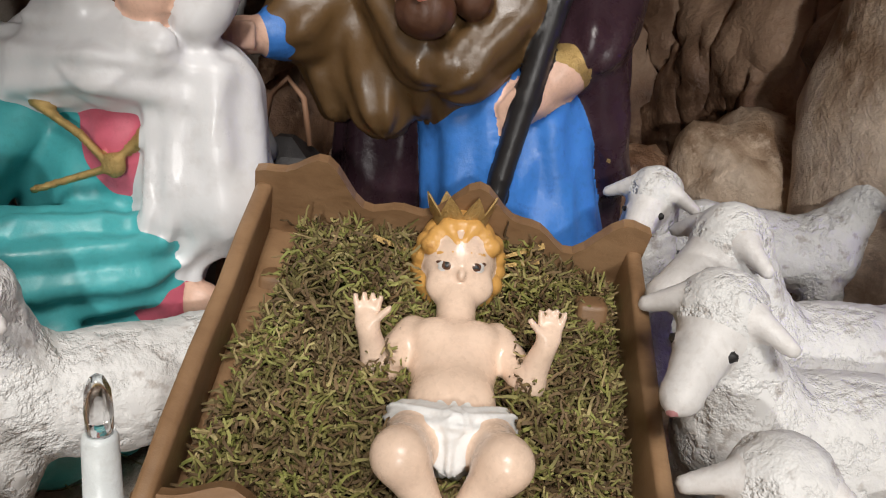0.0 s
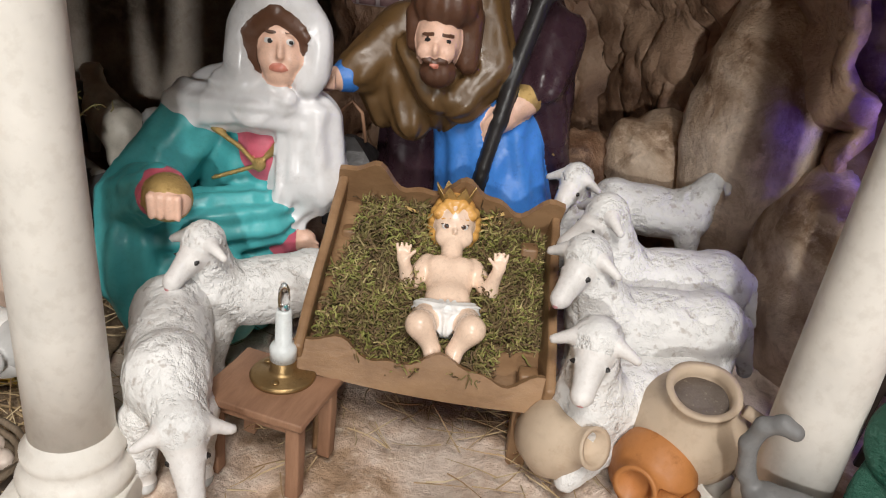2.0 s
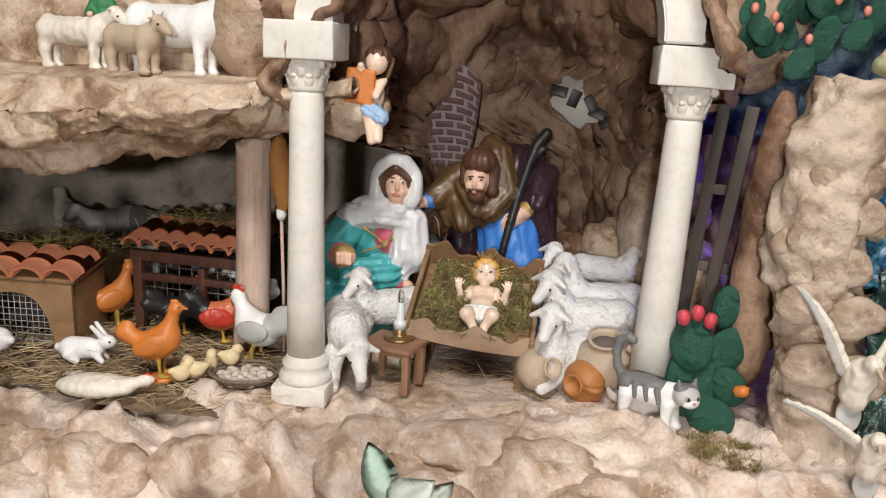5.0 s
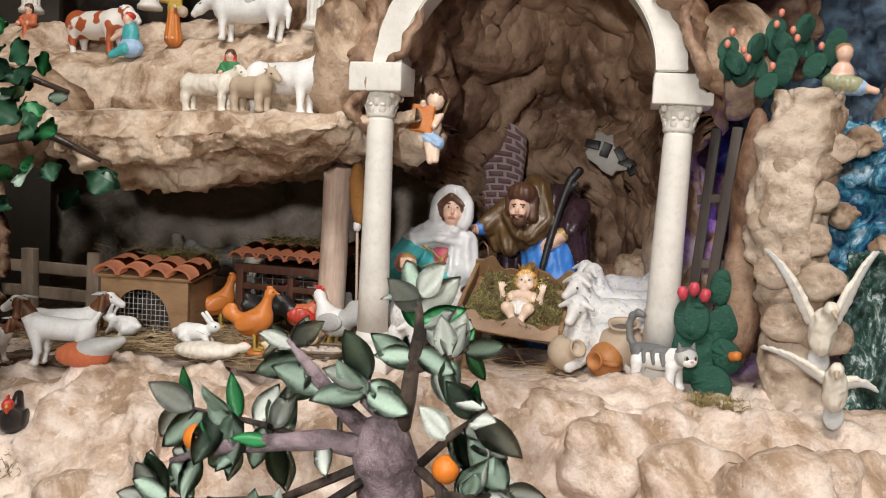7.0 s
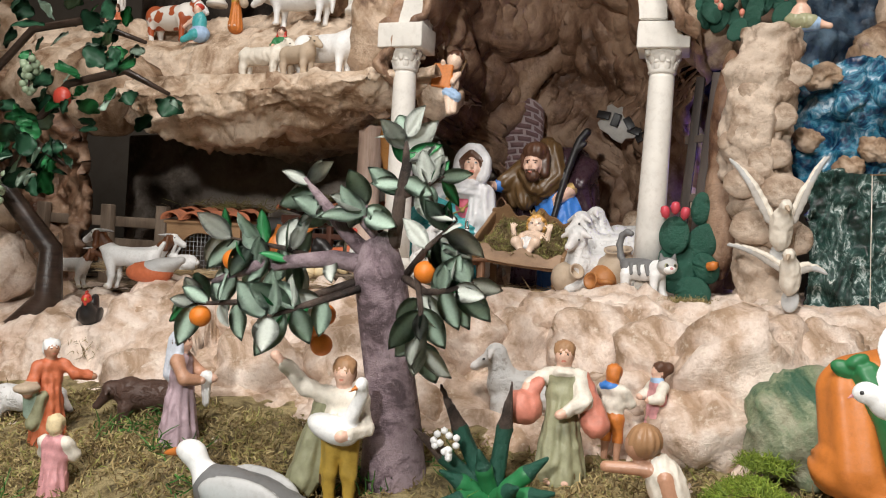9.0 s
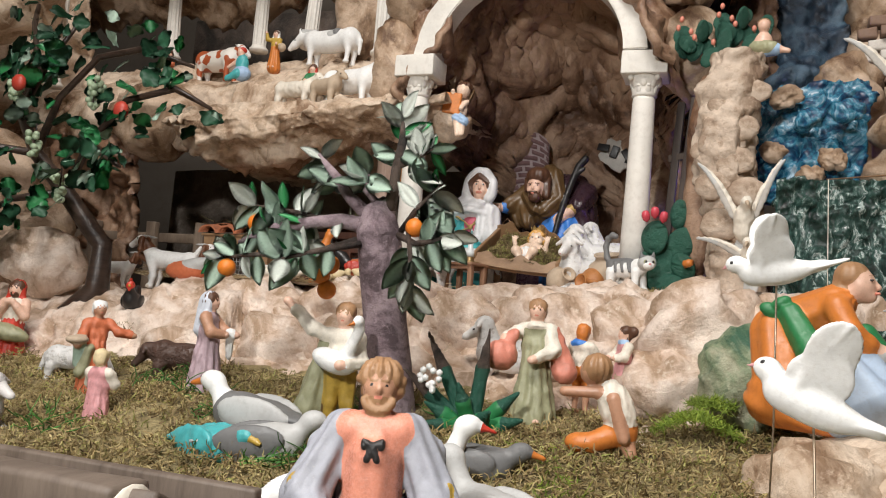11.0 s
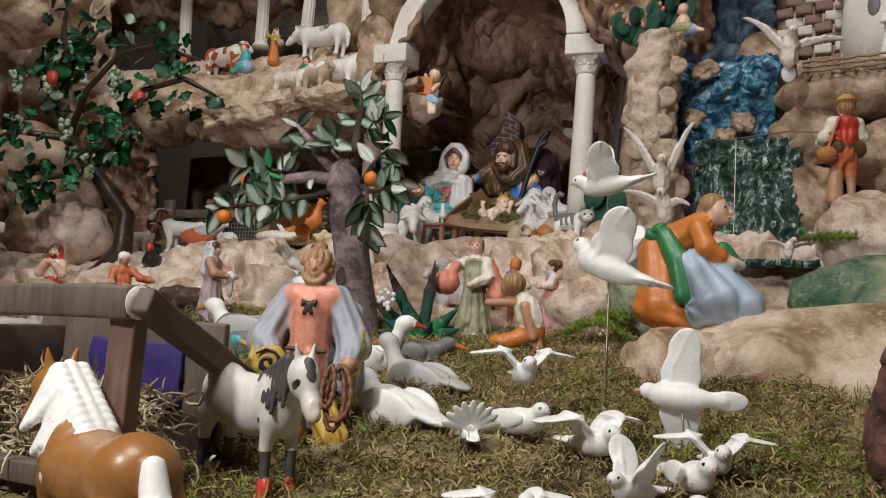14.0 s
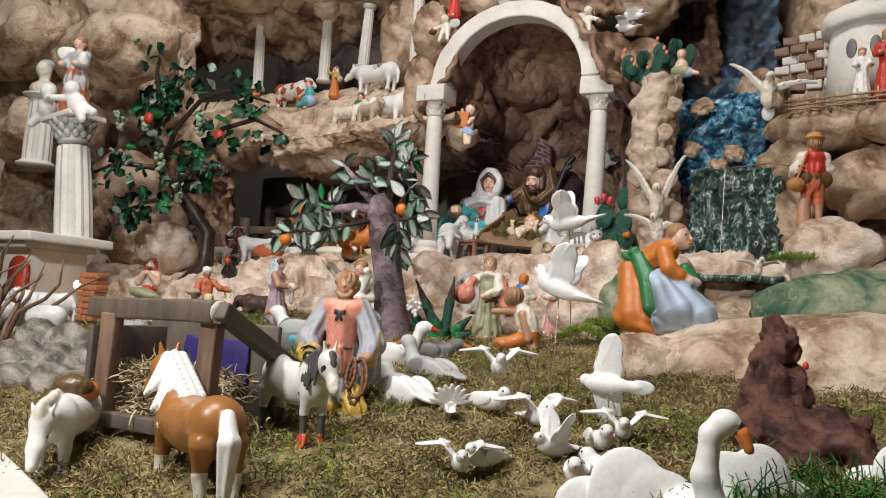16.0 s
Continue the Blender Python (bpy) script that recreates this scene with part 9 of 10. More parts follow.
SLATE = painted("paint_slate", (0.085, 0.080, 0.080), 0.4, (0.20, 0.19, 0.19), 0.5)
MANE_DARK = painted("paint_mane_dark", (0.075, 0.070, 0.070), 0.5, (0.2, 0.19, 0.19), 0.4)
figure("horse_figurine", "dapple grey horse figurine with dark mane and red hooves", "horse figurine", horse_solids(HORSE_GREY, MANE_DARK, SLATE, SLATE, DARK, IVORY, -16, 0.018, -52, MANE_DARK, boot=RED, reach=0.036), pose(0.350, -0.882, -0.014, 0, 0, -16) @ Matrix.Diagonal((0.88, 0.84, 1.02, 1)), 130, 0.005)
figure("horse_figurine", "chestnut horse figurine with white mane and tail", "horse figurine", horse_solids(BROWN_COAT, WHITE, WHITE, IVORY, CLAY, BROWN_COAT, 12, 0.036, -48, shag=True), pose(0.338, -1.012, -0.054, 0, 0, 156) @ Matrix.Diagonal((1.14, 1.24, 1.14, 1)), 130, 0.005)
beast("donkey_figurine", "white donkey figurine with brown saddle, head lowered", "donkey figurine", pose(0.165, -1.012, -0.045, 0, 0, -56), 70, coat=WHITE, L=0.11, h=0.085, thick=0.021, neck=(0.030, -0.006), headlen=0.040, ears=0.012, mane=IVORY, legr=0.006, drop=-70)
figure("saddle", "brown leather saddle on the white donkey", "saddle", [E(ORANGE, (0, 0, 0), (0.022, 0.023, 0.014)), E(OLIVE_CLOTH, (0.012, 0, 0.006), (0.012, 0.020, 0.012))], pose(0.157, -1.000, 0.032, 0, 0, -56), 30, 0.004)


WOOD_BEAM = wood("wood_umber", (0.24, 0.15, 0.105), (0.11, 0.065, 0.045))


def stall():
    st = thing("stall", "dark wooden animal stall with hay and violet cloth", "stall")
    part("beam", worn_box((0.218, -0.965, 0.1215), (0.200, 0.021, 0.023), (0, -1.2, -5), bevel=0.003, cuts=5, wobble=0.0012), WOOD_DARK, st)
    part("beam_end", lathe([(0.0115, 0.0), (0.0115, 0.001), (0.004, 0.0014)], 14, 0.1, m=pose(0.3182, -0.974, 0.124, 0, 90, -5)), IVORY, st)
    for x, y in ((0.156, -0.965), (0.305, -0.97)):
        part("post", worn_box((x, y, 0.032), (0.021, 0.014, 0.165), (0, 2, 0), bevel=0.002, cuts=4, seed=x * 40), WOOD_BEAM, st)
    part("sill", worn_box((0.225, -0.965, 0.002), (0.16, 0.016, 0.016), bevel=0.002, cuts=4), WOOD_DARK, st)
    part("brace", worn_box((0.315, -0.905, 0.093), (0.016, 0.16, 0.018), (-24, 0, 6), bevel=0.002, cuts=4), WOOD_DARK, st)
    part("back_board", worn_box((0.20, -0.855, 0.045), (0.20, 0.008, 0.13), bevel=0.002, cuts=4), WOOD_DARK, st)
    part("side_board", worn_box((0.125, -0.91, 0.04), (0.008, 0.11, 0.12), bevel=0.002, cuts=4), WOOD_DARK, st)
    part("cloth", worn_box((0.215, -0.862, 0.065), (0.10, 0.006, 0.05), bevel=0.002, cuts=6, wobble=0.004), painted("cloth_violet", (0.035, 0.02, 0.14), 0.6), st)
    rng = np.random.default_rng(31)
    n = 3000
    f = np.stack([rng.normal(0.225, 0.034, n), rng.normal(-0.925, 0.014, n), rng.uniform(-0.02, 0.062, n)], 1)
    strands("hay", f, rng.normal(size=(n, 3)) * (1, 0.7, 0.4), 0.022, 0.0013, 0.7, strand_paint("hay_pale", [(0.0, (0.45, 0.33, 0.18)), (0.5, (0.66, 0.54, 0.34)), (1.0, (0.78, 0.70, 0.52))]), "pale hay in the stall", "hay", 31, st, 4)


stall()

# ---- waterfall, fisher, washerwoman and the right bank ----
FALLS, t, p = nodes_of("waterfall_paint")
w1 = tex(t, "ShaderNodeTexNoise", 26, 6, 0.7, stretch=(1.6, 1.6, 0.6))
w1.inputs["Distortion"].default_value = 1.6
t.links.new(ramp(t, w1.outputs["Fac"], [(0.40, (0.010, 0.024, 0.020)), (0.51, (0.022, 0.06, 0.05)), (0.56, (0.10, 0.17, 0.15)), (0.60, (0.55, 0.62, 0.60)), (0.64, (0.06, 0.12, 0.10))]), p.inputs["Base Color"])
p.inputs["Roughness"].default_value = 0.12
bump(t, p, w1.outputs["Fac"], 0.8, 0.006)
BLUE_ROCK, t, p = nodes_of("blue_water_paint")
w2 = tex(t, "ShaderNodeTexNoise", 30, 6, 0.72)
w2.inputs["Distortion"].default_value = 1.5
t.links.new(ramp(t, w2.outputs["Fac"], [(0.36, (0.008, 0.022, 0.06)), (0.45, (0.014, 0.07, 0.15)), (0.52, (0.03, 0.19, 0.29)), (0.59, (0.14, 0.29, 0.40)), (0.66, (0.48, 0.60, 0.68))]), p.inputs["Base Color"])
p.inputs["Roughness"].default_value = 0.2
bump(t, p, w2.outputs["Fac"], 0.7, 0.004)
rock_sheet("waterfall", lambda u, v: (0.590 + 0.165 * u, 0.01 - 0.045 * (1 - v) ** 2, 0.235 + 0.215 * v), 70, 80, 0.022, 26, FALLS, "dark green glossy painted waterfall with white foam", "waterfall", 0.01, 31.0)
rock_sheet("pool", lambda u, v: (0.585 + 0.19 * u, -0.17 + 0.18 * v, 0.232), 40, 30, 0.006, 30, FALLS, "dark green glossy pool below the waterfall", "water", 0.01, 32.0)
rock_sheet("blue_cascade", lambda u, v: (0.545 + 0.175 * u, 0.055 - 0.02 * math.sin(3 * u) + 0.05 * v, 0.43 + 0.19 * v), 70, 70, 0.035, 20, BLUE_ROCK, "blue and turquoise painted stones of the cascade", "waterfall", 0.01, 33.0)
for k, (x, y, z, r) in enumerate(((0.585, 0.035, 0.50, 0.022), (0.635, 0.032, 0.545, 0.024), (0.665, 0.03, 0.485, 0.022), (0.60, 0.045, 0.585, 0.022), (0.685, 0.04, 0.56, 0.022), (0.64, 0.03, 0.46, 0.020))):
    boulder("pebble", (x, y, z), (r, r * 0.6, r * 0.8), ROCK_TAN if k % 3 != 1 else BLUE_ROCK, "painted stone in the blue cascade", 0.5, s=34, seed=40 + k, level=4)
for k, (c, r, mt, lab) in enumerate((((0.86, -0.40, 0.055), (0.30, 0.13, 0.125), ROCK, "large smooth beige painted rock below the pool"), ((0.615, -0.455, 0.075), (0.075, 0.06, 0.052), ROCK, "rounded beige rock under the washerwoman"), ((0.90, -0.24, 0.165), (0.17, 0.09, 0.075), ROCK_GREEN, "green painted rock beside the pool"), ((0.84, -0.13, 0.265), (0.075, 0.06, 0.062), ROCK_PINK, "pale rock on which the fisher stands"), ((0.95, -0.10, 0.20), (0.11, 0.08, 0.10), ROCK_PINK, "pale rock sloping down from the fisher"),
                                     ((0.555, -0.285, 0.165), (0.060, 0.05, 0.055), ROCK_GREEN, "greenish rock behind the washerwoman"), ((0.50, -0.20, 0.20), (0.075, 0.07, 0.075), ROCK_PINK, "beige rock below the rock pillar"), ((0.42, -0.16, 0.185), (0.07, 0.055, 0.06), ROCK_PINK, "beige rock of the step"), ((0.58, -0.17, 0.215), (0.06, 0.05, 0.055), ROCK_PINK, "beige rock before the pool"), ((0.46, -0.25, 0.14), (0.06, 0.05, 0.05), ROCK_PINK, "beige rock at the edge of the meadow"))):
    boulder("boulder", c, r, mt, lab, 0.16 if k == 0 else 0.26, seed=50 + k, level=4)
# brown flank and round cobbles of the rock pillar
boulder("crag", (0.483, 0.045, 0.46), (0.027, 0.028, 0.165), ROCK_BROWN, "brown rock flank between the slats and the rock pillar", 0.22, seed=61, level=4)
for k, (x, y, z, r) in enumerate(((0.505, -0.040, 0.493, 0.021), (0.512, -0.038, 0.552, 0.018), (0.541, -0.040, 0.517, 0.019), (0.532, -0.042, 0.466, 0.021), (0.486, -0.030, 0.486, 0.015), (0.556, -0.036, 0.572, 0.018), (0.502, -0.044, 0.430, 0.021), (0.549, -0.046, 0.420, 0.022), (0.515, -0.052, 0.372, 0.023), (0.560, -0.046, 0.360, 0.024))):
    boulder("cobble", (x, y, z), (r * 1.25, r * 0.42, r * 1.0), ROCK_FAWN, "rounded beige cobble set in the rock pillar", 0.3, s=40, seed=140 + k, level=3)
# low rocks of the step in front of the stable
for k, (c, r) in enumerate((((0.075, -0.075, 0.235), (0.030, 0.075, 0.034)), ((0.20, -0.045, 0.245), (0.085, 0.036, 0.024)), ((0.275, -0.07, 0.240), (0.060, 0.045, 0.032)), ((-0.06, -0.10, 0.215), (0.075, 0.04, 0.04)), ((-0.20, -0.12, 0.21), (0.075, 0.045, 0.042)), ((-0.32, -0.16, 0.175), (0.08, 0.05, 0.05)), ((0.15, -0.13, 0.195), (0.07, 0.045, 0.05)), ((0.33, -0.12, 0.21), (0.06, 0.045, 0.05)), ((0.02, -0.16, 0.165), (0.07, 0.05, 0.05)), ((-0.11, -0.20, 0.14), (0.08, 0.05, 0.05)), ((-0.24, -0.24, 0.115), (0.08, 0.05, 0.045)), ((0.12, -0.24, 0.125), (0.06, 0.04, 0.04)), ((0.36, -0.20, 0.15), (0.06, 0.04, 0.045)))):
    boulder("boulder", c, r, ROCK_PINK, "pinkish beige rock of the step before the stable", 0.26, seed=70 + k, level=4)
boulder("dark_stone", (0.806, -0.728, 0.125), (0.021, 0.020, 0.026), ROCK_RED, "knob of the dark reddish brown stump", 0.48, s=30, seed=92, level=4)
boulder("dark_stone", (0.808, -0.728, 0.062), (0.033, 0.030, 0.058), ROCK_RED, "dark reddish brown varnished root stump in the meadow", 0.48, s=26, seed=90, level=4)
boulder("dark_stone", (0.850, -0.742, 0.026), (0.074, 0.040, 0.042), ROCK_RED, "dark reddish brown varnished stone in the meadow", 0.48, s=26, seed=91, level=4, rot=(0, 25, 0))
figure("red_bird", "tiny red bird figurine on the dark stump", "bird figurine", [E(RED, (0, 0, 0), (0.0028, 0.0025, 0.004))], pose(0.832, -0.740, 0.108), 14, 0.002)

# washerwoman bending over the pool
APRON_BLUE = painted("paint_apron_blue", (0.46, 0.57, 0.72), 0.4, (0.36, 0.47, 0.62), 0.2)
s = [C(ORANGE, (0.584, -0.362, 0.226), (0.628, -0.384, 0.250), 0.0245, 0.0185, fold=(7, 0.00066, 0)), C(ORANGE, (0.580, -0.366, 0.218), (0.588, -0.376, 0.155), 0.027, 0.030, fold=(7, 0.0011, 0)), C(ORANGE, (0.574, -0.372, 0.152), (0.622, -0.398, 0.136), 0.025, 0.016, fold=(6, 0.0011, 0)), C(ORANGE, (0.588, -0.360, 0.19), (0.628, -0.370, 0.15), 0.030, 0.028), C(ORANGE, (0.628, -0.400, 0.246), (0.638, -0.412, 0.222), 0.0125, 0.0115), C(ORANGE, (0.638, -0.412, 0.222), (0.652, -0.408, 0.213), 0.0112, 0.0100),
     C(SKIN, (0.650, -0.408, 0.214), (0.664, -0.404, 0.208), 0.0065, 0.0058), E(SKIN, (0.668, -0.403, 0.206), (0.0075, 0.0060, 0.0045)), E(GREY_PALE, (0.664, -0.398, 0.203), (0.018, 0.012, 0.007), fold=(7, 0.00088, 0)),
     C(GREEN, (0.588, -0.388, 0.238), (0.606, -0.402, 0.205), 0.0110, 0.0140, k=0.3, fold=(5, 0.00055, 0)), C(GREEN, (0.606, -0.402, 0.205), (0.614, -0.412, 0.165), 0.0140, 0.0120, k=0.3, fold=(5, 0.00055, 0)), E(GREEN, (0.572, -0.384, 0.240), (0.0125, 0.0060, 0.0075), (0, 20, 0), k=0.3), E(GREEN, (0.580, -0.388, 0.248), (0.0100, 0.0060, 0.0060), (0, -30, 0), k=0.3), C(GREEN, (0.655, -0.380, 0.222), (0.668, -0.380, 0.206), 0.011, 0.010, k=0.4),
     C(APRON_BLUE, (0.624, -0.402, 0.204), (0.650, -0.408, 0.160), 0.0165, 0.032, fold=(6, 0.001925, 0.5)), C(APRON_BLUE, (0.648, -0.400, 0.198), (0.676, -0.398, 0.155), 0.0150, 0.028, fold=(5, 0.00165, 0)), C(APRON_BLUE, (0.640, -0.410, 0.148), (0.690, -0.392, 0.140), 0.0240, 0.0125, fold=(6, 0.001375, 0)), E(APRON_BLUE, (0.664, -0.402, 0.134), (0.034, 0.024, 0.013), (0, -8, 0), fold=(7, 0.0011, 0)),
     C(SKIN, (0.632, -0.384, 0.254), (0.642, -0.386, 0.263), 0.0095), E(SKIN, (0.6490, -0.3870, 0.2690), (0.0138, 0.0135, 0.0172), (0, -14, 0)), C(SKIN, (0.6605, -0.3900, 0.2720), (0.6640, -0.3910, 0.2670), 0.0022, 0.0028, k=0.3), E(SKIN, (0.6570, -0.3890, 0.2575), (0.0060, 0.0060, 0.0050)),
     E(HAIR_TAWNY, (0.6420, -0.3830, 0.2770), (0.0160, 0.0165, 0.0150), k=0.3, fold=(9, 0.00033, 0)), C(HAIR_TAWNY, (0.6370, -0.3830, 0.2720), (0.6300, -0.3860, 0.2470), 0.0115, 0.0085, k=0.3, fold=(7, 0.00044, 0)), E(DARK, (0.6575, -0.3985, 0.2735), (0.0022, 0.0012, 0.0011), k=0.02), C(HAIR_TAWNY, (0.6545, -0.3990, 0.2775), (0.6610, -0.3960, 0.2775), 0.0007, k=0.02), E(CORAL, (0.6630, -0.3940, 0.2610), (0.0022, 0.0026, 0.0012), k=0.02)]
WASH = np.array([0.62, -0.385, 0.125])
figure("washerwoman_figurine", "kneeling washerwoman figurine in orange dress with blue apron", "figurine", [(a, (lambda P, g=g: g(P + WASH)), lo - WASH, hi - WASH, k) for a, g, lo, hi, k in s], pose(*WASH), 130, 0.005, "painted figurines in the meadow", base=0.0)

# fisher with straw hat, basket and rod
STRAW_HAT = painted("straw_hat_tan", (0.56, 0.30, 0.09), 0.55, (0.36, 0.17, 0.04), 0.5, 120, 0.001)
BASKET_TAN = painted("basket_tan", (0.50, 0.21, 0.07), 0.5, (0.30, 0.11, 0.03), 0.6, 150, 0.002)
person("fisher_figurine", "fisher figurine in red waistcoat and straw hat with basket", pose(0.812, -0.090, 0.326, 0, 0, 205), 0.162, 100, robe=RED, sleeve=IVORY, lower=ORANGE_ROBE, legs=SKIN_TAN, feet=SKIN_TAN, hair=HAIR_TAWNY, hat=STRAW_HAT, armL=((-0.17, -0.02, 0.62), (-0.10, -0.20, 0.60)), armR=((0.18, -0.02, 0.60), (0.14, -0.18, 0.56)), extra=(E(BASKET_TAN, (0.20, 0.06, 0.42), (0.095, 0.075, 0.075), k=0.3), C(ORANGE_ROBE, (0.10, 0.07, 0.76), (0.20, 0.08, 0.48), 0.012, k=0.1), C(OLIVE_CLOTH, (-0.11, 0.0, 0.50), (0.11, 0.0, 0.50), 0.085, 0.085, k=0.1), C(SKIN_TAN, (0.10, 0.02, 0.02), (0.10, 0.02, 0.24), 0.075, 0.060)))
rod = thing("fishing_rod", "thin tan fishing rod with line over the pool", "fishing rod")
part("stick", tube([(0.80, -0.115, 0.425), (0.74, -0.07, 0.442), (0.655, -0.012, 0.446)], [0.0018, 0.0014, 0.0009], 6), WOOD_PALE, rod)
part("line", tube([(0.657, -0.014, 0.446), (0.657, -0.03, 0.35), (0.657, -0.045, 0.262)], 0.0006, 5), IVORY, rod)

# gulls


def gull(label, m, sc, left, right):
    """Upright gull facing -y with open wings; left and right: how far out and up each wing's tip lies."""
    s = [E(IVORY, (0, 0, 0), (0.0135, 0.0140, 0.0260)), E(IVORY, (0, -0.006, 0.012), (0.0120, 0.0120, 0.0150)), C(IVORY, (0, -0.010, 0.020), (0.002, -0.018, 0.028), 0.0085, 0.0070), E(IVORY, (0.002, -0.020, 0.029), (0.0072, 0.0085, 0.0070)), C(CLAY, (0.003, -0.028, 0.027), (0.004, -0.036, 0.022), 0.0028, 0.0011, k=0.1), E(GREY_PALE, (0, 0.006, -0.032), (0.0115, 0.0040, 0.0170), (-10, 0, 0), k=0.4)]
    for q, (dx, dz) in ((-1, left), (1, right)):
        a, d = np.array([q * 0.009, 0.002, 0.012]), np.array([q * dx, 0.004, dz])
        b = a * 0.5 + d * 0.5 + np.array([-q * 0.004, -0.004, 0.012])
        pts = [a * (1 - u) ** 2 + 2 * b * u * (1 - u) + d * u * u for u in [j / 9 for j in range(10)]]
        for j, (g, e) in enumerate(zip(pts, pts[1:])):
            tilt = math.degrees(math.atan2(e[2] - g[2], e[0] - g[0]))
            chord = 0.0085 * (1 - 0.085 * j) * (0.75 + 0.25 * min(1, j / 2))
            mid = (g + e) / 2
            off = np.array([math.sin(radians(tilt)), 0, -math.cos(radians(tilt))]) * (1 if math.cos(radians(tilt)) > 0 else -1)
            s += [E(WING_WHITE if j < 5 else GREY_PALE, tuple(mid + off * chord * 0.55), (0.0095, 0.0026, chord), (0, -tilt, 0), k=0.3), C(IVORY, tuple(g), tuple(e), 0.0036 - 0.0002 * j, 0.0034 - 0.0002 * j, k=0.2)]
    figure("gull_figurine", label, "gull figurine", s, m @ Matrix.Diagonal((sc, sc, sc, 1)), 120, 0.004, "gulls")


WING_WHITE = painted("paint_wing_white", (0.50, 0.47, 0.43), 0.45, (0.30, 0.28, 0.25), 0.6)
gull("grey and white gull figurine with wings raised high on the rock", pose(0.546, -0.082, 0.368, 0, 0, 0), 1.0, (0.060, 0.086), (0.046, 0.090))
gull("grey gull figurine with spread wings on the rock", pose(0.556, -0.112, 0.312, 0, 0, -20), 0.9, (0.082, 0.040), (0.040, 0.010))
gull("grey gull figurine spreading its wings over the cascade", pose(0.735, -0.066, 0.570, 0, 0, 4), 1.0, (0.064, 0.062), (0.076, 0.020))
gull("brown gull figurine at the edge of the pool", pose(0.735, -0.165, 0.245, 0, 0, 30), 0.5, (0.070, 0.022), (0.070, 0.022))
figure("duck_figurine", "small green headed duck figurine on the pool", "duck figurine", bird_solids(coat=GREY_PALE, head=GREEN, bill=YELLOW, neck=0.012), pose(0.775, -0.10, 0.262, 0, 0, 190) @ Matrix.Diagonal((0.5, 0.5, 0.5, 1)), 30, 0.006)
moss_bed("moss_patch", 900, 0.505, -0.372, 0.045, 0.03, lambda x, y: 0.105 + 0.02 * (1 - ((x - 0.505) / 0.045) ** 2), 0.010, 41, MOSS_GREEN, "bright green moss cushion at the rock")
moss_bed("moss_patch", 500, 0.518, -0.325, 0.025, 0.03, lambda x, y: 0.135, 0.012, 42, MOSS_GREEN, "bright green moss in the rock gap")
moss_bed("moss_patch", 900, 0.795, -0.165, 0.045, 0.025, lambda x, y: 0.262, 0.010, 43, MOSS_GREEN, "bright green moss below the fisher")
moss_bed("moss_patch", 500, 0.905, -0.98, 0.06, 0.05, lambda x, y: -0.02, 0.012, 44, MOSS_GREEN, "bright green moss in the meadow")


FLOWER = skin("flower", [E(CORAL, (0, 0, 0), (0.005, 0.005, 0.007))], 16, 0.002)


def prickly(m, label):
    c = thing("cactus", label, "cactus", m)
    rng = random.Random(17)
    for k in range(11):
        ob = new("pad", skin("pad", [E(CACTUS, (0, 0, 0), (0.017, 0.004, 0.024))], 22, 0.002))
        ob.parent = c
        ob.matrix_local = pose(rng.uniform(-0.05, 0.05), rng.uniform(-0.02, 0.02), 0.012 + rng.uniform(0, 0.075), rng.uniform(-20, 20), rng.uniform(-60, 60), rng.uniform(-40, 40))
    for k in range(5):
        ob = new("flower", FLOWER)
        ob.parent = c
        ob.location = (rng.uniform(-0.05, 0.05), -0.02, rng.uniform(0.02, 0.10))


prickly(pose(0.475, 0.045, 0.640) @ Matrix.Diagonal((0.75, 0.75, 0.75, 1)), "dark green prickly pear on the rock beside the arch")
prickly(pose(0.535, 0.075, 0.670) @ Matrix.Diagonal((0.75, 0.75, 0.75, 1)), "dark green prickly pear on the upper rock")
figure("child_figurine", "small child figurine in green cloth reclining on the rock pillar", "figurine", [E(SKIN, (0, 0, 0.02), (0.013, 0.011, 0.016)), E(SKIN, (0, -0.004, 0.044), (0.009, 0.009, 0.010)), E(HAIR_TAWNY, (0, 0, 0.049), (0.010, 0.010, 0.008), k=0.3), C(SAGE, (-0.012, 0, 0.012), (0.01, -0.012, 0.008), 0.009), C(SKIN, (0.008, -0.01, 0.008), (0.034, -0.014, 0.0), 0.006, 0.004), C(BLUE_PALE, (0.0, 0, 0.006), (0.016, -0.01, 0.004), 0.009)], pose(0.565, 0.005, 0.640), 44, 0.005)
for x, z in ((0.435, 0.775), (0.452, 0.80)):
    ob = new("dove_figurine", DOVE_OPEN)
    ob.matrix_world = pose(x, 0.06, z, 0, 0, 160) @ Matrix.Diagonal((0.8, 0.8, 0.8, 1))
    tagged(ob, "white dove figurine on the rock beside the arch", "dove figurine", "doves by the arch")

# white round house, built wall and wicker fence at the top of the bank


def tower():
    tw = thing("round_house", "white round clay house with flat overhanging roof", "house", pose(0.905, 0.13, 0.585))
    part("wall", lathe([(0.085, 0.0), (0.080, 0.08), (0.076, 0.155), (0.07, 0.158)], 40, 0.04), PLASTER, tw)
    part("roof", lathe([(0.088, 0.150), (0.092, 0.158), (0.092, 0.178), (0.085, 0.186), (0.02, 0.190)], 40, 0.03), PLASTER, tw)
    for a in (-118, -88, -58):
        w = part("window", lathe([(0.010, -0.002), (0.010, 0.002), (0.009, 0.003)], 20, m=Matrix.Diagonal((1, 1.9, 1, 1))), GREY, tw)
        w.matrix_local = pose(0.079 * math.cos(radians(a)), 0.079 * math.sin(radians(a)), 0.100, 90, 0, a + 90)


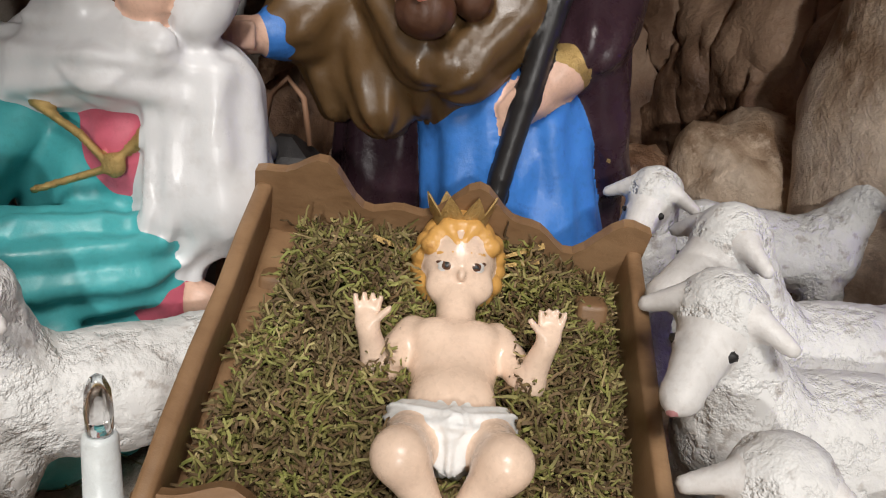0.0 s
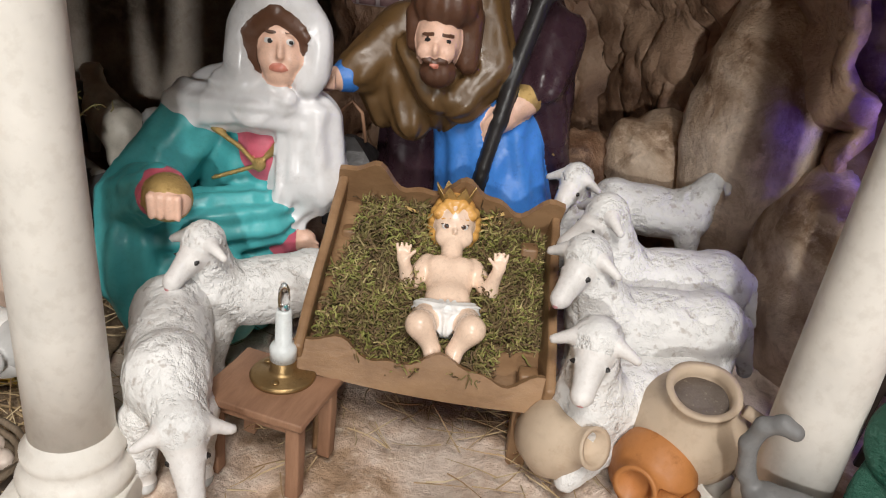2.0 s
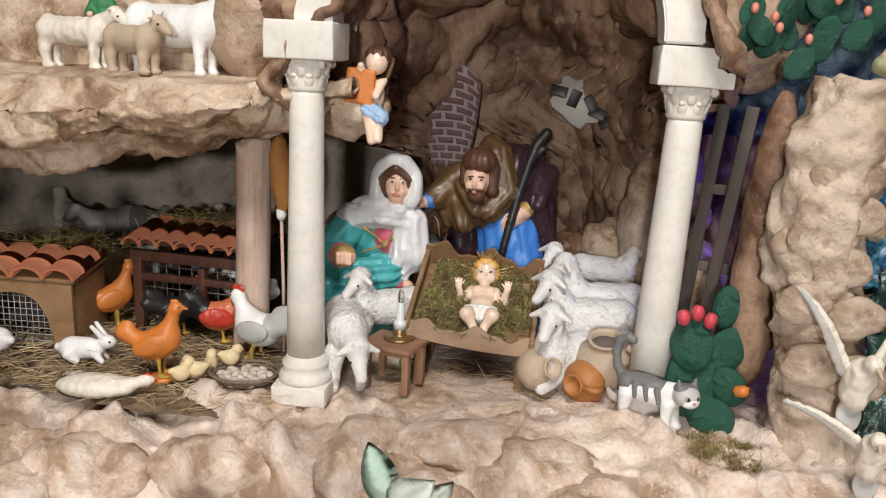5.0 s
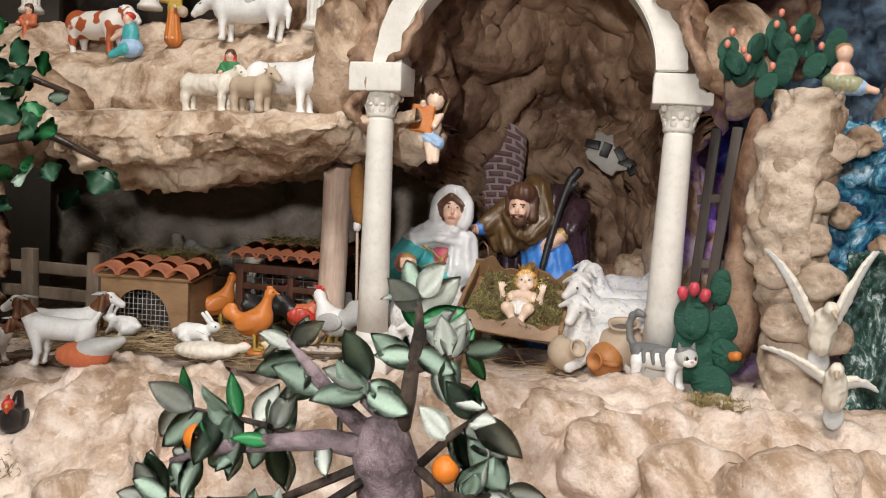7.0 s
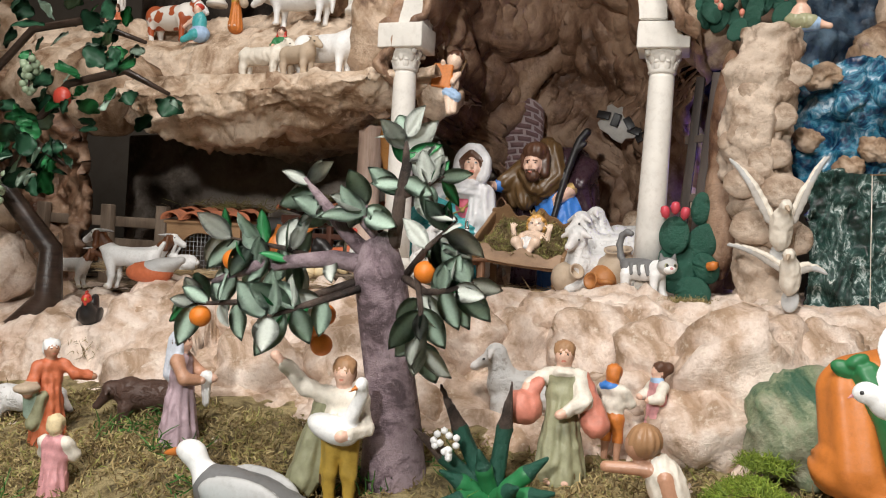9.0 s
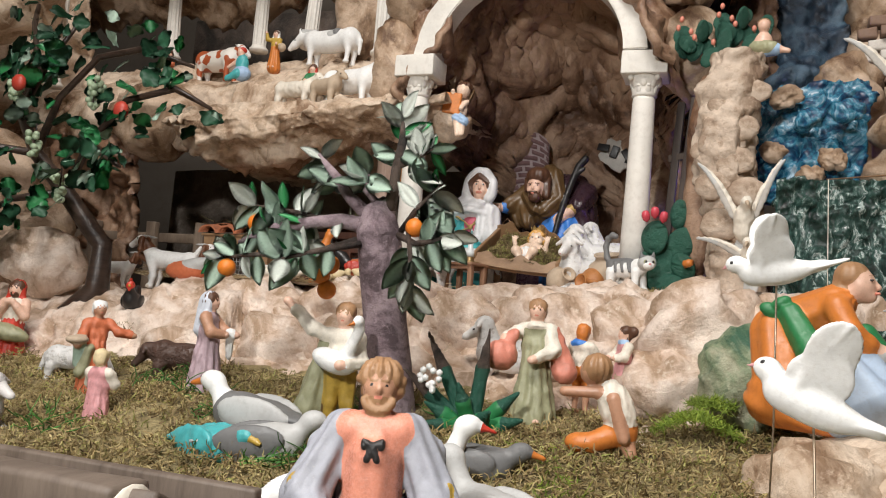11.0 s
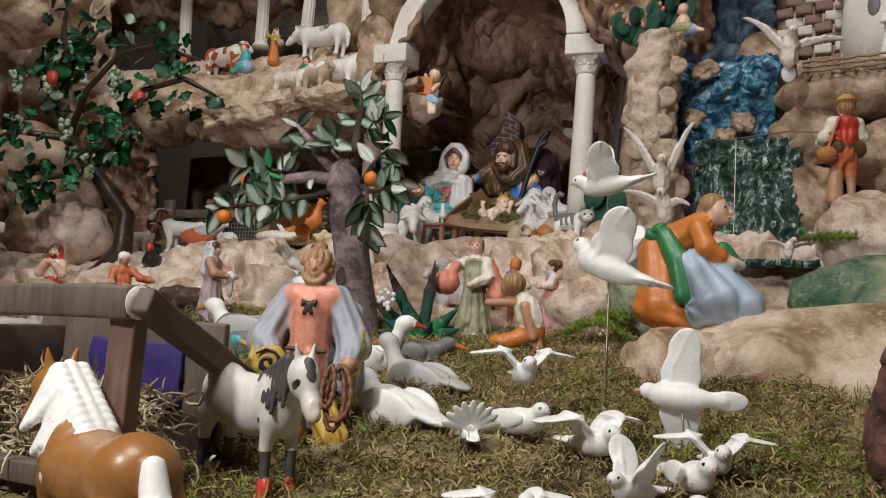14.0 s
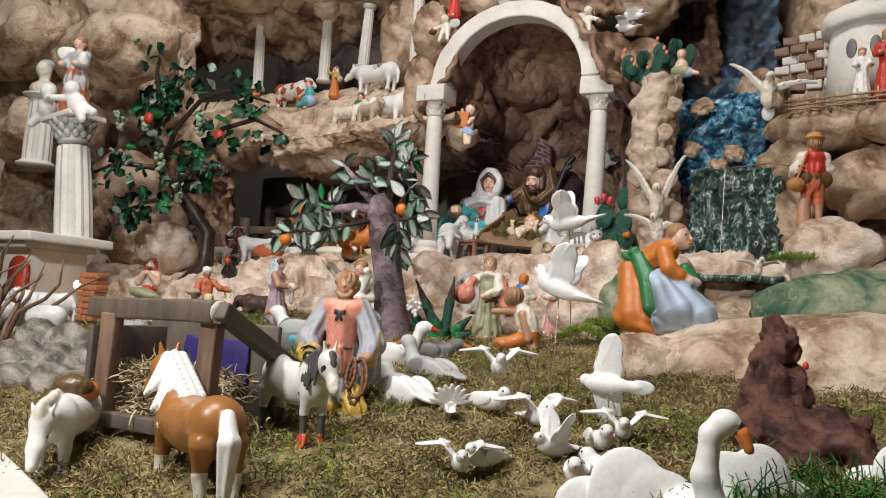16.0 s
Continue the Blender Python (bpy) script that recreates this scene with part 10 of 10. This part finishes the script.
tower()
person("man_figurine", "figurine of a man in dark red robe raising an arm", pose(0.925, 0.010, 0.575, 0, 0, 5), 0.125, 56, robe=RED, skin_=SKIN_TAN, hair=HAIR_TAWNY, armR=((0.24, -0.02, 0.74), (0.42, -0.04, 0.84)), group="figurines on the upper ledges")
person("boy_figurine", "figurine of a child in white tunic beside the man", pose(0.885, 0.000, 0.575, 0, 0, 10), 0.09, 48, robe=WHITE, hair=HAIR_TAWNY, group="figurines on the upper ledges")
wall_ = thing("stone_wall", "low wall of white and brown stones on the upper bank", "wall")
rng = random.Random(9)
first = None
for r in range(6):
    for c in range(5):
        if first is None:
            first = part("stone", worn_box((0, 0, 0), (0.030, 0.024, 0.019), bevel=0.004, cuts=1, wobble=0.002), painted("stone_white", (0.62, 0.58, 0.53), 0.7, (0.36, 0.24, 0.17), 0.6, 30), wall_)
            second = first.data.copy()
            second.materials[0] = painted("stone_brown", (0.22, 0.14, 0.10), 0.7)
            ob = first
        else:
            ob = new("stone", first.data if rng.random() < 0.55 else second)
            ob.parent = wall_
        ob.matrix_world = pose(0.735 + 0.033 * c + 0.016 * (r % 2), 0.225 - 0.012 * c, 0.66 + 0.021 * r, rng.uniform(-3, 3), rng.uniform(-3, 3), rng.uniform(-8, 8))
wick = thing("wicker_fence", "low woven twig fence along the edge of the bank", "fence")
for k in range(16):
    part("stake", tube([(0.765 + 0.016 * k, -0.005 - 0.003 * k, 0.548), (0.766 + 0.016 * k, -0.005 - 0.003 * k, 0.578 + 0.004 * math.sin(k * 3))], 0.0018, 5), STRAW, wick)
for r in range(3):
    part("withe", tube([(0.757 + 0.016 * k, -0.005 - 0.003 * k + 0.003 * (-1) ** (k + r), 0.555 + 0.008 * r) for k in range(18)], 0.0022, 5), WOOD_PALE, wick)
for k, (c, r) in enumerate((((0.83, 0.06, 0.53), (0.11, 0.07, 0.045)), ((0.98, 0.0, 0.52), (0.11, 0.08, 0.05)), ((0.77, 0.06, 0.46), (0.06, 0.06, 0.06)), ((0.90, 0.03, 0.42), (0.09, 0.07, 0.07)), ((1.02, -0.04, 0.40), (0.09, 0.08, 0.08)), ((0.77, 0.04, 0.35), (0.045, 0.05, 0.07)), ((0.70, 0.16, 0.62), (0.05, 0.06, 0.07)))):
    boulder("crag", c, r, ROCK_TAN, "lump of beige crumpled paper rock on the bank of the pool", 0.26, seed=110 + k, level=4)

# swans in front
def swan(m, sc, label):
    """Swan seen from its front: x along the spread wings, y to the tail, head turned aside."""
    s = [E(WHITE, (0, 0.030, 0.026), (0.032, 0.048, 0.026)), C(WHITE, (0.004, -0.004, 0.028), (-0.007, -0.004, 0.066), 0.0130, 0.0090), C(WHITE, (-0.007, -0.004, 0.066), (-0.004, -0.005, 0.096), 0.0088, 0.0074), C(WHITE, (-0.004, -0.005, 0.096), (0.003, -0.007, 0.105), 0.0074, 0.0080), E(WHITE, (0.006, -0.008, 0.105), (0.0100, 0.0085, 0.0085)),
         E(DARK, (0.0135, -0.0105, 0.1015), (0.0046, 0.0052, 0.0056), k=0.15), C(ORANGE, (0.0155, -0.0120, 0.0985), (0.0195, -0.0150, 0.0880), 0.0056, 0.0036, k=0.12), E(WHITE, (0, 0.080, 0.034), (0.016, 0.026, 0.007), (20, 0, 0))]
    for x, y, z, rx, rz, a in ((-0.024, 0.034, 0.036, 0.030, 0.026, -14), (-0.050, 0.038, 0.044, 0.030, 0.033, 14), (-0.078, 0.043, 0.024, 0.027, 0.029, 42), (0.030, 0.036, 0.050, 0.020, 0.030, 20), (0.048, 0.038, 0.053, 0.026, 0.033, -14), (0.074, 0.043, 0.032, 0.026, 0.028, -40)):
        s.append(E(WHITE, (x, y, z), (rx, 0.0050, rz), (-12, -a, 0), k=0.7))
    figure("swan_figurine", label, "swan figurine", s, m @ Matrix.Diagonal((sc, sc, sc, 1)), 120, 0.005, "swans")


swan(pose(0.779, -0.938, -0.040, 0, 0, 27), 1.04, "white swan figurine with orange bill and spread wings")
swan(pose(0.968, -0.82, -0.018, 0, 0, 12), 0.95, "white swan figurine with spread wings beside the stump")

# ---- white house, capital column and stones at the left edge ----
house = thing("white_house", "small white house with red arched door and flat roof", "house", pose(-0.730, -0.535, 0.030))
part("wall", worn_box((0.02, 0.01, 0.092), (0.34, 0.13, 0.19), bevel=0.003, cuts=4), PLASTER, house)
part("roof", worn_box((0.03, 0.0, 0.204), (0.42, 0.19, 0.018), bevel=0.003, cuts=4), PLASTER, house)
part("cornice", worn_box((0.02, 0.0, 0.189), (0.38, 0.16, 0.012), bevel=0.002, cuts=4), GREY_PALE, house)
bm = bmesh.new()
prof = [(-0.028, 0.0)] + [(-0.028 * math.cos(math.pi * k / 14), 0.085 + 0.028 * math.sin(math.pi * k / 14)) for k in range(15)] + [(0.028, 0.0)]
f = [bm.verts.new((x, 0, z)) for x, z in prof]
b = [bm.verts.new((x, 0.008, z)) for x, z in prof]
bm.faces.new(f)
bm.faces.new(b[::-1])
for k in range(len(prof)):
    bm.faces.new((f[k], b[k], b[(k + 1) % len(prof)], f[(k + 1) % len(prof)]))
bmesh.ops.recalc_face_normals(bm, faces=bm.faces)
part("door", bm, RED, house, "red arched door").location = (0.165, -0.0600, 0.055)

lamp = thing("brick_lamp", "small brick tower lamp glowing warm beside the white house", "lamp", pose(-0.440, -0.52, 0.055))
first = None
rng = random.Random(4)
for r in range(8):
    for c in range(3):
        if first is None:
            first = part("brick", worn_box((0, 0, 0), (0.0145, 0.030, 0.0105), bevel=0.0012, cuts=1, wobble=0.0006), painted("brick_orange", (0.46, 0.17, 0.07), 0.7), lamp)
            ob = first
        else:
            ob = new("brick", first.data)
            ob.parent = lamp
        ob.matrix_local = pose(-0.016 + 0.016 * c + 0.004 * (r % 2), 0, 0.03 + 0.0118 * r, 0, 0, rng.uniform(-6, 6))
warm, t, p = nodes_of("warm_bulb")
p.inputs["Emission Color"].default_value, p.inputs["Emission Strength"].default_value = (1.0, 0.62, 0.32, 1), 14.0
part("bulb", lathe([(0.002, 0), (0.006, 0.004), (0.006, 0.012), (0.002, 0.016)], 14), warm, lamp).location = (-0.030, -0.012, 0.085)


def capital_column():
    col = fluted_column(pose(-0.655, -0.41, 0.236, 0, -8.5, 0), 0.235, 0.040, "tall white fluted column with leafy capital on the house roof", "capital columns", False)
    bm = lathe([(0.030, 0.230), (0.033, 0.236), (0.031, 0.240), (0.034, 0.262), (0.044, 0.276), (0.046, 0.282)], 40)
    for r, z, rr, sz in ((0, 0.248, 0.034, 0.011), (1, 0.262, 0.039, 0.011), (2, 0.275, 0.045, 0.010)):
        for k in range(12):
            a = math.pi / 6 * (k + 0.5 * (r % 2))
            bmesh.ops.create_icosphere(bm, subdivisions=2, radius=1, matrix=pose(rr * math.cos(a), rr * math.sin(a), z, 0, 30, math.degrees(a)) @ Matrix.Diagonal((sz * 0.5, sz * 0.7, sz, 1)))
    part("capital", bm, GREY_PALE, col)
    part("abacus", worn_box((0, 0, 0.288), (0.098, 0.098, 0.012), bevel=0.002), PLASTER, col)


capital_column()
for q in (-1, 1):
    figure("cherub_figurine", "white plaster cherub figurine leaning from the capital", "figurine", [E(WHITE, (q * 0.05, -0.01, 0.012), (0.022, 0.018, 0.024), (0, q * 30, 0)), E(WHITE, (q * 0.040, -0.018, 0.046), (0.017, 0.017, 0.018)), C(WHITE, (q * 0.06, -0.01, 0.0), (q * 0.085, -0.02, -0.026), 0.012, 0.009), C(WHITE, (q * 0.062, -0.005, 0.008), (q * 0.094, 0.0, -0.006), 0.012, 0.009), C(WHITE, (q * 0.036, -0.02, 0.025), (0.0, -0.035, 0.024), 0.008, 0.007)], pose(-0.702, -0.43, 0.535), 48, 0.008, "cherubs on the capital")
person("angel_figurine", "angel figurine in grey and orange robe with white wings", pose(-0.702, -0.41, 0.530, 0, 0, 10), 0.19, 64, robe=ORANGE_ROBE, top=GREY_PALE, lower=ORANGE_ROBE, hair=HAIR_TAWNY, extra=(E(GREY_PALE, (0, 0, 0.42), (0.15, 0.12, 0.14), fold=(9, 0.01, 0)), E(WHITE, (-0.2, 0.1, 0.78), (0.20, 0.03, 0.11), (0, 20, 20)), E(WHITE, (0.16, -0.1, 0.68), (0.05, 0.05, 0.08))))
fluted_column(pose(-1.05, -0.25, 0.46), 0.19, 0.036, "grey column carrying a small plaster bust", "capital columns")
figure("bust", "pale plaster bust on a column", "bust", [E(IVORY, (0, 0, 0.02), (0.04, 0.03, 0.022)), C(IVORY, (0, 0, 0.03), (0, 0, 0.05), 0.013), E(IVORY, (0, -0.004, 0.072), (0.018, 0.02, 0.024)), E(GREY_PALE, (0, 0.004, 0.088), (0.02, 0.02, 0.014))], pose(-1.05, -0.25, 0.648), 44, 0.006)

for lab, x, y, z, a in (("white goat figurine beside the white house", -0.40, -0.645, 0.055, -160), ("white goat figurine grazing by the stones", -0.33, -0.72, 0.035, -120)):
    beast("goat_figurine", lab, "goat figurine", pose(x, y, z, 0, 0, a), 56, coat=WHITE, L=0.10, h=0.085, thick=0.018, neck=(0.02, 0.01), headlen=0.026, horns=GREY_PALE, legr=0.006)
rng = random.Random(14)
for k in range(12):
    r = rng.uniform(0.032, 0.046)
    boulder("field_stone", (-0.24 + 0.055 * (k % 5) + rng.uniform(-0.01, 0.01), -0.86 + 0.022 * (k % 5) * 0 + 0.05 * (k // 5), 0.008 + 0.022 * (k // 5)), (r, r * 0.7, r * 0.75), ROCK_GREY, "rounded grey field stone of the dry wall", 0.2, seed=130 + k, level=4, rot=(0, 0, rng.uniform(0, 180)))
# dry twig bush at the left edge
bush = thing("twig_bush", "bare brown twig bush at the edge of the meadow", "bush")
for k in range(26):
    x, y = -0.36 + rng.gauss(0, 0.04), -0.80 + rng.gauss(0, 0.03)
    pts = [Vector((x, y, 0.03))]
    d = Vector((rng.uniform(-0.5, 0.5), rng.uniform(-0.4, 0.3), 1)).normalized()
    for j in range(5):
        pts.append(pts[-1] + d * rng.uniform(0.03, 0.05))
        d = (d + Vector((rng.uniform(-0.6, 0.6), rng.uniform(-0.5, 0.5), rng.uniform(-0.3, 0.3)))).normalized()
    part("twig", tube(pts, [0.0045, 0.004, 0.0035, 0.003, 0.002, 0.0012], 6), wood("twig_bark", (0.24, 0.15, 0.10), (0.12, 0.07, 0.045), 40) if k == 0 else bpy.data.materials["twig_bark"], bush)

# ---- moss carpet of the meadow ----


def carpet(name, n, x0, x1, y0, y1, mat, length, radius, lab, seed, cut=None, curl=0.55, up=0.55):
    rng = np.random.default_rng(seed)
    x, y = rng.uniform(x0, x1, n), rng.uniform(y0, y1, n)
    clump = np.array([noise.fractal(Vector((a * 9, b * 9, seed)), 0.8, 2.0, 3) for a, b in zip(x, y)])
    keep = clump > (-0.7 if cut is None else cut)
    x, y, clump = x[keep], y[keep], clump[keep]
    z = np.array([meadow_z(a, b) for a, b in zip(x, y)]) + 0.012 * np.clip(clump, -0.2, 1) + rng.uniform(-0.002, 0.006, len(x))
    strands(name, np.stack([x, y, z], 1), rng.normal(size=(len(x), 3)) * (1, 1, 0.6) + (0, 0, up), length, radius, curl, mat, lab, "moss", seed, None, 3)


MOSS_DRY = strand_paint("moss_dry", [(0.0, (0.16, 0.105, 0.045)), (0.35, (0.38, 0.28, 0.12)), (0.7, (0.56, 0.45, 0.22)), (1.0, (0.36, 0.36, 0.10))])
carpet("meadow_moss", 62000, -0.55, 1.05, -1.12, -0.30, MOSS_DRY, 0.012, 0.00095, "dry curly brown and green moss covering the meadow", 51, None, 1.2)
carpet("meadow_moss", 16000, -0.55, 1.05, -1.12, -0.30, MOSS_CRIB, 0.012, 0.0010, "curly olive moss covering the meadow", 52, 0.0, 1.3)
FERN = strand_paint("fern_green", [(0.0, (0.03, 0.12, 0.015)), (0.6, (0.06, 0.20, 0.03)), (1.0, (0.12, 0.28, 0.05))])
carpet("green_sprigs", 2600, 0.70, 0.98, -1.02, -0.80, FERN, 0.030, 0.0011, "bright green plastic sprigs in the moss", 53, 0.05, 0.3, 0.4)
carpet("meadow_moss", 9000, 0.25, 1.05, -1.12, -0.45, MOSS_GREEN, 0.013, 0.0007, "green moss tufts between the dry moss", 55, 0.15)
carpet("green_sprigs", 1500, -0.20, 0.25, -0.60, -0.36, FERN, 0.024, 0.001, "dark green sprigs in the moss", 54, 0.25, 0.3, 0.5)
